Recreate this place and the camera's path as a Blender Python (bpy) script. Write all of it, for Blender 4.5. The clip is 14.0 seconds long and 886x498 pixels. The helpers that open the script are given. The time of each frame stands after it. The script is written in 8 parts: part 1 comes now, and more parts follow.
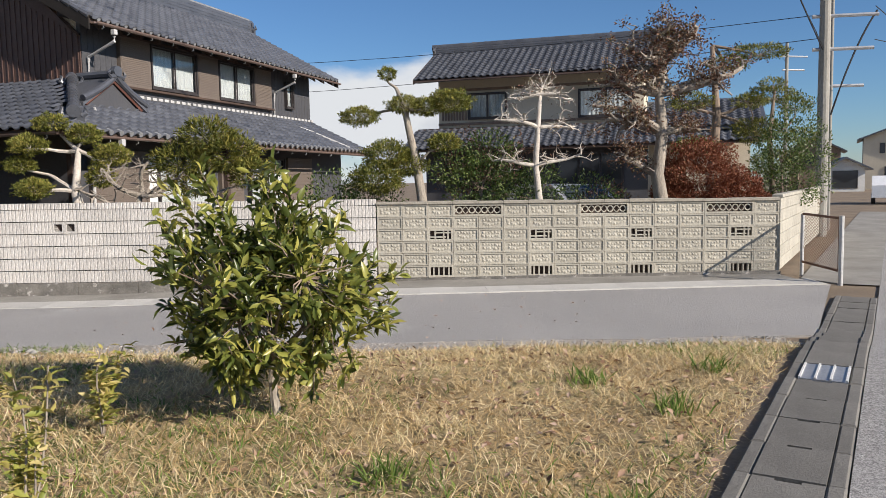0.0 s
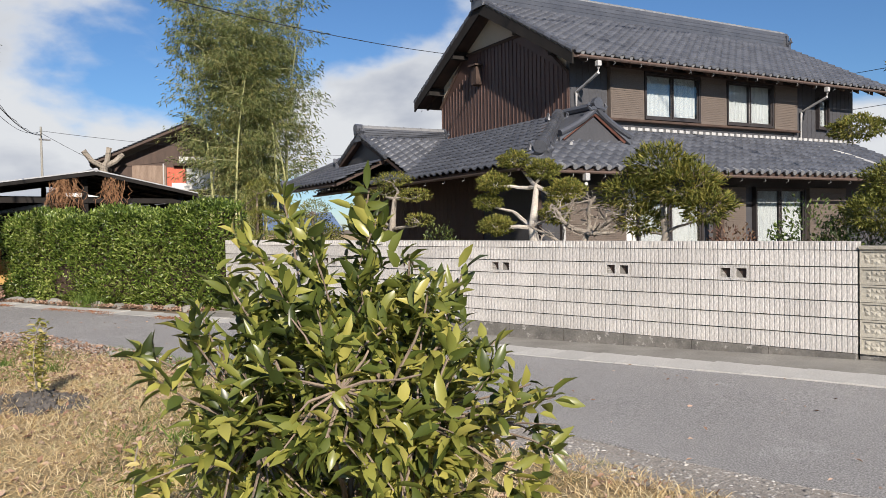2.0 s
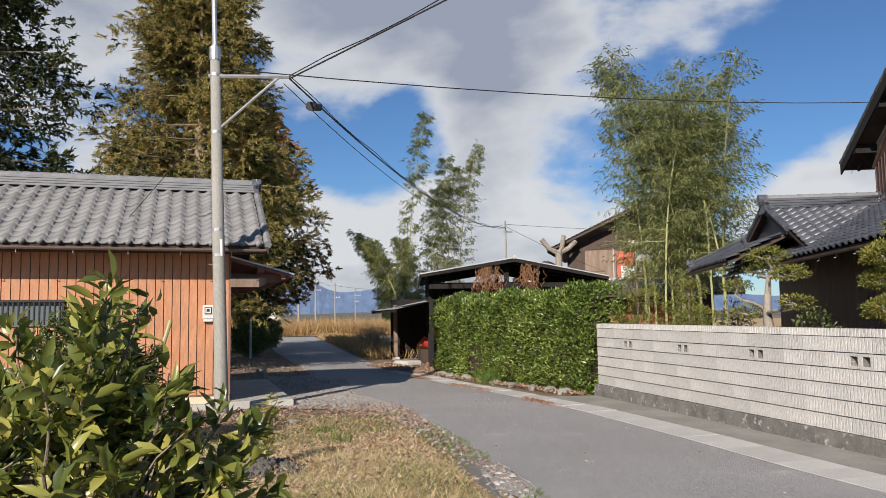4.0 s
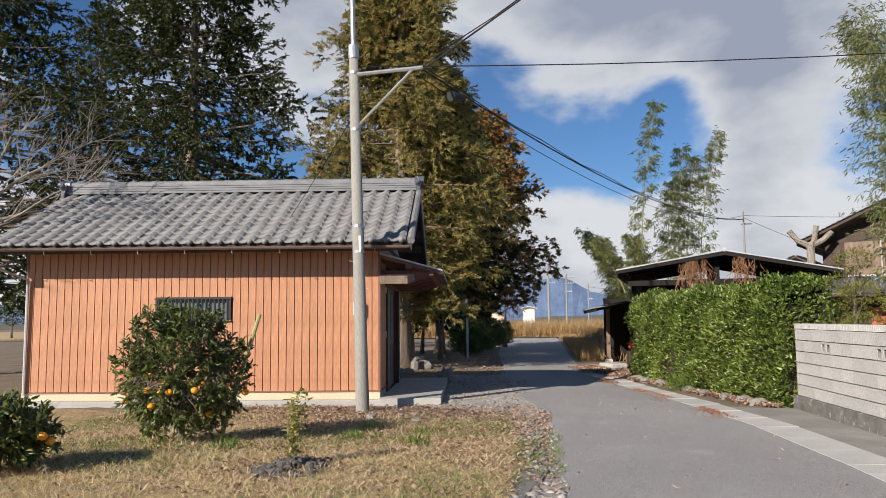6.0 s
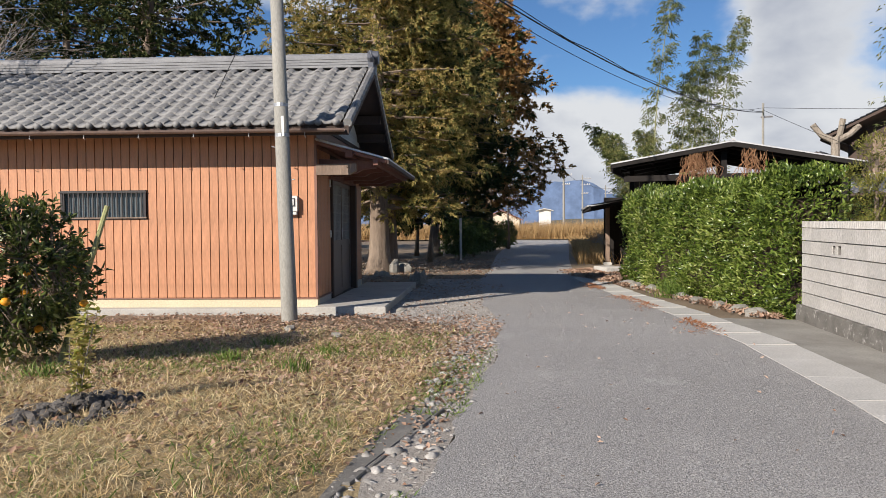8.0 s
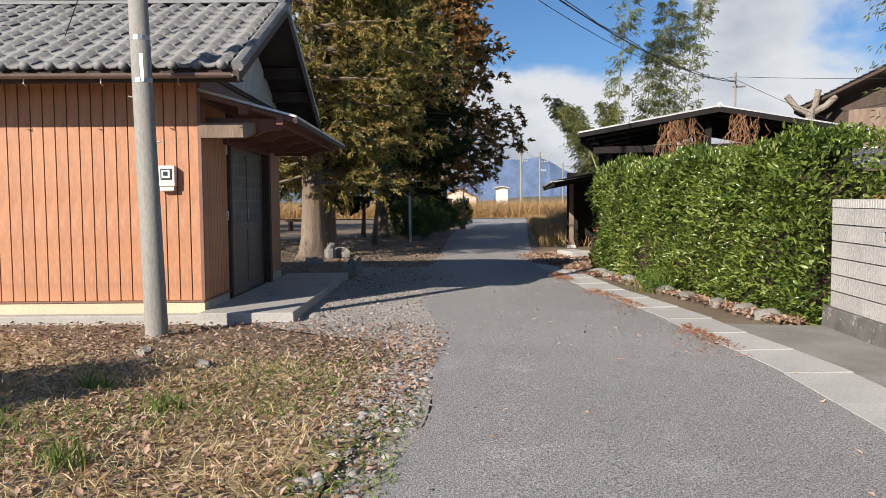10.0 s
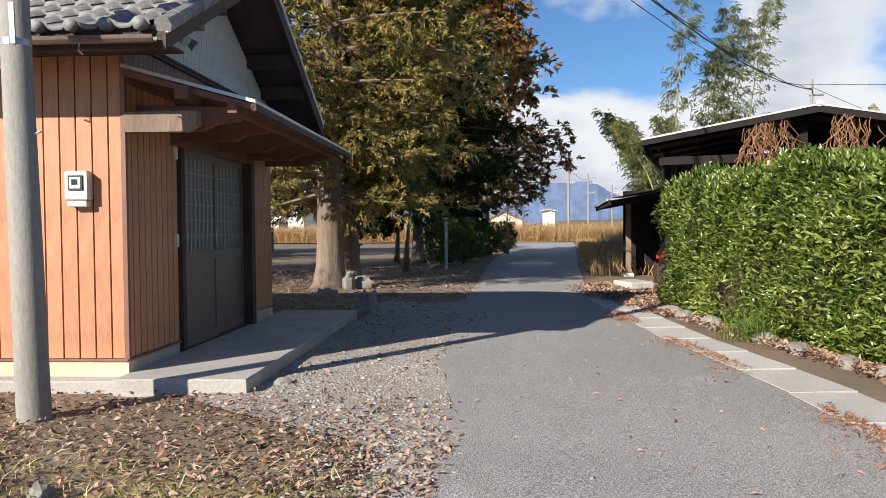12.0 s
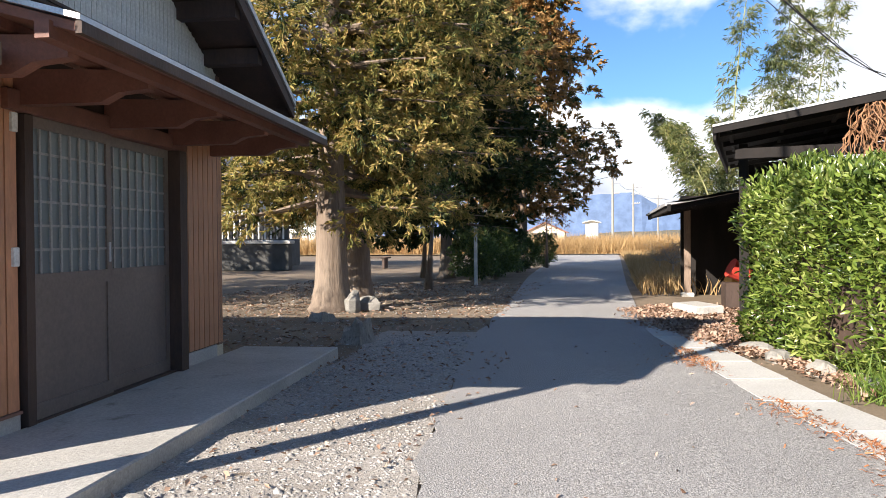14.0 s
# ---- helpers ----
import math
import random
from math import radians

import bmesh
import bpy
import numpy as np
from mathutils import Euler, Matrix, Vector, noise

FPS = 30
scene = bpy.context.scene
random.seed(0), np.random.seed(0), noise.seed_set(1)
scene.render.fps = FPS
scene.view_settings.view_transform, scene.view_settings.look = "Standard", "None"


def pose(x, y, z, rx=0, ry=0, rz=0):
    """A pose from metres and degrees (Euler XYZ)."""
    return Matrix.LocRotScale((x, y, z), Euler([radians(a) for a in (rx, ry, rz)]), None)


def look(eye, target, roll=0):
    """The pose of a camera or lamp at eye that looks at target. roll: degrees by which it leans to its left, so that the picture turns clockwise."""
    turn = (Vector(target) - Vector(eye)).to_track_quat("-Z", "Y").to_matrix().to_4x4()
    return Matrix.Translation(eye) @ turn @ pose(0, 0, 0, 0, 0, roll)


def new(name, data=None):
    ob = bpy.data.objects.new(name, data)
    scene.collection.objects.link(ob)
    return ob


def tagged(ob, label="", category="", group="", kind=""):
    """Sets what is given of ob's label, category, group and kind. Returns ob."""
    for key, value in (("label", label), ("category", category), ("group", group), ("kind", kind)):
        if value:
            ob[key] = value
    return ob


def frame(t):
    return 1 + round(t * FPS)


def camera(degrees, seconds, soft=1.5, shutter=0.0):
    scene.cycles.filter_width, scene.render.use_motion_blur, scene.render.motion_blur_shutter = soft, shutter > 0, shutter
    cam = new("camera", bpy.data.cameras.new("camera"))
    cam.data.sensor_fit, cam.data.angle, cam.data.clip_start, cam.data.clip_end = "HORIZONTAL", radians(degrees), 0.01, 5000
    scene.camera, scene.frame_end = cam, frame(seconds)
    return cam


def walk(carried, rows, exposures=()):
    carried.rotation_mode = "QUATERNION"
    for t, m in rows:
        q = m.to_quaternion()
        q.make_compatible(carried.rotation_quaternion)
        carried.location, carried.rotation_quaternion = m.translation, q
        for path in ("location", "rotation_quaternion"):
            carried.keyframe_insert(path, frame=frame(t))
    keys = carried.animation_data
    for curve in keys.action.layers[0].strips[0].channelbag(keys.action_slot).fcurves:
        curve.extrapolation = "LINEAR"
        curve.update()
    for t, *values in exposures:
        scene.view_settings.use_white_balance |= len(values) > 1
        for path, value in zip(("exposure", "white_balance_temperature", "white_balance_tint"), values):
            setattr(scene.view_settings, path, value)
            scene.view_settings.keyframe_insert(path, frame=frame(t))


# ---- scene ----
cam = camera(60.2, 14.0, 0.85)
METRES, EYE, TILT, LEAN, TURN = 19.4, 1.42, 0.0, 0.0, 0.0
ROWS = [
    (0.0, 0.0, 0.0, 0.0, -0.09, -5.0, 1.07),
    (0.5, 0.0146, 0.0359, -0.0023, 10.07, -5.34, 1.16),
    (1.0, 0.0297, 0.0699, 0.0003, 23.88, -5.6, 1.1),
    (1.5, 0.0443, 0.1077, -0.0011, 34.34, -3.6, 1.16),
    (2.0, 0.0582, 0.1428, -0.0005, 41.3, -1.57, 1.14),
    (2.5, 0.0718, 0.1784, -0.0021, 50.15, 0.87, 1.11),
    (3.0, 0.0839, 0.2119, -0.0015, 58.23, 2.54, 1.04),
    (3.5, 0.093, 0.2447, -0.0013, 68.59, 3.61, 1.0),
    (4.0, 0.1009, 0.2778, -0.0011, 77.48, 5.2, 0.9),
    (6.5, 0.0404, 0.4105, -0.0083, 98.62, 4.68, 0.53),
    (7.0, 0.0143, 0.4249, -0.0094, 98.84, 3.66, 0.47),
    (7.5, -0.0186, 0.4345, -0.0101, 98.82, 3.08, 0.43),
    (8.0, -0.0541, 0.4396, -0.0113, 98.6, -1.69, 0.45),
    (8.5, -0.0903, 0.4418, -0.0096, 96.87, -4.52, 0.44),
    (9.0, -0.1288, 0.4391, -0.0092, 95.26, -3.78, 0.36),
    (11.5, -0.3184, 0.4351, -0.0121, 97.09, -1.61, 0.47),
    (12.0, -0.3549, 0.4345, -0.0117, 98.89, -1.59, 0.49),
    (12.5, -0.3926, 0.434, -0.011, 100.21, -1.46, 0.48),
    (13.0, -0.4303, 0.4318, -0.0111, 101.42, -1.14, 0.48),
    (13.5, -0.4694, 0.4303, -0.0117, 101.94, -0.83, 0.46),
    (14.0, -0.508, 0.4308, -0.0126, 102.03, -0.68, 0.47),
]
walk(cam, [(t, pose(0, 0, EYE, TILT, LEAN, TURN) @ pose(METRES * x, METRES * y, METRES * z, 90 + pitch, roll, yaw)) for t, x, y, z, yaw, pitch, roll in ROWS],
     exposures=[(0.0, 0.50), (2.0, 0.48), (4.0, 0.36), (6.5, 0.42), (9.0, 0.48), (11.5, 0.63), (12.5, 0.84), (13.0, 1.02), (14.0, 1.36)])

# ---- world and sun ----
SUN_DIR = Vector((0.83, -0.56, 0.0)).normalized()
SUN_EL = radians(27)
sky_world = bpy.data.worlds.new("sky")
scene.world = sky_world
sky_world.use_nodes = True
wn, wl = sky_world.node_tree.nodes, sky_world.node_tree.links
wn.clear()
w_out, w_bg = wn.new("ShaderNodeOutputWorld"), wn.new("ShaderNodeBackground")
w_sky = wn.new("ShaderNodeTexSky")
w_sky.sky_type, w_sky.sun_disc = "NISHITA", False
w_sky.sun_elevation, w_sky.sun_rotation = SUN_EL, math.atan2(SUN_DIR.x, SUN_DIR.y)
w_sky.altitude, w_sky.air_density, w_sky.dust_density, w_sky.ozone_density = 50, 1.0, 0.1, 8.0
w_tc, w_sep = wn.new("ShaderNodeTexCoord"), wn.new("ShaderNodeSeparateXYZ")


def wmath(op, a, b=None, c=None, clamp=False):
    n = wn.new("ShaderNodeMath")
    n.operation, n.use_clamp = op, clamp
    for i, v in enumerate((a, b, c)):
        if v is None:
            continue
        if isinstance(v, (int, float)):
            n.inputs[i].default_value = v
        else:
            wl.new(v, n.inputs[i])
    return n.outputs[0]


def wnoise(vec, scale, detail, rough, dist=0.0):
    n = wn.new("ShaderNodeTexNoise")
    n.inputs["Scale"].default_value, n.inputs["Detail"].default_value = scale, detail
    n.inputs["Roughness"].default_value, n.inputs["Distortion"].default_value = rough, dist
    wl.new(vec, n.inputs["Vector"])
    return n.outputs["Fac"]


# a broken layer of cumulus, thicker towards the west
wl.new(w_tc.outputs["Generated"], w_sep.inputs[0])
w_map = wn.new("ShaderNodeMapping")
w_map.inputs["Location"].default_value = (0.35, 1.3, 0.2)
w_map.inputs["Scale"].default_value = (1.0, 1.0, 1.9)
wl.new(w_tc.outputs["Generated"], w_map.inputs[0])
cloud_n = wnoise(w_map.outputs[0], 2.3, 8.0, 0.5, 0.15)
west = wmath("MULTIPLY_ADD", w_sep.outputs[0], -0.15, -0.072)
low_bank = wmath("MULTIPLY", wmath("MULTIPLY_ADD", wmath("ABSOLUTE", wmath("SUBTRACT", w_sep.outputs[2], 0.10)), -11.0, 1.0, True), 0.12)
dens = wmath("ADD", wmath("ADD", cloud_n, west), low_bank)
w_mask = wn.new("ShaderNodeMapRange")
w_mask.interpolation_type = "SMOOTHSTEP"
w_mask.inputs["From Min"].default_value, w_mask.inputs["From Max"].default_value = 0.50, 0.585
wl.new(dens, w_mask.inputs["Value"])
w_shade = wn.new("ShaderNodeMapRange")
w_shade.inputs["From Min"].default_value, w_shade.inputs["From Max"].default_value = 0.55, 0.68
wl.new(wmath("ADD", cloud_n, west), w_shade.inputs["Value"])
w_ccol = wn.new("ShaderNodeMix")
w_ccol.data_type = "RGBA"
w_ccol.inputs[6].default_value, w_ccol.inputs[7].default_value = (7.2, 7.4, 7.7, 1), (3.3, 3.7, 4.7, 1)
wl.new(w_shade.outputs[0], w_ccol.inputs[0])
w_mix = wn.new("ShaderNodeMix")
w_mix.data_type = "RGBA"
wl.new(w_mask.outputs[0], w_mix.inputs[0])
wl.new(w_sky.outputs[0], w_mix.inputs[6])
wl.new(w_ccol.outputs[2], w_mix.inputs[7])
wl.new(w_mix.outputs[2], w_bg.inputs[0])
w_bg.inputs[1].default_value = 0.074
wl.new(w_bg.outputs[0], w_out.inputs[0])

sun_data = bpy.data.lights.new("sun", "SUN")
sun_data.energy, sun_data.angle, sun_data.color = 5.0, radians(0.55), (1.0, 0.895, 0.79)
sun = new("sun", sun_data)
sun.matrix_world = look(SUN_DIR * 100 * math.cos(SUN_EL) + Vector((0, 0, 100 * math.sin(SUN_EL))), (0, 0, 0))

# ---- materials ----


def surface(name, c1, c2, rough=0.8, scale=3.0, fine=40.0, bump=0.2, fine_bump=0.3, metal=0.0, c3=None, patch=0.6, stretch=(1, 1, 1), var=0.0,
            island=0.0, spec=0.4, grit=0.25):
    """A two-scale mottled surface: c1 to c2 by broad noise, c3 in blotches, fine grain in colour and relief."""
    m = bpy.data.materials.new(name)
    m.use_nodes = True
    n, k = m.node_tree.nodes, m.node_tree.links
    p = n["Principled BSDF"]
    tc, mp = n.new("ShaderNodeTexCoord"), n.new("ShaderNodeMapping")
    mp.inputs["Scale"].default_value = stretch
    k.new(tc.outputs["Object"], mp.inputs[0])

    def noi(s, d, r=0.55):
        t = n.new("ShaderNodeTexNoise")
        t.inputs["Scale"].default_value, t.inputs["Detail"].default_value, t.inputs["Roughness"].default_value = s, d, r
        k.new(mp.outputs[0], t.inputs["Vector"])
        return t.outputs["Fac"]

    def rng(v, a, b, lo=0.0, hi=1.0):
        t = n.new("ShaderNodeMapRange")
        for key, x in (("From Min", a), ("From Max", b), ("To Min", lo), ("To Max", hi)):
            t.inputs[key].default_value = x
        k.new(v, t.inputs["Value"])
        return t.outputs[0]

    def mix(f, a, b, mode="MIX"):
        t = n.new("ShaderNodeMix")
        t.data_type, t.blend_type = "RGBA", mode
        for sock, x in ((t.inputs[0], f), (t.inputs[6], a), (t.inputs[7], b)):
            if isinstance(x, (tuple, list)):
                sock.default_value = (*x, 1)
            elif isinstance(x, (int, float)):
                sock.default_value = x
            else:
                k.new(x, sock)
        return t.outputs[2]

    broad, grain = noi(scale, 6), noi(fine, 4, 0.7)
    col = mix(rng(broad, 0.3, 0.7), c1, c2)
    if c3:
        col = mix(rng(noi(scale * 2.3, 8, 0.65), patch, patch + 0.12), col, c3)
    g = rng(grain, 0.25, 0.75, 1 - grit, 1 + grit)
    gc = n.new("ShaderNodeCombineColor")
    for i in range(3):
        k.new(g, gc.inputs[i])
    col = mix(1.0, col, gc.outputs[0], "MULTIPLY")
    for amount, src in ((var, "o"), (island, "i")):
        if amount:
            nd = n.new("ShaderNodeObjectInfo") if src == "o" else n.new("ShaderNodeNewGeometry")
            v = rng(nd.outputs["Random" if src == "o" else "Random Per Island"], 0, 1, 1 - amount, 1 + amount)
            vc = n.new("ShaderNodeCombineColor")
            for i in range(3):
                k.new(v, vc.inputs[i])
            col = mix(1.0, col, vc.outputs[0], "MULTIPLY")
    k.new(col, p.inputs["Base Color"])
    k.new(rng(grain, 0.2, 0.8, max(0.02, rough - 0.1), min(1, rough + 0.1)), p.inputs["Roughness"])
    p.inputs["Metallic"].default_value = metal
    p.inputs["Specular IOR Level"].default_value = spec
    b1, b2 = n.new("ShaderNodeBump"), n.new("ShaderNodeBump")
    b1.inputs["Strength"].default_value, b1.inputs["Distance"].default_value = bump, 0.05
    b2.inputs["Strength"].default_value, b2.inputs["Distance"].default_value = fine_bump, 0.01
    k.new(broad, b1.inputs["Height"])
    k.new(grain, b2.inputs["Height"])
    k.new(b1.outputs[0], b2.inputs["Normal"])
    k.new(b2.outputs[0], p.inputs["Normal"])
    return m


def leaf_mat(name, cols, rough=0.45, trans=0.3, spec=0.4):
    """Foliage: a colour per leaf out of a ramp, some light through the blade."""
    m = bpy.data.materials.new(name)
    m.use_nodes = True
    n, k = m.node_tree.nodes, m.node_tree.links
    p, out = n["Principled BSDF"], n["Material Output"]
    geo, ramp = n.new("ShaderNodeNewGeometry"), n.new("ShaderNodeValToRGB")
    tc, t = n.new("ShaderNodeTexCoord"), n.new("ShaderNodeTexNoise")
    t.inputs["Scale"].default_value = 1.1
    k.new(tc.outputs["Object"], t.inputs["Vector"])
    mx = n.new("ShaderNodeMath")
    mx.operation = "MULTIPLY_ADD"
    k.new(geo.outputs["Random Per Island"], mx.inputs[0])
    mx.inputs[1].default_value = 0.75
    sb = n.new("ShaderNodeMath")
    sb.operation = "MULTIPLY_ADD"
    k.new(t.outputs["Fac"], sb.inputs[0])
    sb.inputs[1].default_value, sb.inputs[2].default_value = 0.9, -0.32
    k.new(sb.outputs[0], mx.inputs[2])
    k.new(mx.outputs[0], ramp.inputs[0])
    el = ramp.color_ramp.elements
    while len(el) < len(cols):
        el.new(0.5)
    for i, c in enumerate(cols):
        el[i].position, el[i].color = i / (len(cols) - 1), (*c, 1)
    k.new(ramp.outputs[0], p.inputs["Base Color"])
    p.inputs["Roughness"].default_value, p.inputs["Specular IOR Level"].default_value = rough, spec
    tr, ms = n.new("ShaderNodeBsdfTranslucent"), n.new("ShaderNodeMixShader")
    k.new(ramp.outputs[0], tr.inputs[0])
    ms.inputs[0].default_value = trans
    k.new(p.outputs[0], ms.inputs[1])
    k.new(tr.outputs[0], ms.inputs[2])
    k.new(ms.outputs[0], out.inputs[0])
    return m


def glass_mat(name, tint=(0.03, 0.035, 0.04), rough=0.06):
    m = bpy.data.materials.new(name)
    m.use_nodes = True
    p = m.node_tree.nodes["Principled BSDF"]
    p.inputs["Base Color"].default_value = (*tint, 1)
    p.inputs["Roughness"].default_value, p.inputs["Specular IOR Level"].default_value = rough, 0.6
    return m


ASPHALT = surface("asphalt", (0.275, 0.268, 0.256), (0.335, 0.326, 0.312), 0.9, 0.35, 75, 0.05, 1.0, c3=(0.39, 0.382, 0.366), patch=0.6, grit=0.95)
SOIL = surface("soil", (0.15, 0.115, 0.08), (0.24, 0.185, 0.125), 0.95, 0.8, 30, 0.5, 0.9, c3=(0.11, 0.085, 0.06))
STRAW_GROUND = surface("straw_ground", (0.21, 0.155, 0.08), (0.42, 0.32, 0.17), 0.95, 1.6, 35, 0.8, 1.0, c3=(0.15, 0.145, 0.055), patch=0.56, grit=0.6)
GRIT = surface("grit", (0.27, 0.245, 0.21), (0.38, 0.35, 0.31), 0.95, 1.2, 55, 0.4, 1.0, c3=(0.22, 0.17, 0.12), grit=0.5)
# dark base colour holds the tree shade on the fence and platform
STONE_SHADED = surface("shaded_stone", (0.055, 0.055, 0.052), (0.10, 0.10, 0.095), 0.9, 2.0, 40, 0.4, 0.6, c3=(0.15, 0.15, 0.14), patch=0.62)
STONE = surface("pebble", (0.25, 0.24, 0.222), (0.38, 0.365, 0.34), 0.85, 6, 60, 0.2, 0.4, island=0.4)
CONC = surface("concrete", (0.42, 0.41, 0.38), (0.54, 0.53, 0.495), 0.85, 1.3, 45, 0.15, 0.4, c3=(0.36, 0.35, 0.32), var=0.08)
CONC_DIRTY = surface("dirty_concrete", (0.36, 0.35, 0.32), (0.46, 0.45, 0.415), 0.88, 1.4, 45, 0.15, 0.5, c3=(0.24, 0.23, 0.20), patch=0.6)
CONC_DARK = surface("weathered_concrete", (0.20, 0.19, 0.17), (0.30, 0.29, 0.26), 0.9, 1.6, 40, 0.3, 0.6, c3=(0.38, 0.37, 0.34), patch=0.64)
FOOT = surface("stained_footing", (0.11, 0.105, 0.095), (0.21, 0.20, 0.18), 0.92, 3.5, 36, 0.5, 0.9, c3=(0.48, 0.46, 0.43), patch=0.56)
LID = surface("gutter_lid_concrete", (0.125, 0.12, 0.108), (0.19, 0.183, 0.165), 0.9, 2.0, 60, 0.2, 0.6, var=0.12)
BLOCK_RIB = surface("ribbed_block", (0.42, 0.405, 0.38), (0.55, 0.535, 0.505), 0.92, 1.2, 30, 0.25, 1.0, c3=(0.27, 0.255, 0.23), patch=0.55, stretch=(2.2, 1, 0.7), var=0.09, grit=0.4)
BLOCK_TAN = surface("pressed_block", (0.33, 0.312, 0.262), (0.43, 0.408, 0.345), 0.92, 1.6, 26, 0.2, 0.7, c3=(0.25, 0.24, 0.20), patch=0.62, var=0.10)
BLOCK_CAP = surface("block_cap", (0.24, 0.22, 0.18), (0.36, 0.34, 0.29), 0.92, 2.0, 30, 0.3, 0.8, c3=(0.15, 0.14, 0.11), patch=0.55)
TILE = surface("roof_tile", (0.062, 0.067, 0.08), (0.088, 0.094, 0.108), 0.33, 2.0, 30, 0.05, 0.12, c3=(0.15, 0.16, 0.175), patch=0.68, island=0.2, var=0.1, spec=0.6)
TILE_OLD = surface("old_roof_tile", (0.17, 0.17, 0.17), (0.24, 0.24, 0.235), 0.6, 2.4, 30, 0.15, 0.3, c3=(0.30, 0.295, 0.28), patch=0.6, island=0.16, var=0.16)
TILE_GREY = surface("grey_ridge_tile", (0.17, 0.175, 0.185), (0.24, 0.245, 0.25), 0.55, 3, 30, 0.1, 0.25)
SIDING = surface("orange_siding", (0.465, 0.222, 0.118), (0.515, 0.252, 0.138), 0.5, 1.1, 22, 0.04, 0.1, stretch=(1, 1, 0.25), var=0.05)
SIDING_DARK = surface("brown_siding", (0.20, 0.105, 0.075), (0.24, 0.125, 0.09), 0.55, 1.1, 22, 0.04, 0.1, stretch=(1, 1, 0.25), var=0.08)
MAROON = surface("maroon_siding", (0.080, 0.050, 0.043), (0.105, 0.065, 0.055), 0.5, 1.0, 20, 0.05, 0.1, var=0.08)
CHARCOAL = surface("charcoal_siding", (0.055, 0.056, 0.062), (0.075, 0.076, 0.082), 0.5, 1.0, 20, 0.05, 0.1)
PLASTER = surface("cream_plaster", (0.55, 0.49, 0.38), (0.62, 0.55, 0.43), 0.9, 0.8, 40, 0.1, 0.2, c3=(0.46, 0.41, 0.33), patch=0.66)
PLASTER_W = surface("pale_panel", (0.58, 0.58, 0.55), (0.66, 0.66, 0.63), 0.8, 1, 40, 0.05, 0.1)
FOUND = surface("foundation_render", (0.55, 0.48, 0.33), (0.63, 0.56, 0.40), 0.9, 1.4, 40, 0.1, 0.3, c3=(0.42, 0.37, 0.28))
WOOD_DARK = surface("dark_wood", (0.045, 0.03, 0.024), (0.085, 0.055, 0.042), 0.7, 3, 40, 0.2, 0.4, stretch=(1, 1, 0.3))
# near-black timber; in the barn and lean-to it carries the shade inside
BLACK_SHADE_WOOD = surface("black_shade_boards", (0.010, 0.009, 0.008), (0.022, 0.018, 0.016), 0.9, 3, 40, 0.2, 0.4, stretch=(1, 1, 0.3))
WOOD_RED = surface("stained_wood", (0.13, 0.055, 0.04), (0.20, 0.09, 0.065), 0.6, 3, 40, 0.15, 0.3)
WOOD_OLD = surface("weathered_wood", (0.17, 0.12, 0.09), (0.28, 0.21, 0.16), 0.8, 4, 45, 0.3, 0.6, stretch=(1, 1, 0.2))
SHUTTER = surface("shutter_metal", (0.13, 0.107, 0.09), (0.155, 0.127, 0.106), 0.5, 1.0, 30, 0.03, 0.06)
FRAME = surface("window_frame", (0.035, 0.03, 0.03), (0.05, 0.045, 0.045), 0.4, 4, 50, 0.02, 0.05)
DOOR_BROWN = surface("door_panel", (0.15, 0.122, 0.108), (0.18, 0.147, 0.128), 0.45, 2, 30, 0.03, 0.05)
MUNTIN = surface("lattice_bar", (0.27, 0.265, 0.26), (0.32, 0.315, 0.305), 0.5, 4, 50, 0.02, 0.05)
CURTAIN = surface("curtain", (0.48, 0.50, 0.51), (0.58, 0.59, 0.59), 0.9, 3, 30, 0.2, 0.1, stretch=(6, 6, 0.2))
GLASS = glass_mat("window_glass")
GLASS_FROST = glass_mat("frosted_glass", (0.12, 0.15, 0.16), 0.3)
STEEL = surface("galvanised_steel", (0.42, 0.43, 0.44), (0.52, 0.53, 0.54), 0.45, 5, 60, 0.02, 0.1, metal=0.7)
ZINC = surface("corrugated_zinc", (0.40, 0.41, 0.42), (0.55, 0.55, 0.55), 0.5, 1.5, 40, 0.1, 0.2, metal=0.35, c3=(0.30, 0.22, 0.17), patch=0.68)
POLE = surface("pole_concrete", (0.24, 0.235, 0.21), (0.33, 0.32, 0.285), 0.85, 2, 50, 0.1, 0.35, c3=(0.19, 0.18, 0.16), stretch=(1, 1, 0.3))
CABLE = surface("cable", (0.02, 0.02, 0.022), (0.03, 0.03, 0.032), 0.6, 3, 30, 0.0, 0.0)
GUTTER = surface("gutter_brown", (0.14, 0.10, 0.085), (0.18, 0.13, 0.11), 0.45, 3, 30, 0.02, 0.05)
PIPE_W = surface("pale_pipe", (0.40, 0.40, 0.39), (0.50, 0.50, 0.49), 0.5, 3, 30, 0.02, 0.05)
PLASTIC_W = surface("meter_casing", (0.60, 0.60, 0.57), (0.68, 0.68, 0.65), 0.45, 5, 40, 0.02, 0.05)
BARK = surface("bark", (0.16, 0.12, 0.09), (0.27, 0.215, 0.165), 0.95, 5, 30, 0.9, 1.0, stretch=(1, 1, 0.15), c3=(0.10, 0.075, 0.055))
BARK_GREY = surface("grey_bark", (0.22, 0.19, 0.155), (0.36, 0.32, 0.265), 0.9, 7, 40, 0.8, 1.0, stretch=(1, 1, 0.35), c3=(0.13, 0.11, 0.085), patch=0.56)
BARK_PALE = surface("pale_bark", (0.42, 0.38, 0.33), (0.56, 0.52, 0.46), 0.9, 6, 40, 0.5, 0.8, c3=(0.26, 0.22, 0.18))
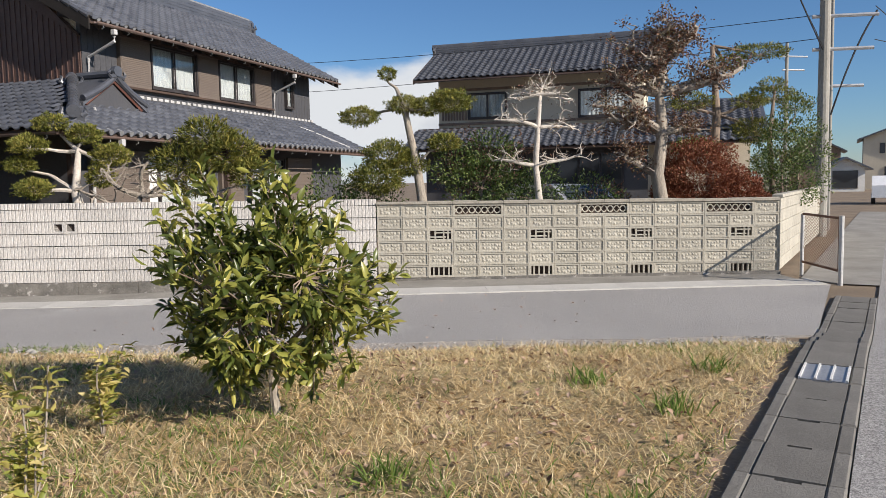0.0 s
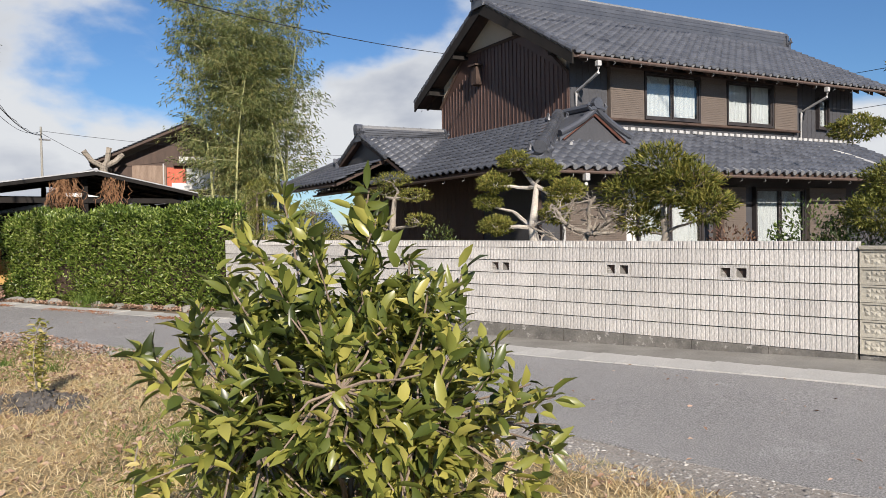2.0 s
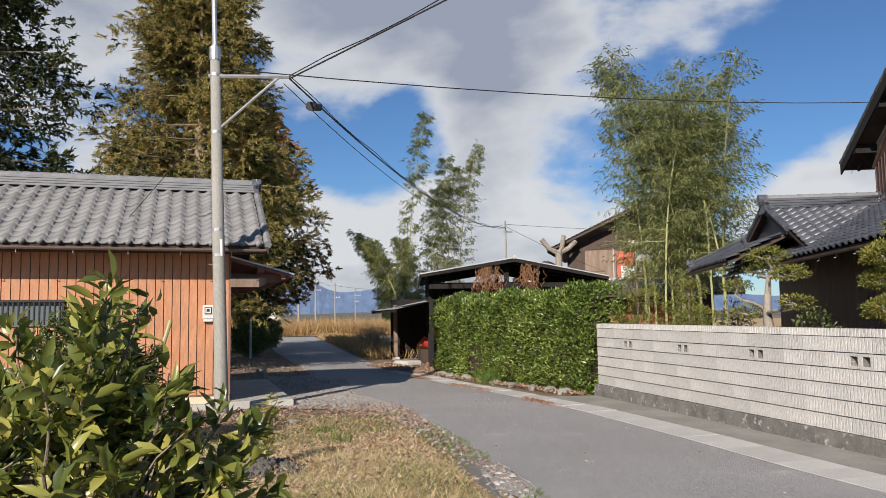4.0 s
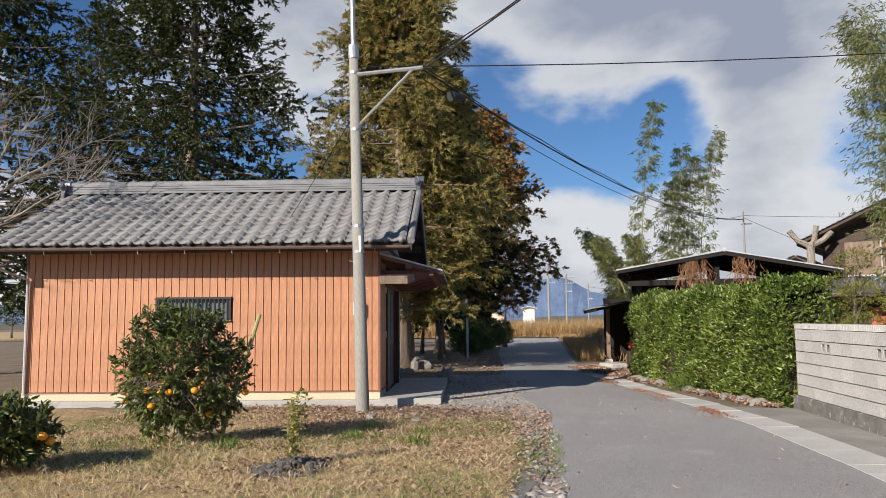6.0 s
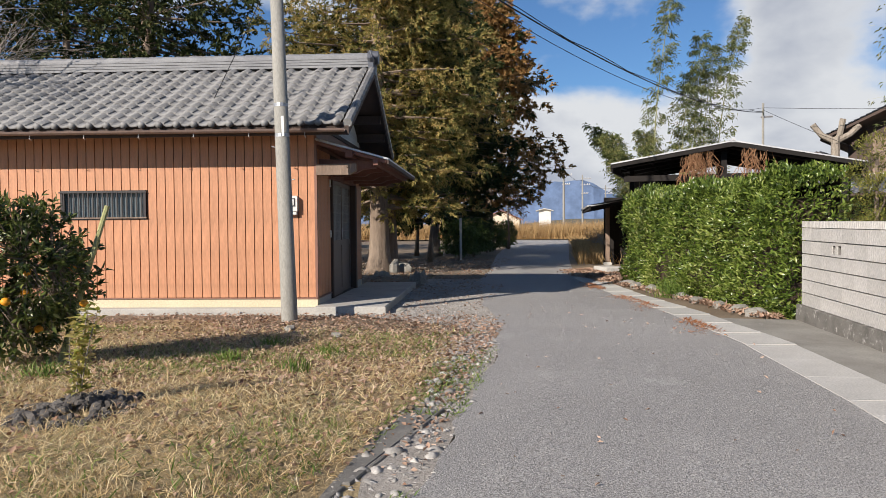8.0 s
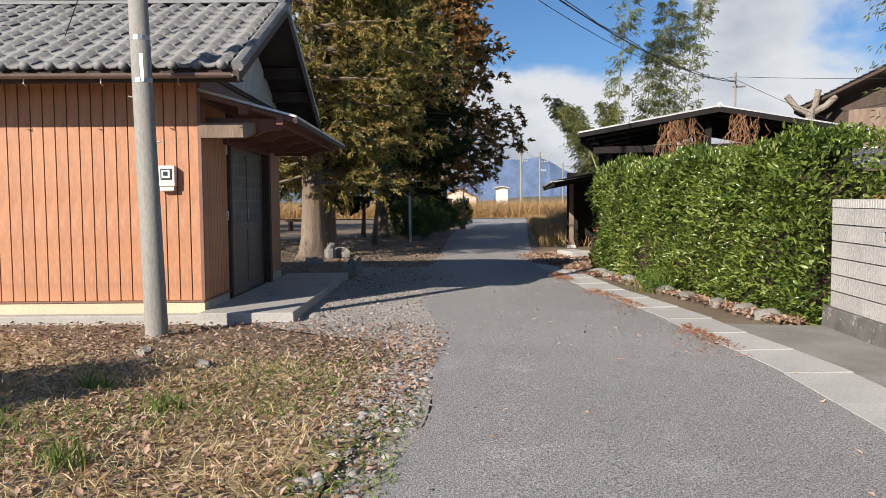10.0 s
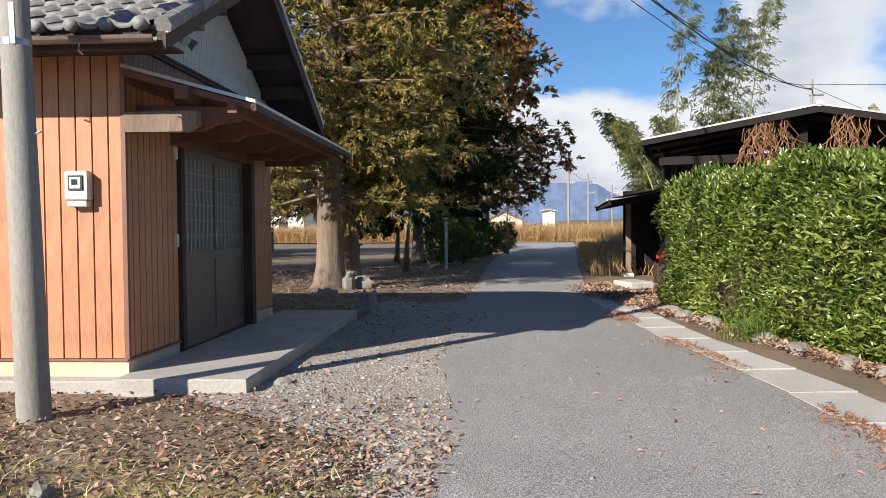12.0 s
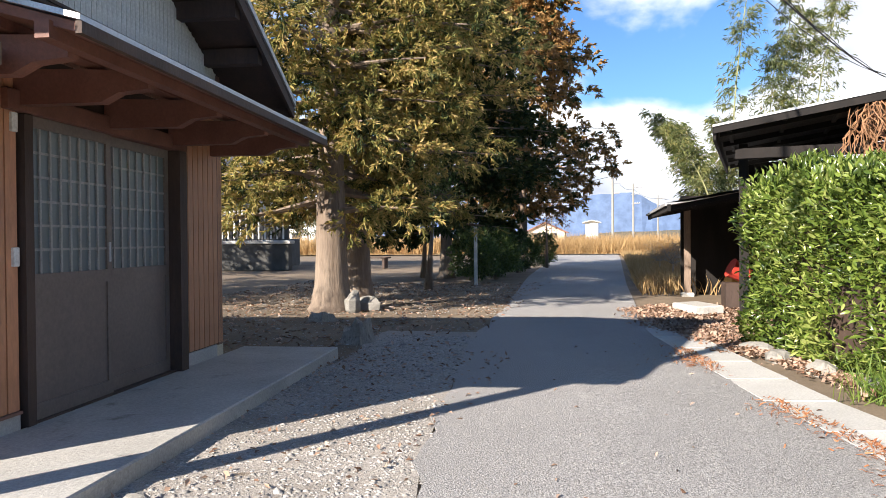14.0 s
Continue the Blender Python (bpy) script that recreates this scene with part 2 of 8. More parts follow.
CULM = surface("bamboo_culm", (0.28, 0.30, 0.12), (0.42, 0.40, 0.20), 0.45, 2, 30, 0.05, 0.1)
RUST = surface("rusty_steel", (0.12, 0.07, 0.05), (0.22, 0.12, 0.08), 0.8, 6, 50, 0.2, 0.5)
RED_PAINT = surface("red_plastic", (0.50, 0.05, 0.035), (0.58, 0.07, 0.05), 0.4, 3, 30, 0.02, 0.05)
CAR_PAINT = surface("white_car_paint", (0.70, 0.72, 0.74), (0.76, 0.78, 0.80), 0.2, 3, 30, 0.0, 0.0, spec=0.6)
RUBBER = surface("rubber", (0.02, 0.02, 0.02), (0.03, 0.03, 0.03), 0.8, 5, 40, 0.1, 0.2)
ORANGE = surface("citrus_peel", (0.75, 0.30, 0.02), (0.82, 0.38, 0.03), 0.45, 8, 90, 0.05, 0.3)
ORANGE_TOY = surface("yellow_paint", (0.70, 0.42, 0.03), (0.75, 0.47, 0.04), 0.5, 4, 40, 0.02, 0.05)
BRICKRED = surface("red_wall", (0.42, 0.10, 0.06), (0.48, 0.13, 0.08), 0.8, 1, 30, 0.05, 0.1)
# blue base colour paints in the haze of distance
HILL = surface("far_hill_haze", (0.10, 0.15, 0.25), (0.13, 0.18, 0.28), 1.0, 0.004, 0.05, 0.0, 0.0, spec=0.0)
L_CITRUS = leaf_mat("citrus_leaf", [(0.035, 0.05, 0.014), (0.085, 0.115, 0.024), (0.19, 0.215, 0.045), (0.38, 0.37, 0.085), (0.54, 0.47, 0.13)], 0.33, 0.32, 0.55)
L_MIKAN = leaf_mat("mandarin_leaf", [(0.035, 0.055, 0.015), (0.075, 0.105, 0.026), (0.14, 0.17, 0.045), (0.26, 0.27, 0.08)], 0.35, 0.25, 0.5)
L_HEDGE = leaf_mat("hedge_leaf", [(0.04, 0.07, 0.016), (0.105, 0.165, 0.03), (0.22, 0.295, 0.055), (0.44, 0.48, 0.16)], 0.26, 0.34, 0.7)
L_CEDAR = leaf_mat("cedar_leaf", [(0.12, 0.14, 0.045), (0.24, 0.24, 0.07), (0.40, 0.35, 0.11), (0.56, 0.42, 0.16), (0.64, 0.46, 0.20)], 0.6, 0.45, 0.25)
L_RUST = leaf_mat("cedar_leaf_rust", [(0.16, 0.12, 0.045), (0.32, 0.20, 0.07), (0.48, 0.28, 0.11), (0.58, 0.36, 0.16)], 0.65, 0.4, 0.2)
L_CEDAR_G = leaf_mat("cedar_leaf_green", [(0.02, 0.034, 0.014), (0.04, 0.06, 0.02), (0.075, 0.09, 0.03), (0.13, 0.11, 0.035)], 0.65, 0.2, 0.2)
L_BAMBOO = leaf_mat("bamboo_leaf", [(0.13, 0.17, 0.07), (0.20, 0.25, 0.09), (0.32, 0.34, 0.13), (0.44, 0.38, 0.14)], 0.5, 0.42, 0.3)
L_PINE = leaf_mat("pine_needles", [(0.07, 0.09, 0.02), (0.14, 0.16, 0.035), (0.24, 0.24, 0.05), (0.36, 0.30, 0.08)], 0.55, 0.2, 0.3)
L_SHRUB = leaf_mat("shrub_leaf", [(0.03, 0.055, 0.016), (0.06, 0.10, 0.026), (0.11, 0.16, 0.04), (0.19, 0.22, 0.06)], 0.4, 0.2, 0.45)
L_RED = leaf_mat("russet_leaf", [(0.12, 0.035, 0.02), (0.20, 0.065, 0.035), (0.29, 0.11, 0.06), (0.24, 0.15, 0.08)], 0.6, 0.25, 0.3)
L_BROWN = leaf_mat("bronze_leaf", [(0.08, 0.042, 0.032), (0.14, 0.075, 0.052), (0.21, 0.12, 0.075), (0.14, 0.14, 0.06)], 0.6, 0.2, 0.3)
L_FALLEN = leaf_mat("fallen_leaf", [(0.13, 0.075, 0.05), (0.25, 0.15, 0.10), (0.38, 0.26, 0.185), (0.50, 0.37, 0.285), (0.30, 0.15, 0.09)], 0.8, 0.1, 0.2)
L_NEEDLE_FALL = leaf_mat("fallen_needles", [(0.22, 0.09, 0.045), (0.32, 0.14, 0.065), (0.42, 0.21, 0.10)], 0.9, 0.1, 0.1)
L_STRAW = leaf_mat("dry_grass", [(0.26, 0.16, 0.075), (0.50, 0.36, 0.17), (0.70, 0.55, 0.31), (0.80, 0.68, 0.45), (0.22, 0.25, 0.07)], 0.8, 0.3, 0.2)
L_GREEN_GRASS = leaf_mat("green_grass", [(0.07, 0.13, 0.025), (0.15, 0.23, 0.045), (0.27, 0.33, 0.08)], 0.6, 0.35, 0.3)
L_REED = leaf_mat("field_reed", [(0.30, 0.19, 0.09), (0.42, 0.28, 0.13), (0.52, 0.37, 0.19)], 0.9, 0.2, 0.1)
L_YOUNG = leaf_mat("young_leaf", [(0.16, 0.22, 0.05), (0.34, 0.35, 0.08), (0.55, 0.47, 0.16), (0.62, 0.50, 0.30)], 0.5, 0.35, 0.4)

# ---- mesh helpers ----


class Geo:
    """Vertices and faces of one mesh."""

    def __init__(self):
        self.v, self.f = [], []

    def add(self, vs, fs):
        o = len(self.v)
        self.v += [tuple(p) for p in vs]
        self.f += [tuple(o + i for i in q) for q in fs]
        return self

    def box(self, x0, x1, y0, y1, z0, z1, m=None):
        vs = [Vector((x, y, z)) for z in (z0, z1) for y in (y0, y1) for x in (x0, x1)]
        if m is not None:
            vs = [m @ p for p in vs]
        return self.add(vs, [(0, 2, 3, 1), (4, 5, 7, 6), (0, 1, 5, 4), (1, 3, 7, 5), (3, 2, 6, 7), (2, 0, 4, 6)])

    def chamfer(self, x0, x1, y0, y1, z0, z1, c=0.006, m=None):
        """A box with its upper and front edges broken."""
        vs = []
        for z, e in ((z0, c), (z0 + c, 0), (z1 - c, 0), (z1, c)):
            vs += [Vector(p) for p in ((x0 + e, y0 + e, z), (x1 - e, y0 + e, z), (x1 - e, y1 - e, z), (x0 + e, y1 - e, z))]
        if m is not None:
            vs = [m @ p for p in vs]
        fs = [(3, 2, 1, 0), (12, 13, 14, 15)]
        for r in range(3):
            for i in range(4):
                a, b = r * 4 + i, r * 4 + (i + 1) % 4
                fs.append((a, b, b + 4, a + 4))
        return self.add(vs, fs)

    def tube(self, pts, radii, n=8, caps=True):
        pts = [Vector(p) for p in pts]
        if isinstance(radii, (int, float)):
            radii = [radii] * len(pts)
        vs, fs = [], []
        ref = Vector((0, 0, 1))
        for i, p in enumerate(pts):
            d = (pts[min(i + 1, len(pts) - 1)] - pts[max(i - 1, 0)]).normalized()
            a = d.cross(ref if abs(d.z) < 0.95 else Vector((1, 0, 0))).normalized()
            b = d.cross(a)
            for j in range(n):
                t = 2 * math.pi * j / n
                vs.append(p + (a * math.cos(t) + b * math.sin(t)) * radii[i])
        for i in range(len(pts) - 1):
            for j in range(n):
                q = (j + 1) % n
                fs.append((i * n + j, i * n + q, (i + 1) * n + q, (i + 1) * n + j))
        if caps:
            fs += [tuple(range(n - 1, -1, -1)), tuple((len(pts) - 1) * n + j for j in range(n))]
        return self.add(vs, fs)

    def ball(self, c, rx, ry, rz, n=10, rings=6, wob=0.0, rnd=None):
        c = Vector(c)
        vs = [c + Vector((0, 0, -rz))]
        for i in range(1, rings):
            ph = math.pi * i / rings - math.pi / 2
            for j in range(n):
                t = 2 * math.pi * j / n
                k = 1 + (rnd.uniform(-wob, wob) if rnd else 0)
                vs.append(c + Vector((rx * math.cos(ph) * math.cos(t) * k, ry * math.cos(ph) * math.sin(t) * k, rz * math.sin(ph) * k)))
        vs.append(c + Vector((0, 0, rz)))
        fs = [(0, 1 + (j + 1) % n, 1 + j) for j in range(n)]
        for i in range(rings - 2):
            for j in range(n):
                a, b = 1 + i * n + j, 1 + i * n + (j + 1) % n
                fs.append((a, b, b + n, a + n))
        top, last = len(vs) - 1, 1 + (rings - 2) * n
        fs += [(last + j, last + (j + 1) % n, top) for j in range(n)]
        return self.add(vs, fs)

    def prism(self, outline, axis_from, axis_to):
        """A closed outline of (u, w) swept between two 3-D placing functions."""
        n = len(outline)
        vs = [axis_from(u, w) for u, w in outline] + [axis_to(u, w) for u, w in outline]
        fs = [tuple(range(n - 1, -1, -1)), tuple(range(n, 2 * n))] + [(i, (i + 1) % n, n + (i + 1) % n, n + i) for i in range(n)]
        return self.add(vs, fs)

    def mesh(self, name, mat, smooth=False):
        me = bpy.data.meshes.new(name)
        me.from_pydata(self.v, [], self.f)
        if mat:
            me.materials.append(mat)
        if smooth:
            me.shade_smooth()
        me.update()
        return me


def part(name, geo, mat, parent=None, label="", smooth=False, m=None):
    me = geo if isinstance(geo, bpy.types.Mesh) else geo.mesh(name, mat, smooth)
    ob = new(name, me)
    if parent is not None:
        ob.parent = parent
    if m is not None:
        ob.matrix_local = m
    if label:
        tagged(ob, label)
    return ob


def thing(name, label, category, m=None, group="", kind=""):
    ob = new(name)
    ob.empty_display_size = 0.2
    if m is not None:
        ob.matrix_world = m
    return tagged(ob, label, category, group, kind)


def mesh_np(name, verts, faces, mat):
    """A mesh from arrays; all faces have the same number of corners."""
    me = bpy.data.meshes.new(name)
    nf, kf = faces.shape
    me.vertices.add(len(verts))
    me.vertices.foreach_set("co", np.ascontiguousarray(verts, dtype=np.float32).ravel())
    me.loops.add(nf * kf)
    me.loops.foreach_set("vertex_index", np.ascontiguousarray(faces, dtype=np.int32).ravel())
    me.polygons.add(nf)
    me.polygons.foreach_set("loop_start", np.arange(0, nf * kf, kf, dtype=np.int32))
    me.update(calc_edges=True)
    if mat:
        me.materials.append(mat)
    return me


# leaf blades: (along, across, lift)
BLADE = (np.array([(0, 0, 0), (.28, -.43, .08), (.3, 0, 0), (.28, .43, .08), (.64, -.42, .05), (.66, 0, -.03), (.64, .42, .05), (1, 0, -.16)], float),
         np.array([(0, 2, 1, 1), (0, 3, 2, 2), (1, 2, 5, 4), (2, 3, 6, 5), (4, 5, 7, 7), (5, 6, 7, 7)]))
RHOMB = (np.array([(0, 0, 0), (.45, -.5, .12), (1, 0, -.1), (.45, .5, .12)], float), np.array([(0, 2, 1), (0, 3, 2)]))
BLADE_TRI = np.array([(0, 2, 1), (0, 3, 2), (1, 2, 5), (1, 5, 4), (2, 3, 6), (2, 6, 5), (4, 5, 7), (5, 6, 7)])
STRIP = (np.array([(0, -.5, 0), (0, .5, 0), (.55, -.4, .16), (.55, .4, .16), (1, 0, 0)], float), np.array([(0, 1, 3), (0, 3, 2), (2, 3, 4)]))


def leaves(rng, pos, direction, length, width, mat, name, near=False, strip=False, jitter=0.6, loose=0.45):
    """One mesh of many blades at pos, pointing along direction with some scatter."""
    pos, direction = np.asarray(pos, float), np.asarray(direction, float)
    n = len(pos)
    tv, tf = STRIP if strip else ((BLADE[0], BLADE_TRI) if near else RHOMB)
    d = direction + rng.normal(0, jitter, (n, 3))
    d /= np.linalg.norm(d, axis=1)[:, None] + 1e-9
    up = rng.normal(0, loose, (n, 3)) + np.array([0, 0, 1.0])
    side = np.cross(d, up)
    side /= np.linalg.norm(side, axis=1)[:, None] + 1e-9
    nor = np.cross(side, d)
    ln = (length * rng.uniform(0.65, 1.25, n))[:, None]
    wd = (width * rng.uniform(0.7, 1.25, n))[:, None]
    verts = np.stack([pos + d * ln * a + side * wd * b + nor * ln * c for a, b, c in tv], 1).reshape(-1, 3)
    faces = (tf[None] + (np.arange(n) * len(tv))[:, None, None]).reshape(-1, 3)
    return mesh_np(name, verts, faces, mat)


def smooth01(x):
    x = min(1.0, max(0.0, x))
    return x * x * (3 - 2 * x)

# ---- ground ----


def gz(x, y):
    """Height of the ground: the lot lies a step above the road, which falls towards the block wall."""
    lot = smooth01((7.6 - y) / 1.8) * smooth01((x + 10) / 4)
    fall = smooth01((y - 8) / 4) * smooth01(-x / 6) * smooth01((x + 26) / 8)
    return -0.20 + 0.18 * lot - 0.12 * fall


def axis(fine0, fine1, step, far):
    a = list(np.arange(fine0, fine1 + step / 2, step))
    d, lo, hi = step, fine0, fine1
    while hi < far:
        d *= 1.35
        lo, hi = lo - d, hi + d
        a = [lo] + a + [hi]
    return a


def interp(x, table):
    xs, ys = zip(*table)
    return float(np.interp(x, xs, ys))


NEAR_EDGE = [(-130, 3.4), (-72, 4.4), (-37, 5.6), (-25, 6.4), (-20, 6.55), (-15.7, 7.05), (-14.5, 7.2), (-13, 7.5), (-11.5, 7.72), (-9, 7.85), (-5, 7.8), (0, 7.62), (5, 7.6)]
FAR_EDGE = [(-130, 9.8), (-62, 9.3), (-33, 8.95), (-21.6, 8.95), (-17.3, 9.65), (-14.5, 10.3), (-13, 10.5), (-11.5, 10.77), (-8, 10.92), (0, 10.92), (5, 11.15)]
GUT = Vector((1.40, 3.60, 0))
GDIR = Vector((0.508, 0.861, 0))
GNOR = Vector((0.861, -0.508, 0))


def wall_y(x):
    return 12.51 + 0.018 * x


def gutter_x(y):
    return 1.40 + 0.59 * (y - 3.6)


gx, gy = axis(-36, 9, 0.3, 2600), axis(-9, 16, 0.3, 2600)
rg = random.Random(3)
gv = []
for y in gy:
    for x in gx:
        z = gz(x, y)
        rough_here = 0.02 if (-12 < x < 4 and y < 7.2) or (x < -12 and y < 5) else 0.0
        gv.append((x, y, z - 0.012 + rg.uniform(-rough_here, rough_here * 0.4)))
nx = len(gx)
gf = [(j * nx + i, j * nx + i + 1, (j + 1) * nx + i + 1, (j + 1) * nx + i) for j in range(len(gy) - 1) for i in range(nx - 1)]
ground = new("ground", mesh_np("ground", np.array(gv), np.array(gf), SOIL))
tagged(ground, "bare brown earth with dry patches and grit", "ground", kind="structure")


def drape(name, rows, lift, mat, label, category, across=8, skirt=0.05):
    """A paved sheet between pairs of edge points, laid on the ground."""
    g = Geo()
    n = across + 1
    for a, b in rows:
        for k in range(n):
            t = k / across
            x, y = a[0] + (b[0] - a[0]) * t, a[1] + (b[1] - a[1]) * t
            g.v.append((x, y, gz(x, y) + lift))
    for i in range(len(rows) - 1):
        for k in range(across):
            g.f.append((i * n + k, i * n + k + 1, (i + 1) * n + k + 1, (i + 1) * n + k))
    if skirt:
        for k, flip in ((0, False), (across, True)):
            o = len(g.v)
            for i in range(len(rows)):
                x, y, z = g.v[i * n + k]
                g.v.append((x, y, z - skirt))
            for i in range(len(rows) - 1):
                q = (i * n + k, (i + 1) * n + k, o + i + 1, o + i)
                g.f.append(q[::-1] if flip else q)
    ob = part(name, g, mat)
    return tagged(ob, label, category, kind="structure")


rr = random.Random(8)
pairs = []
for x in [*np.arange(-130, -34, 4), *np.arange(-34, 2.6, 0.4)]:
    wob = rr.uniform(-0.05, 0.05) if x > -30 else 0
    pairs.append(((x, interp(x, NEAR_EDGE) + wob), (x, interp(x, FAR_EDGE))))
pairs += [((3.1, 7.62), (3.6, 11.06)), ((3.76, 7.6), (5.72, 11.2))]
road = drape("road", pairs, 0.012, ASPHALT, "worn grey asphalt lane with a ragged edge", "road")
# the street to the right, beyond the gutter
st = []
for s in [*np.arange(-14, 16, 0.5), *np.arange(16, 120, 6)]:
    a = GUT + GDIR * s + GNOR * 0.49
    b = GUT + GDIR * s + GNOR * 6.2
    st.append((a, b))
street = drape("side_road", st, 0.012, ASPHALT, "dark grey asphalt side street", "road")
# paved apron between the gutter slabs and the block wall
ap = [((x, interp(x, FAR_EDGE) + 0.62), (x, wall_y(x) - 0.02)) for x in np.arange(-13.7, 5.61, 0.4)]
apron = drape("pavement", ap, 0.016, CONC_DARK, "stained concrete apron along the block wall", "pavement", 4)
ap2 = [(GUT + GDIR * s + GNOR * -0.6 if s > 9.3 else GUT + GDIR * s, GUT + GDIR * s + GNOR * 0.49) for s in np.arange(8.85, 34, 0.5)]
apron2 = drape("pavement_side", ap2, 0.010, CONC_DARK, "worn concrete edge beside the side wall", "pavement", 3)
# turf of the lot
tf = []
for y in [*np.arange(-9, 6.9, 0.3), 7.05, 7.2]:
    x0 = -11.6 + 1.2 * smooth01((y - 3) / 3) + 0.4 * math.sin(y * 1.7)
    tf.append(((x0, y), (gutter_x(y) - 0.25, y)))
tf += [((-10.6, 7.3), (-3.2, 7.3)), ((-10.4, 7.5), (-3.2, 7.5))]
turf = drape("lawn", tf, 0.006, STRAW_GROUND, "sun-bleached winter turf of a vacant lot", "lawn", 30, 0)
# gritty shoulder by the shed
sh = []
for x in np.arange(-21, 3.3, 0.3):
    lo = 7.0 + 0.15 * math.sin(x * 1.3) + 0.5 * smooth01((-x - 3) / 1.5) - 2.25 * smooth01((-x - 11.3) / 1.6)
    sh.append(((x, lo), (x, interp(x, NEAR_EDGE) + 0.02)))
shoulder = drape("gravel_shoulder", sh, 0.008, GRIT, "pale gravel shoulder along the lane", "gravel", 6, 0)

# concrete gutter slabs along the lane
strip = thing("gutter_cover", "row of pale concrete gutter slabs beside the lane", "gutter cover", kind="structure")
slab_mesh = Geo().chamfer(-0.2495, 0.2495, 0.0, 0.60, -0.09, 0.0, 0.002).mesh("slab", CONC)
long_slab = Geo().chamfer(-0.503, 0.503, 0.0, 0.60, -0.09, 0.0, 0.002).mesh("slab", CONC)
x = -23.6
rs = random.Random(5)
while x < 5.5:
    y0, y1 = interp(x - 0.25, FAR_EDGE), interp(x + 0.25, FAR_EDGE)
    yc = (y0 + y1) / 2
    part("slab", slab_mesh if x > -8 else long_slab, None, strip, m=pose(x + (0 if x > -8 else 0.25), yc + 0.005, gz(x, yc + 0.3) + 0.028 + rs.uniform(-0.001, 0.001), 0, 0, math.degrees(math.atan2(y1 - y0, 0.5))))
    x += 0.5 if x > -8 else 1.0
# lidded gutter of the side street
lids = thing("street_gutter", "lidded concrete street gutter with hand slots", "gutter", kind="structure")
out = [(-0.16, 0.0), (-0.16, 0.49), (-0.06, 0.49), (-0.06, 0.462), (0.06, 0.462), (0.06, 0.49), (0.16, 0.49), (0.16, 0.0)]
lid_mesh = Geo().prism(out[::-1], lambda u, w: (u, w, -0.08), lambda u, w: (u, w, 0.0)).mesh("lid", LID)
gut_deg = math.degrees(math.atan2(GDIR.y, GDIR.x)) - 90
kerb_l, kerb_r = [], []
for i in range(-10, 15):
    s = i * 0.5
    p = GUT + GDIR * s + GNOR * 0.235
    z = gz(p.x, p.y) + 0.02
    if i != 4:
        part("lid", lid_mesh, None, lids, m=pose(p.x, p.y, z + rs.uniform(-0.004, 0.004), 0, 0, gut_deg))
    for off, w in ((0.03, 0.08), (0.44, 0.085)):
        q = GUT + GDIR * s + GNOR * off
        g = Geo().chamfer(-w / 2, w / 2, 0, 0.497, -0.25, 0.022 + rs.uniform(-0.005, 0.005), 0.012)
        part("kerb", g, LID, lids, m=pose(q.x, q.y, gz(q.x, q.y) - 0.002, 0, 0, gut_deg))
p = GUT + GDIR * 2.0 + GNOR * 0.235
grate = thing("drain_plate", "galvanised checker plate over the street gutter", "drain cover", pose(p.x, p.y, gz(p.x, p.y) + 0.018, 0, 0, gut_deg))
part("plate", Geo().chamfer(-0.157, 0.157, 0.01, 0.48, -0.03, 0.004, 0.004), STEEL, grate)
for k in range(4):
    part("rib", Geo().box(-0.157 + 0.099 * k, -0.142 + 0.099 * k, 0.012, 0.478, 0.004, 0.014), PLASTIC_W, grate)
# broken concrete channel at the lot's edge
ditch = thing("drain_channel", "short broken concrete drain channel half filled with soil", "drain", pose(-5.5, 7.36, gz(-5.5, 7.36), 0, 0, -8.5))
bank, rd = Geo(), random.Random(17)
for k in range(11):
    x0 = -1.25 + 0.3 * k
    if k not in (3, 7):
        part("kerb_piece", Geo().chamfer(x0, x0 + rd.uniform(0.2, 0.29), 0.09 + rd.uniform(-.02, .02), 0.13, -0.12, rd.uniform(0.008, 0.022), 0.006), FOOT, ditch)
for k in range(60):
    bank.ball((rd.uniform(-1.4, 2.1), -0.15 + rd.gauss(0, 0.035), rd.uniform(-0.005, 0.015)), rd.uniform(.02, .055), rd.uniform(.02, .04), rd.uniform(.012, .025), 7, 5, 0.25, rd)
tagged(part("bank", bank, SOIL, ditch), kind="stuff")
part("bed", Geo().box(-1.25, 2.0, -0.10, 0.085, -0.12, 0.010), LID, ditch)

# ---- block walls ----
LW0, LW1 = -13.62, -1.09


def ribbed_block(w, h, ribs, depth=0.018):
    """A split-face block: upright ribs on its front, which looks to -y."""
    prof = []
    for i in range(ribs):
        a, b = -w / 2 + w * i / ribs, -w / 2 + w * (i + 1) / ribs
        prof += [(a, depth), (a + (b - a) * 0.22, 0.0), (a + (b - a) * 0.82, 0.002)]
    prof += [(w / 2, depth), (w / 2, 0.06), (-w / 2, 0.06)]
    return Geo().prism(prof, lambda u, y: (u, y, -h / 2), lambda u, y: (u, y, h / 2))


wall_l = thing("wall_street_ribbed", "long garden wall of pale ribbed concrete blocks with paired vent holes", "wall", kind="structure")
ang = math.degrees(math.atan(0.018))
core = Geo()
n_col = 31
bw = (LW1 - LW0) / n_col


def lw_top(x):
    return 1.14 - 0.0062 * (x - LW0)


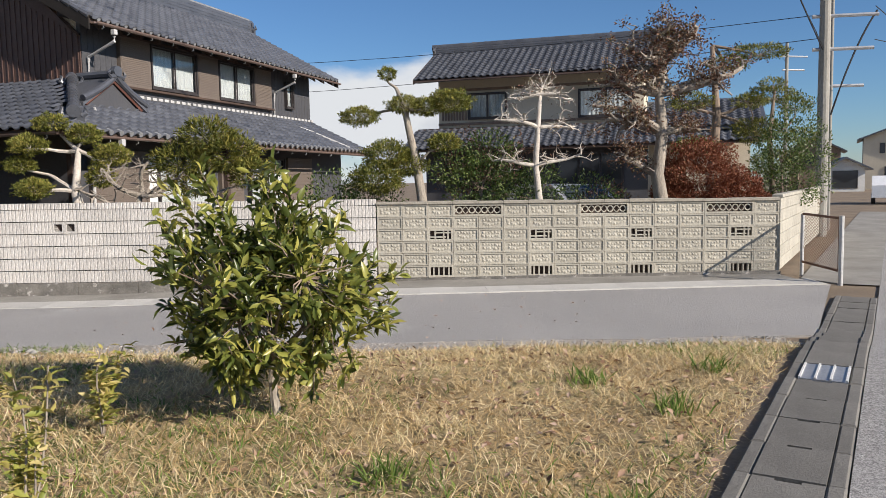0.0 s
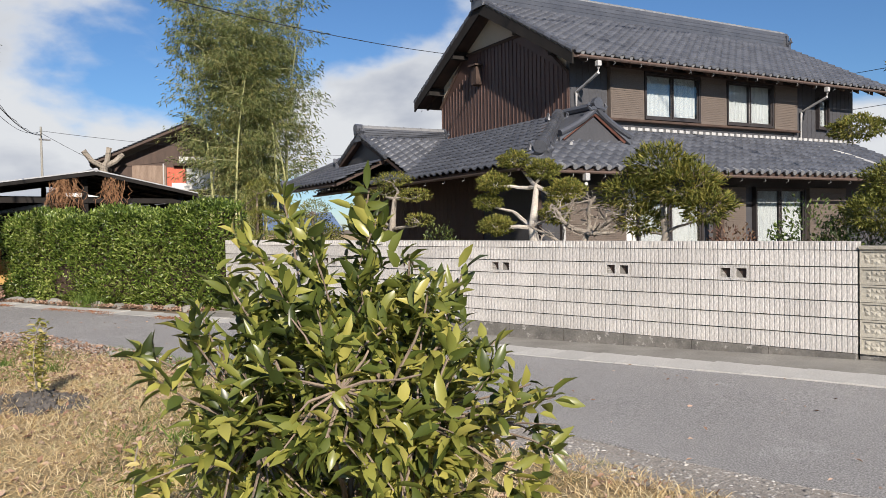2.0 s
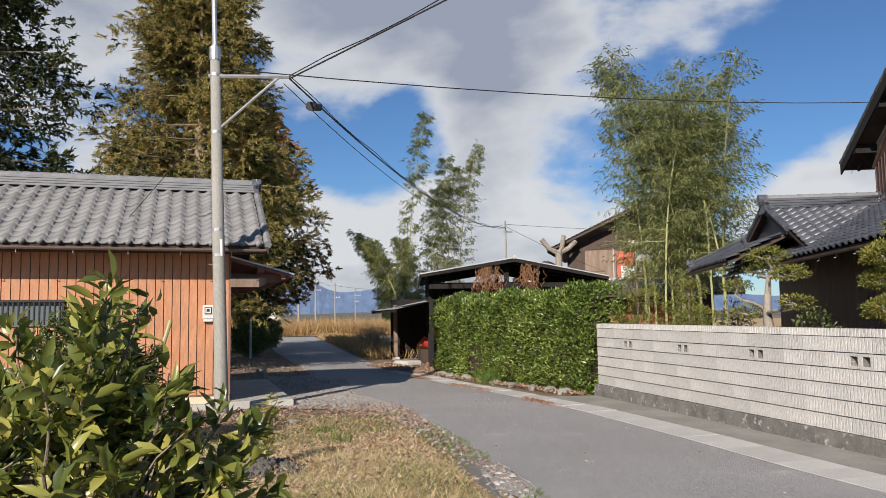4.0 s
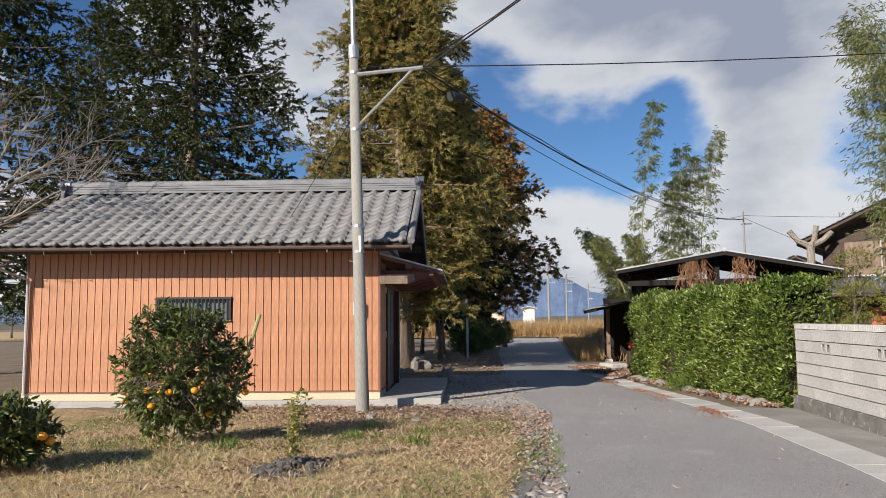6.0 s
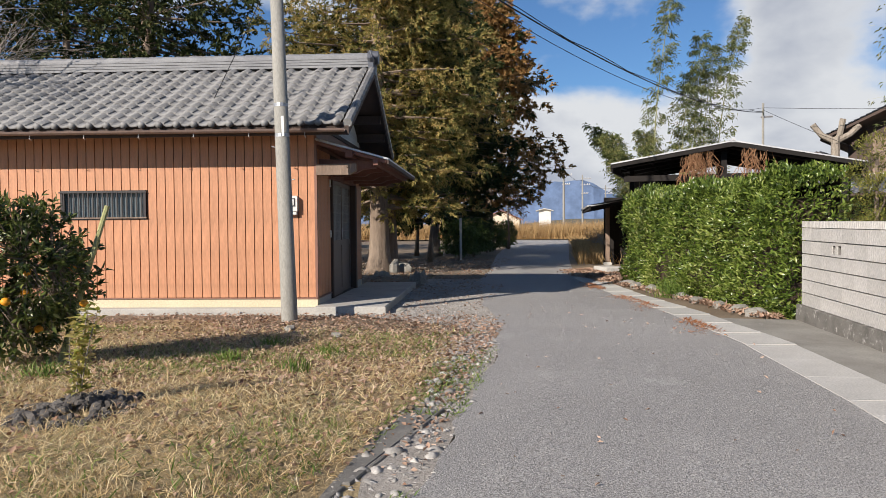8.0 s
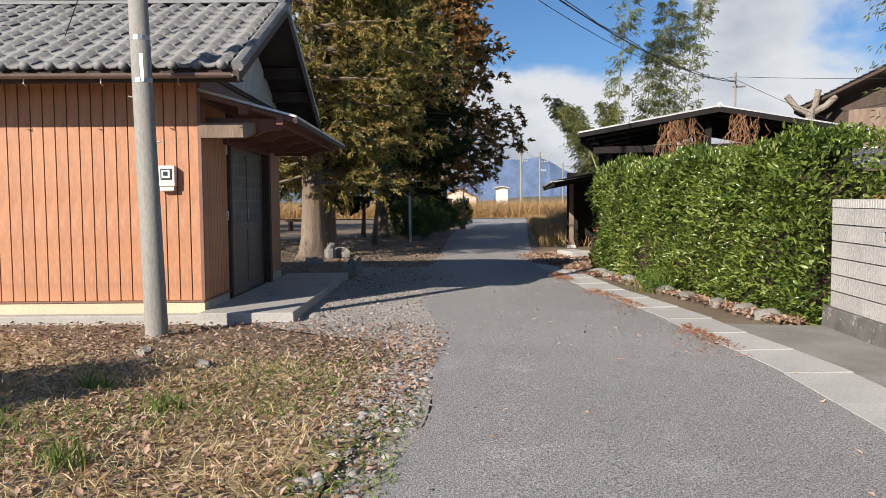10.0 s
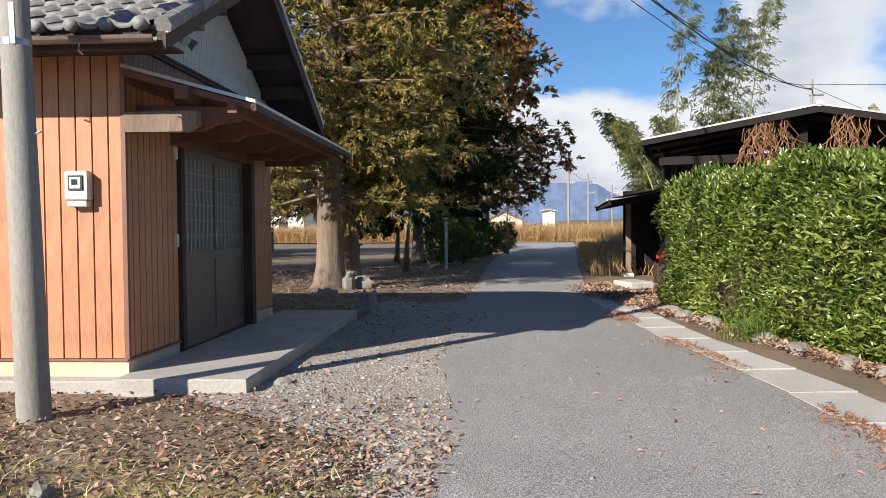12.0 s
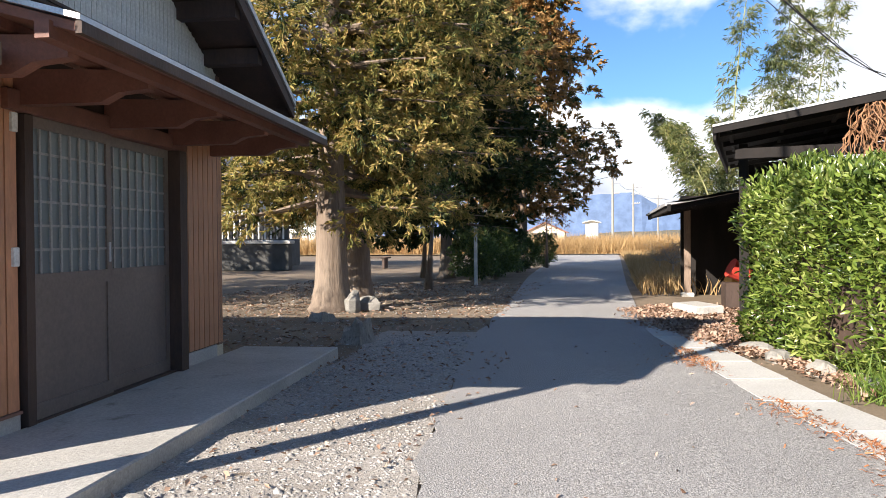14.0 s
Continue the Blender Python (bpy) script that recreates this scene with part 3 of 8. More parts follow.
for x0, x1 in ((LW0, LW1),):
    core.add([(x0, wall_y(x0) + 0.05, -0.4), (x1, wall_y(x1) + 0.05, -0.4), (x1, wall_y(x1) + 0.15, -0.4), (x0, wall_y(x0) + 0.15, -0.4),
              (x0, wall_y(x0) + 0.05, lw_top(x0)), (x1, wall_y(x1) + 0.05, lw_top(x1)), (x1, wall_y(x1) + 0.15, lw_top(x1)), (x0, wall_y(x0) + 0.15, lw_top(x0))],
             [(3, 2, 1, 0), (4, 5, 6, 7), (0, 1, 5, 4), (1, 2, 6, 5), (2, 3, 7, 6), (3, 0, 4, 7)])
part("core", core, FOOT, wall_l)
blk = ribbed_block(bw - 0.002, 0.186, 7, 0.0055).mesh("block", BLOCK_RIB)
blk_flat = ribbed_block(bw - 0.001, 0.185, 7, 0.002).mesh("block", BLOCK_RIB)
cap = ribbed_block(bw - 0.003, 0.095, 7, 0.012).mesh("cap_block", BLOCK_RIB)
hole, baffle = Geo(), Geo()
for sgn in (-1, 1):  # a vent block: a face with two slanted sockets
    cx = sgn * bw * 0.25
    o = bw * 0.16
    hole.box(cx - bw * 0.25 + 0.002, cx - o, 0, 0.06, -0.096, 0.096).box(cx + o, cx + bw * 0.25 - 0.002, 0, 0.06, -0.096, 0.096)
    hole.box(cx - o, cx + o, 0, 0.06, 0.06, 0.096).box(cx - o, cx + o, 0, 0.06, -0.096, -0.06)
    baffle.add([(cx - o, 0.012, -0.06), (cx - o, 0.044, 0.06), (cx - o, 0.012, 0.06), (cx + o * 0.3, 0.044, -0.06)], [(0, 3, 1), (0, 1, 2), (2, 1, 3), (0, 2, 3)])
# wedges in dark footing concrete, so the sockets' shade is painted in
hole, baffle = hole.mesh("vent_block", BLOCK_RIB), baffle.mesh("baffle", FOOT)
# dark plate across the back of the sockets, shade given as colour
dark = Geo().box(-bw * 0.45, bw * 0.45, 0.045, 0.049, -0.07, 0.07).mesh("socket", WOOD_DARK)
HOLE_COLS = [3, 8, 13, 18, 23, 27]
for i in range(n_col):
    cx = LW0 + bw * (i + 0.5)
    slope = 0.0062
    for r in range(6):
        z = lw_top(cx) - 0.1 - 0.2 * r
        is_hole = r == 1 and i in HOLE_COLS
        part("vent_block" if is_hole else "block", hole if is_hole else (blk_flat if i < 15 else blk), None, wall_l, m=pose(cx, wall_y(cx), z, 0, 0.36, ang))
        if is_hole:
            part("socket", dark, None, wall_l, m=pose(cx, wall_y(cx), z, 0, 0, ang))
            part("baffle", baffle, None, wall_l, m=pose(cx, wall_y(cx), z, 0, 0.36, ang))
    part("cap_block", cap, None, wall_l, m=pose(cx, wall_y(cx) - 0.008, lw_top(cx) + 0.05, 0, 0.36, ang))
    part("cap_block", cap, None, wall_l, m=pose(cx, wall_y(cx) + 0.196, lw_top(cx) + 0.05, 0, -0.36, 180 + ang))
foot = Geo()
for i in range(13):
    a, b = LW0 - 0.12 + (LW1 - LW0 + 0.12) * i / 13, LW0 - 0.12 + (LW1 - LW0 + 0.12) * (i + 1) / 13
    ta, tb = lw_top(a) - 1.2, lw_top(b) - 1.2
    ya, yb = wall_y(a) - 0.06 + rs.uniform(-0.01, 0.01), wall_y(b) - 0.06
    foot.add([(a, ya, -0.5), (b - 0.006, yb, -0.5), (b - 0.006, yb + 0.26, -0.5), (a, ya + 0.26, -0.5), (a, ya + 0.012, ta), (b - 0.006, yb + 0.012, tb), (b - 0.006, yb + 0.26, tb), (a, ya + 0.26, ta)],
             [(3, 2, 1, 0), (4, 5, 6, 7), (0, 1, 5, 4), (1, 2, 6, 5), (2, 3, 7, 6), (3, 0, 4, 7)])
part("footing", foot, FOOT, wall_l, "cracked grey concrete footing")

RW0, RW1 = -1.07, 5.56
wall_r = thing("wall_street_pressed", "garden wall of beige pattern-pressed concrete blocks with vents", "wall", kind="structure")
bw2 = (RW1 - RW0) / 16


def pressed_block(w, h, seed):
    """A block with a raised rim and a field of chipped lumps."""
    g = Geo().box(-w / 2 + 0.003, w / 2 - 0.003, 0.014, 0.10, -h / 2 + 0.003, h / 2 - 0.003)
    rim, r = 0.024, random.Random(seed)
    for a in ((-w / 2 + 0.003, w / 2 - 0.003, h / 2 - rim, h / 2 - 0.003), (-w / 2 + 0.003, w / 2 - 0.003, -h / 2 + 0.003, -h / 2 + rim),
              (-w / 2 + 0.003, -w / 2 + rim, -h / 2 + rim, h / 2 - rim), (w / 2 - rim, w / 2 - 0.003, -h / 2 + rim, h / 2 - rim)):
        g.box(a[0], a[1], 0.0, 0.012, a[2], a[3])
    for i in range(6):
        for j in range(2):
            cx = -w / 2 + 0.06 + (w - 0.12) * (i + 0.5 + r.uniform(-.2, .2)) / 6
            cz = -h / 2 + 0.045 + (h - 0.09) * (j + 0.5 + r.uniform(-.2, .2)) / 2
            s, d = r.uniform(0.02, 0.03), r.uniform(0.002, 0.009)
            g.add([(cx - s, 0.012, cz - s), (cx + s, 0.012, cz - s), (cx + s, 0.012, cz + s), (cx - s, 0.012, cz + s), (cx + r.uniform(-.01, .01), d - 0.004, cz)],
                  [(0, 1, 4), (1, 2, 4), (2, 3, 4), (3, 0, 4)])
    return g.mesh("block", BLOCK_TAN)


pressed = [pressed_block(bw2, 0.2, k) for k in range(4)]


def vent(w, h, kind):
    g = Geo().box(-w / 2, w / 2, 0, 0.10, h / 2 - 0.03, h / 2).box(-w / 2, w / 2, 0, 0.10, -h / 2, -h / 2 + 0.03)
    g.box(-w / 2, -w / 2 + 0.035, 0, 0.10, -h / 2 + 0.03, h / 2 - 0.03).box(w / 2 - 0.035, w / 2, 0, 0.10, -h / 2 + 0.03, h / 2 - 0.03)
    if kind == "bars":
        for k in range(4):
            x = -w / 2 + w * (k + 1) / 5
            g.box(x - 0.012, x + 0.012, 0.01, 0.06, -h / 2 + 0.03, h / 2 - 0.03)
    elif kind == "fret":
        g.box(-w / 2 + .03, w / 2 - .12, 0.01, .05, -.045, -.025).box(-w / 2 + .12, w / 2 - .03, 0.01, .05, .025, .045)
        for x in (-0.09, 0.05, 0.12):
            g.box(x - .012, x + .012, .01, .05, -.07, .07)
    else:
        for k in range(4):
            c = -w / 2 + w * (k + 0.5) / 4
            ring = [(c + 0.05 * math.cos(t), 0.03, 0.05 * math.sin(t)) for t in np.linspace(0, 2 * math.pi, 11)]
            g.tube(ring, 0.011, 5, False)
        for zz2 in (0.055, -0.055):
            wave = [(-w / 2 + w * t, 0.03, zz2 * math.cos(t * 8 * math.pi)) for t in np.linspace(0.01, 0.99, 33)]
            g.tube(wave, 0.009, 5, False)
    return g.mesh("vent_block", BLOCK_TAN)


# dark plates added behind the open vents in place of the shade there
vent_shade_plates = {k: Geo().box(-w + 0.03, w - 0.03, 0.075, 0.085, -0.075, 0.075).mesh("vent_screen", WOOD_DARK) for k, w in (("one", bw2 / 2), ("two", bw2))}
vents = {"bars": vent(bw2, 0.2, "bars"), "fret": vent(bw2, 0.2, "fret"), "rings": vent(bw2 * 2, 0.2, "rings")}
for i in range(16):
    cx = RW0 + bw2 * (i + 0.5)
    top = 1.065 - 0.008 * (cx - RW0)
    for r in range(6):
        z = top - 0.1 - 0.2 * r
        if r == 0 and i in (3, 8, 13):
            part("vent_block", vents["rings"], None, wall_r, m=pose(cx + bw2 / 2, wall_y(cx), z, 0, 0.45, ang))
            part("vent_screen", vent_shade_plates["two"], None, wall_r, m=pose(cx + bw2 / 2, wall_y(cx), z, 0, 0.45, ang))
        elif r == 0 and i in (4, 9, 14):
            continue
        elif r == 2 and i % 4 == 2:
            part("vent_block", vents["fret"], None, wall_r, m=pose(cx, wall_y(cx), z, 0, 0.45, ang))
            part("vent_screen", vent_shade_plates["one"], None, wall_r, m=pose(cx, wall_y(cx), z, 0, 0.45, ang))
        elif r == 5 and i % 4 == 2:
            part("vent_block", vents["bars"], None, wall_r, m=pose(cx, wall_y(cx), z, 0, 0.45, ang))
            part("vent_screen", vent_shade_plates["one"], None, wall_r, m=pose(cx, wall_y(cx), z, 0, 0.45, ang))
        else:
            part("block", pressed[rs.randrange(4)], None, wall_r, m=pose(cx, wall_y(cx), z, 0, 0.45, ang))
    part("cap_block", Geo().chamfer(-bw2 / 2, bw2 / 2 - 0.004, -0.03, 0.13, 0, 0.055 + rs.uniform(-.008, .008), 0.012), BLOCK_CAP, wall_r, m=pose(cx, wall_y(cx), top, 0, 0.45, ang))
part("footing", Geo().box(RW0, RW1, -0.03, 0.16, -0.5, -0.14, pose(0, wall_y(2.2) - 0.0, 0, 0, 0, 0)), FOOT, wall_r)

# the wall round the corner, along the side street
sd = Vector((0.50, 0.866, 0))
wall_s = thing("wall_side", "side garden wall of plain beige concrete blocks", "wall", pose(5.58, wall_y(5.56), 0, 0, 0, 60), kind="structure")
sblk = Geo().chamfer(0.002, 0.398, -0.10, 0.0, 0.003, 0.197, 0.006).mesh("block", BLOCK_TAN)
for i in range(26):
    for r in range(6):
        part("block", sblk, None, wall_s, m=pose(0.4 * i, 0.1, 0.86 - 0.2 * r, 0, 0, 0))
    part("cap_block", Geo().chamfer(0, 0.396, -0.13, 0.03, 0, 0.06, 0.01), BLOCK_TAN, wall_s, m=pose(0.4 * i, 0.1, 1.06, 0, 0, 0))
part("end_post", Geo().chamfer(10.42, 10.72, -0.08, 0.22, -0.3, 1.25, 0.01), CONC_DARK, wall_s, "dark end post")

# wire-mesh gate leaf standing open at the corner
gate = thing("wire_gate", "low steel gate leaf with rusty frame and wire mesh, standing open", "gate", pose(5.86, 12.42, -0.2, 0, 0, -90))
part("post", Geo().tube([(1.22, 0, -0.02), (1.22, 0, 1.02)], 0.035, 10), PIPE_W, gate, "pale green painted post")
part("post", Geo().tube([(0.0, 0, -0.02), (0.0, 0, 1.0)], 0.03, 10), PIPE_W, gate)
for z in (0.22, 1.0):
    part("rail", Geo().tube([(0.02, 0, z), (1.2, 0, z - 0.02)], 0.02, 8), RUST, gate)
part("stile", Geo().tube([(1.16, 0, 0.22), (1.16, 0, 1.0)], 0.018, 8), RUST, gate)
net = Geo()
for k in range(-16, 26):
    for sgn in (1, -1):
        a = 0.05 * k
        x0, z0, x1, z1 = a, 0.22, a + 0.78, 1.0
        if sgn < 0:
            x0, x1 = x1, x0
        pts = []
        for t in np.linspace(0, 1, 14):
            xx, zv = x0 + (x1 - x0) * t, z0 + (z1 - z0) * t
            if 0.03 < xx < 1.15:
                pts.append((xx, 0, zv))
        if len(pts) > 1:
            net.tube([pts[0], pts[-1]], 0.0028, 3, False)
part("wire_mesh", net, RUST, gate)

# ---- roofs ----
TW, TL = 0.28, 0.26


def pantile(w=TW, ln=TL, mat=TILE, name="tile"):
    """A curved Japanese pantile: x across, y up the slope, z out of the roof."""
    prof = [(0.0, 0.012), (0.18, -0.008), (0.45, 0.0), (0.66, 0.048), (0.86, 0.054), (1.04, 0.014)]
    n = len(prof)
    v = [(a * w, -0.02, b + 0.040) for a, b in prof] + [(a * w, ln + 0.02, b) for a, b in prof] + [(a * w, -0.02, b + 0.004) for a, b in prof]
    f = [(i, i + 1, n + i + 1, n + i) for i in range(n - 1)] + [(2 * n + i, 2 * n + i + 1, i + 1, i) for i in range(n - 1)]
    g = Geo()
    g.add(v, f)
    return g


def slope_frame(origin, along, up):
    """Pose of a roof slope: x along the eave, y up the slope, z out."""
    a, u = Vector(along).normalized(), Vector(up).normalized()
    n = a.cross(u).normalized()
    m = Matrix((a, u, n)).transposed().to_4x4()
    m.translation = Vector(origin)
    return m


def tile_field(length, run, left=lambda y: 0.0, right=None, w=TW, ln=TL):
    """Places (x, y) of the tiles of a slope; left and right bound the rows for hips."""
    right = right or (lambda y: length)
    out = []
    rows = int(run / ln)
    for j in range(rows):
        y = j * ln
        for i in range(int(length / w) + 1):
            x = i * w
            if left(y) - w * 0.5 <= x <= right(y) - w * 0.6:
                out.append((x, y))
    return out


def joined_tiles(places, name, mat, parent, m, label=""):
    t = pantile()
    tv, tf = np.array(t.v), np.array(t.f)
    p = np.array([(x, y, 0.0) for x, y in places])
    v = (tv[None] + p[:, None]).reshape(-1, 3)
    f = (tf[None] + (np.arange(len(p)) * len(tv))[:, None, None]).reshape(-1, 4)
    ob = new(name, mesh_np(name, v, f, mat))
    ob.parent, ob.matrix_local = parent, m
    tagged(ob, label, kind="stuff")
    return ob


def ridge(parent, a, b, h=0.34, w=0.30, mat=TILE, capmat=TILE_GREY, ends=(True, True), name="ridge"):
    """A stacked ridge with round cap tiles and ornamental end tiles."""
    a, b = Vector(a), Vector(b)
    d = b - a
    ln = d.length
    m = slope_frame(a, d, Vector((0, 0, 1)).cross(d) if abs(d.normalized().z) < 0.99 else (0, 1, 0))
    g = Geo()
    for k in range(4):
        ww = w * (1 - 0.09 * k)
        g.box(0, ln, -ww / 2, ww / 2, h * k / 4 - 0.04, h * (k + 1) / 4 - 0.012 - 0.04)
    body = part(name, g, mat, parent, m=m)
    n = max(2, int(ln / 0.27))
    c = Geo()
    for i in range(n):
        x0, x1 = ln * i / n, ln * (i + 1) / n
        arc = [(0.10 * math.cos(t), 0.085 * math.sin(t)) for t in np.linspace(0, math.pi, 7)]
        c.add([(x0, u, h - 0.05 + z * 1.12) for u, z in arc] + [(x1, u * 0.92, h - 0.05 + z) for u, z in arc], [(k, k + 1, 8 + k, 7 + k) for k in range(6)] + [tuple(range(6, -1, -1))])
    tagged(part(name + "_cap", c, capmat, parent, m=m), kind="stuff")
    for flag, x, s in ((ends[0], 0, -1), (ends[1], ln, 1)):
        if flag:
            o = Geo()
            o.box(x - 0.05, x + 0.05, -w * 0.75, w * 0.75, -0.16, 0.10).box(x - 0.05, x + 0.05, -w * 0.55, w * 0.55, 0.10, h * 0.75)
            o.tube([(x - 0.08 * s, 0, h * 0.75), (x + 0.12 * s, 0, h * 0.75)], 0.13, 12).tube([(x + 0.03 * s, 0, 0.12), (x + 0.10 * s, 0, 0.12)], 0.09, 10)
            for q in (-1, 1):
                o.tube([(x, q * w * 0.55, 0.06), (x, q * w * 0.85, 0.12), (x, q * w * 0.8, 0.24)], [0.07, 0.06, 0.03], 8)
            part("ridge_end_tile", o, TILE, parent, m=m)
    return body


def gutter(parent, a, b, mat=GUTTER, step=0.9, r=0.055):
    a, b = Vector(a), Vector(b)
    d = b - a
    arc = [(r * math.cos(t), r * math.sin(t)) for t in np.linspace(math.pi, 2 * math.pi, 7)]
    side = Vector((0, 0, 1)).cross(d).normalized()
    g = Geo()
    g.add([p + side * u + Vector((0, 0, w)) for p in (a, b) for u, w in arc] + [p + side * u * 0.8 + Vector((0, 0, w * 0.8)) for p in (a, b) for u, w in arc],
          [(i, i + 1, 8 + i, 7 + i) for i in range(6)] + [(14 + i, 21 + i, 22 + i, 15 + i) for i in range(6)] + [(0, 7, 21, 14), (6, 20, 27, 13)])
    gt = part("gutter", g, mat, parent)
    n = int(d.length / step)
    for i in range(n + 1):
        p = a + d * ((i + 0.3) / (n + 1))
        part("bracket", Geo().tube([p + Vector((0, 0, -r)), p + Vector((0, 0, -r - 0.05)) - side * 0.01, p + side * 0.05 + Vector((0, 0, -r - 0.07))], 0.008, 5), STEEL, gt)
    return gt


def boards(parent, a, b, z0, z1, w, mat, name="board", out=0.02, skip=None, top=None, gap=0.008):
    """Upright siding boards from a to b (plan points), proud of the wall to the right of a-b."""
    a, b = Vector((*a, 0)), Vector((*b, 0))
    d = b - a
    n = max(1, round(d.length / w))
    ww = d.length / n
    ang_z = math.degrees(math.atan2(d.y, d.x))
    cache = {}
    for i in range(n):
        p = a + d * (i / n)
        spans = [(z0, z1)]
        mid = (i + 0.5) * ww
        if skip and skip[0] < mid < skip[1]:
            spans = [(z0, skip[2]), (skip[3], z1)]
        for lo, hi in spans:
            if top:
                hi = min(hi, top(mid))
            if hi - lo < 0.03:
                continue
            key = (round(lo, 3), round(hi, 3))
            if key not in cache:
                cache[key] = Geo().chamfer(gap / 2, ww - gap / 2, -out, 0, lo, hi, 0.004).mesh(name, mat)
            part(name, cache[key], None, parent, m=pose(p.x, p.y, 0, 0, 0, ang_z))


# ---- shed ----
SM = pose(-13.16, 4.60, 0, 0, 0, 5.5)
SL, SD = 6.85, 4.55
shed = thing("shed", "long single-storey shed with orange-brown metal siding and grey tiled roof", "shed", SM)
EZ, RISE = 2.80, 0.50
XR = -SD / 2


def shed_roof(x):
    return EZ + RISE * (0.62 - abs(x - XR) + SD / 2)


# wall shell with door and window openings
g = Geo()
g.box(-0.12, -0.02, -SL, -4.32, 0.04, 3.0).box(-0.12, -0.02, -2.86, -0.02, 0.04, 3.0).box(-0.12, -0.02, -4.32, -2.86, 0.04, 1.36).box(-0.12, -0.02, -4.32, -2.86, 1.84, 3.0)
part("wall", g, WOOD_DARK, shed)
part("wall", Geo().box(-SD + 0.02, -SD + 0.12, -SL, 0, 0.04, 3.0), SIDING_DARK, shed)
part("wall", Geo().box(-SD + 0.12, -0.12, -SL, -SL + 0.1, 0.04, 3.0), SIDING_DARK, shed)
part("wall", Geo().box(-1.15, -0.12, -0.12, -0.02, 0.0, 2.9).box(-SD, -3.42, -0.12, -0.02, 0.0, 2.9).box(-3.42, -1.15, -0.12, -0.02, 2.08, 2.9), WOOD_DARK, shed)
for bx in ((-0.16, 0.0, -SL - 0.02, 0.0), (-SD, -SD + 0.16, -SL, 0), (-SD + 0.16, -0.16, -SL, -SL + 0.16)):
    part("foundation", Geo().box(*bx, -0.4, 0.04), FOUND, shed, "cream rendered foundation")
for bx in ((-1.13, -0.16, -0.14, 0.0, -0.4, 0.04), (-SD + 0.16, -3.44, -0.14, 0.0, -0.4, 0.05)):
    part("foundation", Geo().box(*bx), CONC, shed)
part("foundation_step", Geo().chamfer(0.0, 0.22, -SL - 0.05, 0.0, -0.4, -0.11, 0.015), CONC_DIRTY, shed)
boards(shed, (-0.02, -SL), (-0.02, 0.0), 0.05, 2.82, 0.148, SIDING, "siding_board", gap=0.015, skip=(SL - 4.32, SL - 2.86, 1.36, 1.84))
boards(shed, (0.0, -0.02), (-1.13, -0.02), 0.05, 2.5, 0.122, SIDING, "siding_board", gap=0.015)
boards(shed, (-3.46, -0.02), (-SD, -0.02), 0.06, 2.5, 0.122, SIDING, "siding_board", gap=0.015)
part("corner_trim", Geo().chamfer(-0.03, 0.012, -0.03, 0.012, 0.04, 2.86, 0.004), SIDING_DARK, shed)
part("corner_trim", Geo().chamfer(-0.03, 0.012, -SL - 0.01, -SL + 0.03, 0.04, 2.82, 0.004), SIDING_DARK, shed)
part("drip_edge", Geo().box(-0.02, 0.02, -SL, 0.0, 0.028, 0.048).box(-1.13, 0.0, -0.02, 0.02, 0.028, 0.048), SIDING_DARK, shed)
# gable above the porch roof
part("gable_wall", Geo().prism([(-SD, 2.9), (0, 2.9), (0, shed_roof(0) - 0.14), (XR, shed_roof(XR) - 0.14), (-SD, shed_roof(-SD) - 0.14)],
                               lambda u, w: (u, -0.12, w), lambda u, w: (u, -0.02, w)), PLASTER_W, shed)
boards(shed, (-0.25, -0.02), (-SD + 0.1, -0.02), 2.92, 4.3, 0.075, PLASTER_W, "gable_board", 0.014, top=lambda s: shed_roof(-0.25 - s) - 0.16)
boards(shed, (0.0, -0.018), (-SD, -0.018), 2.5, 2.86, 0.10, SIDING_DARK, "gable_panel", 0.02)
part("gable_trim", Geo().box(-SD, 0.0, -0.02, 0.035, 2.86, 2.89).box(-SD, 0.0, -0.02, 0.025, 2.905, 2.93), WOOD_DARK, shed)
# roof deck, rafters, barge boards
G0, G1 = -SL - 0.45, 0.62
for sgn in (-1, 1):
    xe = XR + sgn * (SD / 2 + 0.62)
    part("roof_deck", Geo().prism([(XR, shed_roof(XR)), (xe, shed_roof(xe)), (xe, shed_roof(xe) - 0.06), (XR, shed_roof(XR) - 0.06)][:: sgn],
                                  lambda u, w: (u, G0, w), lambda u, w: (u, G1, w)), WOOD_DARK, shed)
    part("barge_board", Geo().prism([(XR, shed_roof(XR) + 0.03), (xe, shed_roof(xe) + 0.03), (xe, shed_roof(xe) - 0.17), (XR, shed_roof(XR) - 0.17)][:: sgn],
                                    lambda u, w: (u, G1 + 0.001, w), lambda u, w: (u, G1 + 0.035, w)), WOOD_DARK, shed)
    part("barge_trim", Geo().prism([(XR, shed_roof(XR) + 0.035), (xe, shed_roof(xe) + 0.035), (xe, shed_roof(xe) - 0.03), (XR, shed_roof(XR) - 0.03)][:: sgn],
                                   lambda u, w: (u, G1 + 0.036, w), lambda u, w: (u, G1 + 0.055, w)), STEEL, shed)
    part("eave_board", Geo().box(min(xe, xe - sgn * 0.03), max(xe, xe - sgn * 0.03), G0, G1, shed_roof(xe) - 0.16, shed_roof(xe) - 0.05), WOOD_DARK, shed)
for xx in (-0.35, XR, -SD + 0.35, XR - 1.3, XR + 1.3):
    part("purlin", Geo().box(xx - 0.06, xx + 0.06, -0.1, G1 - 0.03, shed_roof(xx) - 0.24, shed_roof(xx) - 0.07), WOOD_OLD if xx == -0.35 else WOOD_DARK, shed)
part("soffit", Geo().box(0.0, 0.60, G0, 0.55, 2.74, 2.76), WOOD_DARK, shed)
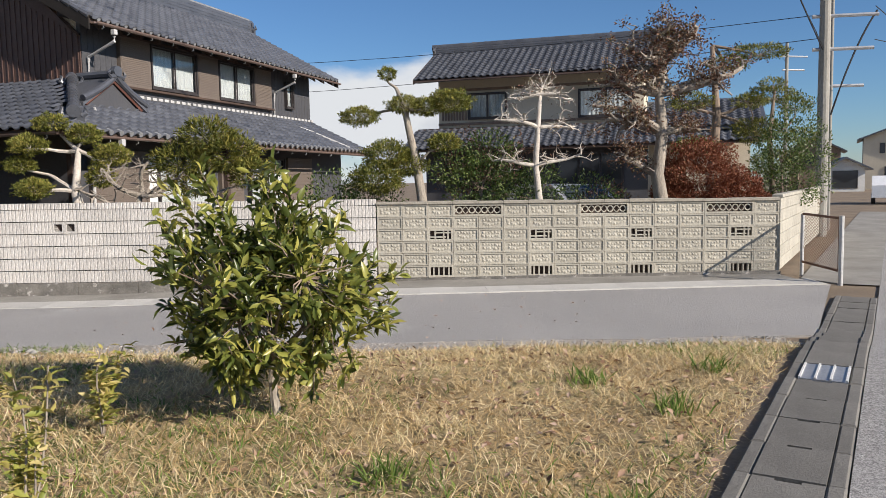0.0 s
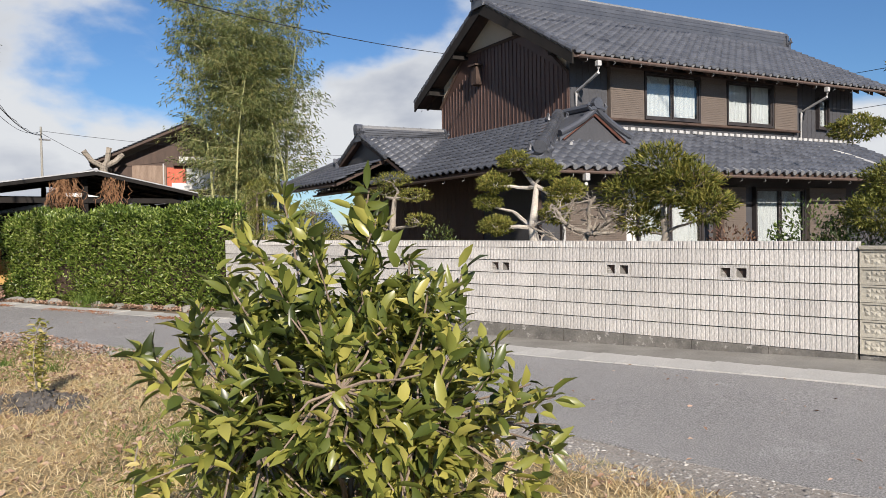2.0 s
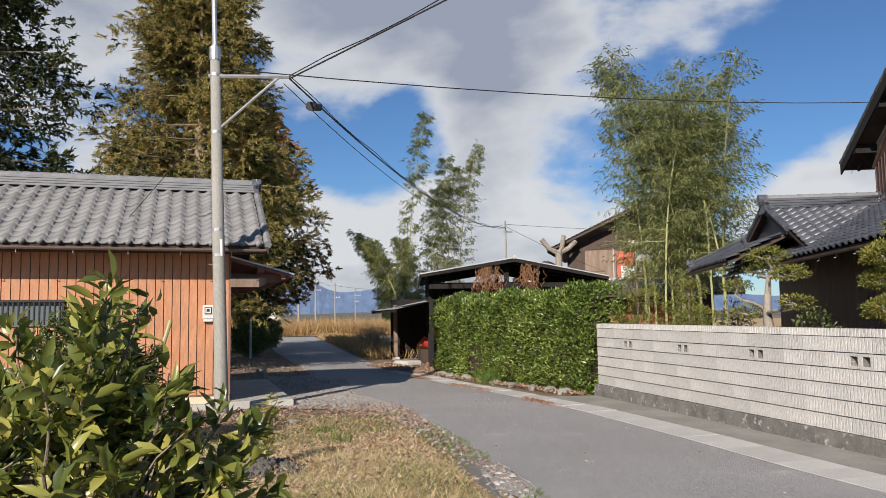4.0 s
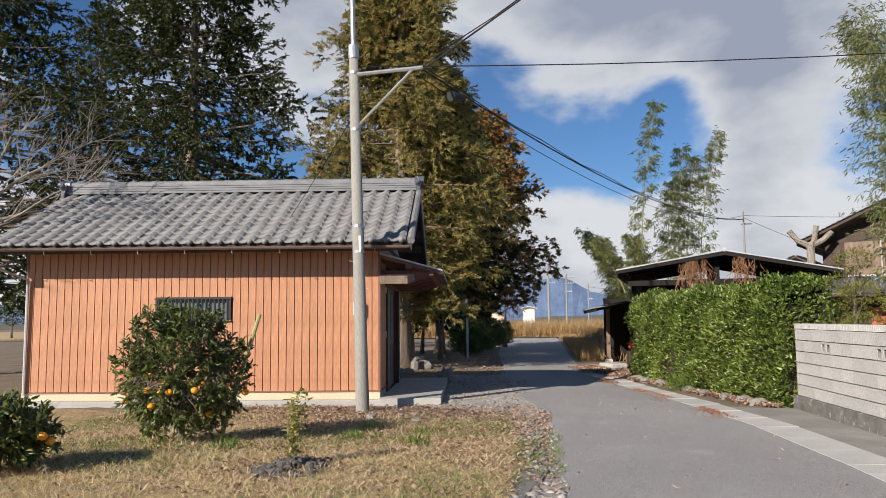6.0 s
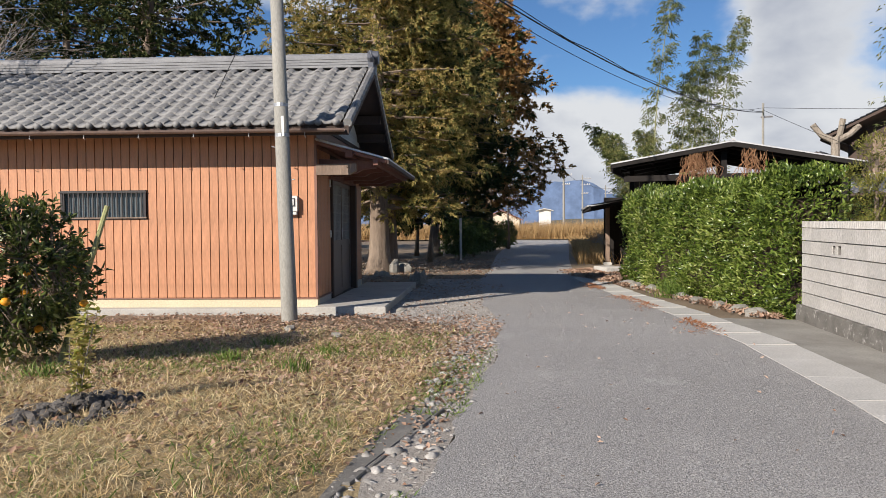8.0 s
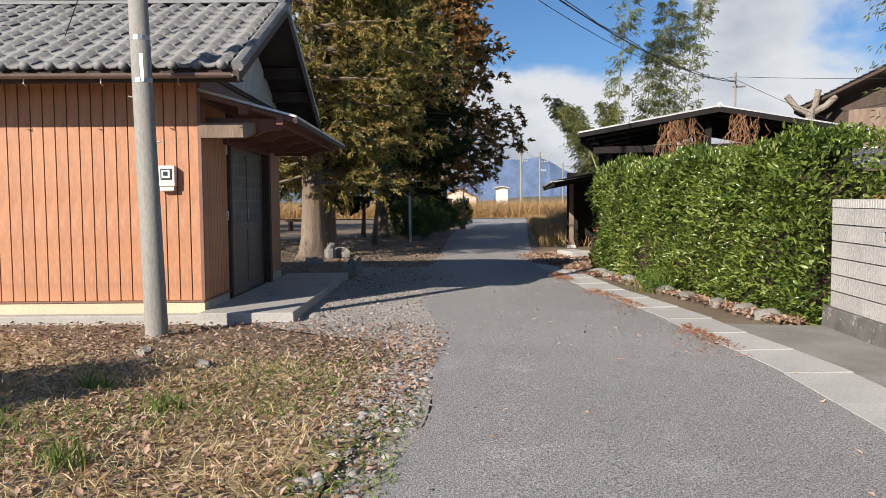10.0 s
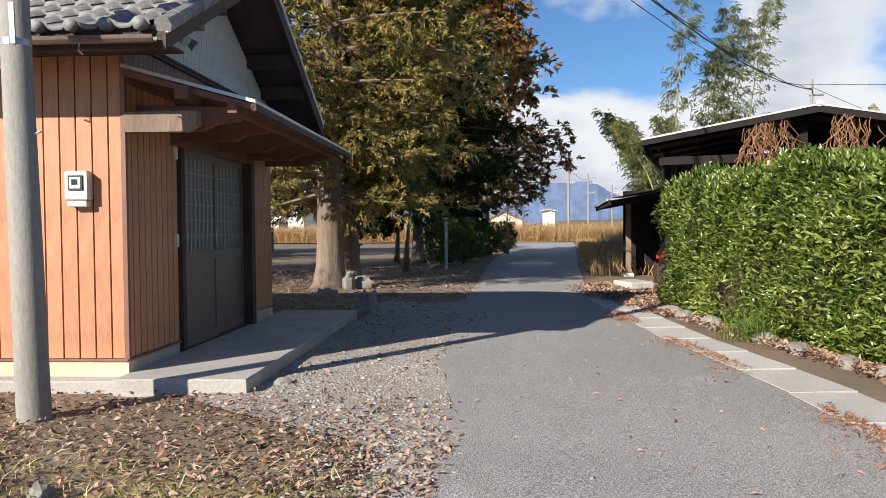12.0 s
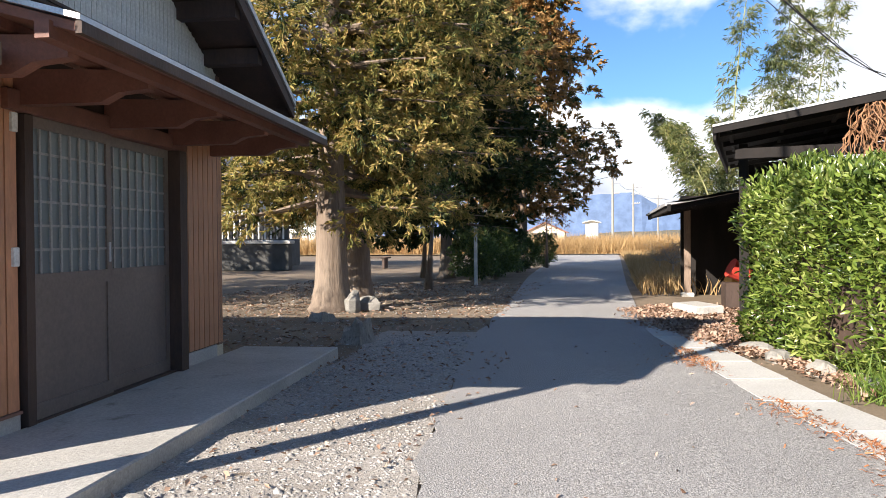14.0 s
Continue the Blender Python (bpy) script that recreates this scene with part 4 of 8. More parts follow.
part("fascia", Geo().box(0.60, 0.62, G0, 0.58, 2.72, 2.83), GUTTER, shed)
sl = math.atan(RISE)
run = (SD / 2 + 0.62) / math.cos(sl)
front_m = slope_frame((XR + SD / 2 + 0.64, G0, EZ + 0.005), (0, 1, 0), (-math.cos(sl), 0, math.sin(sl)))
places = tile_field(G1 - G0 + 0.05, run)
tile_me = pantile().mesh("tile", TILE_OLD, True)
near_tiles = [p for p in places if p[0] > (G1 - G0) - 6.2]
for x, y in near_tiles[:300]:
    part("tile", tile_me, None, shed, m=front_m @ pose(x, y, rs.uniform(0, 0.006), rs.uniform(-0.5, 0.5), rs.uniform(-0.8, 0.8), 0))
joined_tiles([p for p in places if p not in set(near_tiles[:300])], "roof_tiles", TILE_OLD, shed, front_m)
back_m = slope_frame((XR - SD / 2 - 0.64, G1, EZ + 0.005), (0, -1, 0), (math.cos(sl), 0, math.sin(sl)))
joined_tiles(tile_field(G1 - G0 + 0.05, run), "roof_tiles", TILE_OLD, shed, back_m)
kn_me = Geo().tube([(0.60, 0, EZ + 0.04), (0.70, 0, EZ + 0.025)], 0.055, 8).mesh("eave_tile_end", TILE_OLD, True)
for i in range(int((G1 - G0) / TW)):
    y = G0 + 0.21 + TW * i
    part("eave_tile_end", kn_me, None, shed, m=pose(0, y, 0))

ridge(shed, (XR, G0, shed_roof(XR) + 0.04), (XR, G1, shed_roof(XR) + 0.04), 0.22, 0.34, TILE_GREY, TILE_GREY)
verge = Geo()
for j in range(12):
    u0 = 0.64 - 0.24 * j
    z0 = shed_roof(u0) + 0.03
    verge.tube([(u0, G1 + 0.02, z0), (u0 - 0.25, G1 + 0.02, z0 + 0.25 * RISE)], [0.075, 0.066], 8)
part("verge_tiles", verge, TILE_OLD, shed)
gutter(shed, (0.70, G0, EZ - 0.055), (0.70, G1 - 0.02, EZ - 0.075))
part("hopper", Geo().chamfer(0.64, 0.76, G0 + 0.02, G0 + 0.16, EZ - 0.26, EZ - 0.10, 0.01).tube([(0.70, G0 + 0.09, EZ - 0.26), (0.45, G0 + 0.2, EZ - 0.42), (0.06, -SL + 0.05, EZ - 0.6), (0.05, -SL + 0.05, 0.0)], 0.03, 8), PIPE_W, shed)
# window with bars
win = part("window", Geo().box(-0.10, 0.02, -4.32, -4.28, 1.36, 1.84).box(-0.10, 0.02, -2.90, -2.86, 1.36, 1.84).box(-0.10, 0.02, -4.28, -2.90, 1.36, 1.40).box(-0.10, 0.02, -4.28, -2.90, 1.80, 1.84), FRAME, shed)
part("pane", Geo().box(-0.075, -0.065, -4.28, -2.90, 1.40, 1.80), GLASS_FROST, win)
for k in range(17):
    y = -4.25 + 1.32 * k / 16
    part("bar", Geo().box(0.015, 0.035, y - 0.009, y + 0.009, 1.375, 1.825), FRAME, win)
part("rail", Geo().box(0.012, 0.04, -4.34, -2.84, 1.375, 1.395), WOOD_OLD, win)
part("rail", Geo().box(0.012, 0.04, -4.34, -2.84, 1.80, 1.82), FRAME, win)
# porch roof on brackets
pr = part("porch_roof", Geo().prism([(0.0, 2.62), (1.16, 2.29), (1.16, 2.24), (0.0, 2.56)], lambda u, w: (-4.56, u, w), lambda u, w: (0.02, u, w)), WOOD_RED, shed)
part("porch_sheet", Geo().prism([(0.0, 2.66), (1.20, 2.32), (1.20, 2.29), (0.0, 2.625)], lambda u, w: (-4.60, u, w), lambda u, w: (0.06, u, w)), STEEL, pr)
part("porch_edge", Geo().box(-4.59, 0.05, 1.17, 1.205, 2.225, 2.288), WOOD_DARK, pr)
for xx in (-0.28, -1.15, -2.25, -3.35, -4.3):
    part("bracket", Geo().prism([(0.0, 2.10), (0.62, 2.10), (0.74, 2.16), (0.95, 2.18), (0.95, 2.30), (0.0, 2.34)], lambda u, w: (xx - 0.05, u, w), lambda u, w: (xx + 0.05, u, w)), WOOD_RED, pr)
part("beam", Geo().box(-4.5, 0.10, 0.50, 0.62, 2.335, 2.45).box(-4.5, 0.05, 0.95, 1.03, 2.21, 2.30), WOOD_RED, pr)
part("beam_end", Geo().prism([(0.0, 2.06), (0.55, 2.06), (0.66, 2.12), (0.66, 2.24), (0.0, 2.24)], lambda u, w: (-0.10, u, w), lambda u, w: (0.02, u, w)), WOOD_OLD, pr, "weathered bare beam end")
part("lintel", Geo().chamfer(-3.60, -0.98, -0.10, 0.05, 2.06, 2.20, 0.008), WOOD_RED, shed)
# sliding doors
for x0 in (-1.24, -3.52):
    part("door_post", Geo().chamfer(x0 - 0.02 if x0 < -2 else x0 - 0.02, x0 + 0.13 if x0 < -2 else x0 + 0.07, -0.10, 0.07 if x0 < -2 else 0.03, -0.10, 2.06, 0.008), WOOD_DARK, shed)
part("sill", Geo().box(-3.40, -1.17, -0.09, 0.02, -0.10, -0.06), WOOD_DARK, shed)
for k, (x0, x1, y) in enumerate(((-2.30, -1.20, -0.035), (-3.38, -2.22, -0.075))):
    dr = part("door", Geo().box(x0, x1, y, y + 0.03, 0.86, 0.96).box(x0, x1, y, y + 0.03, -0.06, 0.05).box(x0, x1, y, y + 0.03, 1.98, 2.06).box(x0, x0 + 0.07, y, y + 0.03, 0.05, 1.98).box(x1 - 0.07, x1, y, y + 0.03, 0.05, 1.98), DOOR_BROWN, shed, "brown aluminium sliding door")
    part("lower_panel", Geo().box(x0 + 0.07, x1 - 0.07, y + 0.006, y + 0.018, 0.05, 0.86), DOOR_BROWN, dr)
    part("pane", Geo().box(x0 + 0.07, x1 - 0.07, y + 0.006, y + 0.012, 0.96, 1.98), GLASS_FROST, dr)
    for i in range(1, 8):
        xx = x0 + 0.07 + (x1 - x0 - 0.14) * i / 8
        part("muntin", Geo().box(xx - 0.011, xx + 0.011, y + 0.012, y + 0.026, 0.96, 1.98), MUNTIN, dr)
    for j in range(1, 6):
        z = 0.96 + 1.02 * j / 6
        part("muntin", Geo().box(x0 + 0.07, x1 - 0.07, y + 0.012, y + 0.022, z - 0.009, z + 0.009), MUNTIN, dr)
    part("pull", Geo().chamfer(x1 - 0.055 if k else x0 + 0.02, x1 - 0.025 if k else x0 + 0.05, y + 0.03, y + 0.036, 1.02, 1.18, 0.002), STEEL, dr)
porch = thing("porch_slab", "grey concrete porch slab in front of the sliding doors", "porch", SM, kind="structure")
part("slab", Geo().chamfer(-5.15, 0.30, 0.002, 1.16, -0.4, -0.075, 0.012), CONC_DIRTY, porch)
# electric meter, door bell plates
meter = thing("electric_meter", "grey-white electricity meter box screwed to orange siding", "meter", SM @ pose(0.0, -0.40, 1.46))
part("case", Geo().chamfer(0.0, 0.10, -0.10, 0.10, 0.0, 0.26, 0.012), PLASTIC_W, meter)
part("bezel", Geo().box(0.10, 0.112, -0.065, 0.065, 0.09, 0.22), FRAME, meter)
part("dial", Geo().box(0.112, 0.116, -0.05, 0.05, 0.105, 0.205), PLASTIC_W, meter)
part("window", Geo().box(0.116, 0.118, -0.03, 0.025, 0.135, 0.185), GLASS, meter)
part("terminal_cover", Geo().chamfer(0.0, 0.085, -0.085, 0.085, -0.055, 0.0, 0.01), PLASTIC_W, meter)
for z in (1.02, 1.92):
    pl = thing("switch_plate", "small white plastic plate fixed beside the shed door", "plate", SM @ pose(-1.09, 0.0, z))
    part("plate", Geo().chamfer(-0.03, 0.03, 0.0, 0.018, 0.0, 0.13, 0.004), PLASTIC_W, pl)
lampb = thing("spotlight_pair", "pair of small outdoor spotlights on the shed gable", "lamp", SM @ pose(-0.55, 0.30, 3.02))
part("arm", Geo().box(-0.02, 0.02, -0.30, 0.02, 0.0, 0.04), STEEL, lampb)
for k in (-0.08, 0.08):
    part("lamp_head", Geo().tube([(k, 0.0, 0.02), (k * 1.4, 0.10, -0.06)], [0.03, 0.055], 10), STEEL, lampb)

# ---- houses ----


def wall_window(parent, m, w, h, curtain=True, sashes=2):
    """A sliding window in a wall facing -y of m: frame, sashes, glass, curtain behind."""
    wd = part("window", Geo().box(-0.05, 0, -0.06, 0.06, 0, h).box(w, w + 0.05, -0.06, 0.06, 0, h).box(-0.05, w + 0.05, -0.07, 0.06, -0.05, 0).box(-0.05, w + 0.05, -0.06, 0.06, h, h + 0.05), FRAME, parent, m=m)
    for k in range(sashes):
        x0, x1 = w * k / sashes, w * (k + 1) / sashes
        y = -0.03 if k % 2 else 0.0
        part("sash", Geo().box(x0, x0 + 0.04, y, y + 0.025, 0, h).box(x1 - 0.04, x1, y, y + 0.025, 0, h).box(x0 + 0.04, x1 - 0.04, y, y + 0.025, 0, 0.05).box(x0 + 0.04, x1 - 0.04, y, y + 0.025, h - 0.04, h), FRAME, wd)
        if curtain:
            fold = [(x0 + 0.05 + (x1 - x0 - 0.1) * t, 0.046 + 0.010 * math.sin(t * 34 + k)) for t in np.linspace(0, 1, 30)]
            cu = Geo().add([(a, b, 0.03) for a, b in fold] + [(a, b, h - 0.02) for a, b in fold], [(i, i + 1, 31 + i, 30 + i) for i in range(29)])
            part("curtain", cu, CURTAIN, wd)
        pn = part("pane", Geo().box(x0 + 0.04, x1 - 0.04, y + 0.008, y + 0.013, 0.05, h - 0.04), PANE if curtain else GLASS, wd)
        if curtain:
            pn.visible_shadow = False
    return wd


def clear_pane():
    m = bpy.data.materials.new("clear_pane")
    m.use_nodes = True
    n, k = m.node_tree.nodes, m.node_tree.links
    out_n, tr, gl, mx = n["Material Output"], n.new("ShaderNodeBsdfTransparent"), n.new("ShaderNodeBsdfGlossy"), n.new("ShaderNodeMixShader")
    gl.inputs["Roughness"].default_value = 0.03
    tr.inputs[0].default_value = (0.9, 0.93, 0.93, 1)
    mx.inputs[0].default_value = 0.10
    k.new(tr.outputs[0], mx.inputs[1])
    k.new(gl.outputs[0], mx.inputs[2])
    k.new(mx.outputs[0], out_n.inputs[0])
    return m


PANE = clear_pane()


def shutter_box(parent, m, w, h):
    sb = part("shutter", Geo().chamfer(0, w, -0.12, 0.0, -0.08, h + 0.1, 0.01), SHUTTER, parent, m=m)
    for k in range(int(h / 0.045)):
        part("slat", Geo().chamfer(0.03, w - 0.03, -0.128, -0.12, 0.02 + 0.045 * k, 0.058 + 0.045 * k, 0.002), SHUTTER, sb)
    return sb


HM = pose(-11.18, 18.40, 0, 0, 0, -19.3)
house = thing("house", "two-storey farmhouse with dark siding and grey pantiled gable roofs", "house", HM)
EVZ, HR = 5.15, 0.55
for sgn in (-1, 1):  # upper roof
    xe = sgn * 3.72
    za, ze = EVZ + 3.72 * HR, EVZ
    part("roof_deck", Geo().prism([(0, za), (xe, ze), (xe, ze - 0.10), (0, za - 0.10)][::sgn], lambda u, w: (u, 0.0, w), lambda u, w: (u, 11.9, w)), WOOD_DARK, house)
    for yy in (-0.04, 11.9):
        part("barge_board", Geo().prism([(0, za + 0.06), (xe, ze + 0.06), (xe, ze - 0.24), (0, za - 0.30)][::sgn], lambda u, w: (u, yy, w), lambda u, w: (u, yy + 0.04, w)), BLACK_SHADE_WOOD, house)
    rn = 3.72 * math.hypot(1, HR)
    mm = slope_frame((xe * 1.012, 0.0 if sgn > 0 else 11.9, ze), (0, sgn, 0), (-sgn, 0, HR))
    joined_tiles(tile_field(11.9, rn), "roof_tiles", TILE, house, mm)
    vg = Geo()
    for j in range(15):
        u0 = xe - sgn * 0.25 * j
        z0 = ze + 0.06 + 0.25 * j * HR
        vg.tube([(u0, 0.02, z0), (u0 - sgn * 0.26, 0.02, z0 + 0.26 * HR)], [0.085, 0.072], 8)
    part("verge_tiles", vg, TILE, house)
    gutter(house, (xe * 1.03, 0.05, ze - 0.06), (xe * 1.03, 11.85, ze - 0.08), step=0.8)
    for j in range(18):
        yy = 0.35 + 0.66 * j
        part("rafter", Geo().prism([(sgn * 2.9, ze + 0.82 * HR - 0.11), (sgn * 3.66, ze + 0.06 * HR - 0.11), (sgn * 3.66, ze - 0.18), (sgn * 2.9, ze + 0.82 * HR - 0.19)][::sgn], lambda u, w: (u, yy, w), lambda u, w: (u, yy + 0.06, w)), WOOD_DARK, house)
ridge(house, (0, -0.05, EVZ + 3.72 * HR + 0.02), (0, 11.95, EVZ + 3.72 * HR + 0.02), 0.46, 0.36, TILE, TILE_GREY)


def h_roof(x):
    return EVZ + (3.72 - abs(x)) * HR - 0.1


for xw in (2.85, -2.95):
    part("wall", Geo().box(xw, xw + 0.1, 0.5, 11.1, 2.9, h_roof(2.95)), CHARCOAL, house)
for yy in (0.5, 11.0):
    part("gable_wall", Geo().prism([(-2.85, 2.9), (2.85, 2.9), (2.85, h_roof(2.85)), (0, h_roof(0)), (-2.85, h_roof(2.85))], lambda u, w: (u, yy, w), lambda u, w: (u, yy + 0.1, w)), PLASTER, house)
part("gable_siding", Geo().prism([(-2.95, 3.6), (2.95, 3.6), (2.95, h_roof(2.95) - 0.55), (1.55, 6.17), (-1.55, 6.17), (-2.95, h_roof(2.95) - 0.55)], lambda u, w: (u, 0.47, w), lambda u, w: (u, 0.499, w)), MAROON, house)
for j in range(36):
    xj = -2.9 + 5.8 * j / 35
    part("batten", Geo().box(xj - 0.012, xj + 0.012, 0.452, 0.47, 3.6, min(6.14, h_roof(xj) - 0.57)), MAROON, house)
part("gable_trim", Geo().tube([(-2.95, 0.44, h_roof(2.95) - 0.55), (-1.55, 0.44, 6.17), (1.55, 0.44, 6.17), (2.95, 0.44, h_roof(2.95) - 0.55)], 0.045, 4), WOOD_DARK, house)
for xx in (-2.9, -1.5, 0.0, 1.5, 2.9):
    part("purlin", Geo().box(xx - 0.08, xx + 0.08, 0.0, 0.5, h_roof(xx) - 0.22, h_roof(xx) - 0.01), BLACK_SHADE_WOOD, house)
part("gable_lamp", Geo().chamfer(-0.95, -0.70, 0.28, 0.46, 5.25, 5.75, 0.02).box(-1.0, -0.65, 0.22, 0.47, 5.75, 5.80), WOOD_DARK, house)
# right-hand upper wall, which looks along +x
RWM = pose(2.95, 0, 0, 0, 0, 90)
boards(house, (2.95, 0.5), (2.95, 1.6), 3.6, 5.45, 0.2, CHARCOAL, "siding_board", 0.02)
boards(house, (2.95, 8.4), (2.95, 11.1), 3.6, 5.45, 0.2, CHARCOAL, "siding_board", 0.02)
part("trim", Geo().chamfer(2.95, 3.05, 0.5, 11.1, 3.50, 3.62, 0.01).chamfer(2.95, 3.10, 1.5, 8.5, 3.86, 3.92, 0.01).chamfer(2.95, 3.08, 1.5, 8.5, 5.10, 5.16, 0.01), WOOD_DARK, house)
for y0, w in ((1.62, 1.06), (4.62, 0.94), (7.46, 0.95)):
    shutter_box(house, pose(2.95, y0, 3.98, 0, 0, 90), w, 1.06)
for y0, w in ((2.76, 1.78), (5.64, 1.72)):
    wall_window(house, pose(3.02, y0, 3.99, 0, 0, 90), w, 1.05)
wall_window(house, pose(3.02, 9.4, 4.05, 0, 0, 90), 0.4, 0.8, True, 1)
part("downpipe", Geo().chamfer(3.80, 3.90, 0.53, 0.63, 4.88, 5.0, 0.01).tube([(3.85, 0.58, 4.85), (3.85, 0.58, 4.74), (3.05, 0.62, 4.45), (3.02, 0.62, 3.75), (3.2, 0.5, 3.5), (4.3, -0.6, 3.05)], 0.035, 8), PIPE_W, house, "pale downpipe")
part("downpipe", Geo().chamfer(3.80, 3.90, 8.53, 8.63, 4.88, 5.0, 0.01).tube([(3.85, 8.58, 4.85), (3.85, 8.58, 4.74), (3.05, 8.62, 4.45), (3.02, 8.62, 3.6), (4.0, 9.2, 3.2), (5.25, 9.6, 2.62)], 0.035, 8), PIPE_W, house)
# lower storey
for bx in ((4.2, 4.3, -1.4, 10.8), (-4.6, 4.2, -1.4, -1.3), (-4.6, -4.5, -1.3, 10.8), (-4.5, 4.2, 10.7, 10.8)):
    part("wall", Geo().box(*bx, -0.3, 3.0), CHARCOAL, house)
boards(house, (-4.6, -1.4), (2.2, -1.4), 0.2, 2.7, 0.2, MAROON, "siding_board", 0.03)
for y0, w in ((-0.9, 1.7), (3.6, 1.0), (7.0, 1.5)):
    shutter_box(house, pose(4.3, y0, 0.6, 0, 0, 90), w, 1.55)
for y0, w in ((1.2, 1.9), (5.0, 1.8)):
    wall_window(house, pose(4.37, y0, 0.5, 0, 0, 90), w, 1.7)
part("veranda_post", Geo().chamfer(4.75, 4.87, -1.9, -1.78, -0.3, 2.6, 0.01), WOOD_DARK, house)
part("veranda_post", Geo().chamfer(4.75, 4.87, 3.2, 3.32, -0.3, 2.6, 0.01), WOOD_DARK, house)
part("panel", Geo().chamfer(4.36, 4.40, 0.0, 1.1, 0.3, 2.2, 0.01), PLASTER_W, house)
LZ = 2.50
R1 = 2.35 * 0.48
part("lower_roof_deck", Geo().prism([(2.95, LZ + R1), (5.3, LZ), (5.3, LZ - 0.1), (2.95, LZ + R1 - 0.1)], lambda u, w: (u, -2.5 + (5.3 - u), w), lambda u, w: (u, 10.9, w)), WOOD_DARK, house)
rn = 2.35 * math.hypot(1, 0.48)
joined_tiles(tile_field(13.4, rn, left=lambda y: y * math.cos(math.atan(0.48))), "lower_roof_tiles", TILE, house, slope_frame((5.34, -2.5, LZ), (0, 1, 0), (-1, 0, 0.48)))
gutter(house, (5.42, -2.45, LZ - 0.05), (5.42, 10.8, LZ - 0.1), step=0.8)
part("hopper", Geo().chamfer(5.38, 5.48, -1.18, -1.08, LZ - 0.24, LZ - 0.1, 0.01).tube([(5.43, -1.13, LZ - 0.3), (4.9, -1.0, LZ - 0.5), (4.45, -0.9, LZ - 0.62), (4.42, -0.9, 0)], 0.035, 8), PIPE_W, house)
part("lower_roof_deck", Geo().prism([(-2.5, LZ + 0.05), (0.5, LZ + 1.5), (0.5, LZ + 1.4), (-2.5, LZ - 0.05)], lambda u, w: (-5.6, u, w), lambda u, w: (5.3 - (u + 2.5) * 0.95, u, w)), WOOD_DARK, house)
rn = 3.0 * math.hypot(1, 0.48)
joined_tiles(tile_field(10.9, rn, right=lambda y: 10.9 - y * 0.9), "lower_roof_tiles", TILE, house, slope_frame((-5.6, -2.54, LZ + 0.06), (1, 0, 0), (0, 1, 0.48)))
gutter(house, (5.3, -2.62, LZ - 0.02), (-5.5, -2.62, LZ - 0.02), step=0.9)
ridge(house, (4.85, -1.75, LZ + 0.30), (3.0, 0.12, LZ + 1.22), 0.24, 0.26, TILE, TILE)
wt = Geo()
for j in range(46):
    yy = 0.6 + 0.23 * j
    wt.box(2.96, 3.10, yy, yy + 0.14, LZ + R1 + 0.02, LZ + R1 + 0.09)
part("flashing_tiles", wt, PIPE_W, house)
# left wing with its own ridge
for sgn in (-1, 1):
    xc = -2.8
    part("wing_deck", Geo().prism([(xc, 4.0), (xc + sgn * 2.8, 2.72), (xc + sgn * 2.8, 2.64), (xc, 3.9)][::sgn], lambda u, w: (u, -2.2, w), lambda u, w: (u, 0.5, w)), WOOD_DARK, house)
    rn = 2.8 * math.hypot(1, 0.457)
    joined_tiles(tile_field(2.75, rn), "wing_tiles", TILE, house, slope_frame((xc + sgn * 2.84, -2.22 if sgn > 0 else 0.5, 2.74), (0, sgn, 0), (-sgn, 0, 0.457)))
    part("wing_barge", Geo().prism([(xc, 4.08), (xc + sgn * 1.6, 3.36), (xc + sgn * 1.6, 3.18), (xc, 3.85)][::sgn], lambda u, w: (u, -2.26, w), lambda u, w: (u, -2.21, w)), WOOD_DARK, house)
    vg = Geo()
    for j in range(7):
        vg.tube([(xc + sgn * 0.24 * j, -2.24, 4.06 - 0.11 * j), (xc + sgn * 0.24 * (j + 1), -2.24, 4.06 - 0.11 * (j + 1))], [0.066, 0.078], 8)
    part("wing_verge", vg, TILE, house)
part("wing_gable", Geo().prism([(-4.5, 3.1), (-1.1, 3.1), (-2.8, 3.9)], lambda u, w: (u, -2.1, w), lambda u, w: (u, -2.0, w)), CHARCOAL, house)
part("wing_skirt_deck", Geo().prism([(-3.5, 2.62), (-2.15, 3.24), (-2.15, 3.14), (-3.5, 2.52)], lambda u, w: (-5.75 + (u + 3.5) * 0.95, u, w), lambda u, w: (-1.4, u, w)), WOOD_DARK, house)
joined_tiles(tile_field(4.4, 1.48, left=lambda y: y * 0.86), "wing_skirt_tiles", TILE, house, slope_frame((-5.75, -3.52, 2.63), (1, 0, 0), (0, 1, 0.459)))
ridge(house, (-5.65, -3.4, 2.70), (-4.45, -2.2, 3.28), 0.16, 0.22, TILE, TILE)
gutter(house, (-1.4, -3.6, 2.56), (-5.7, -3.6, 2.56))
ridge(house, (-2.8, -2.25, 4.0), (-2.8, 0.48, 4.0), 0.26, 0.3, TILE, TILE_GREY)
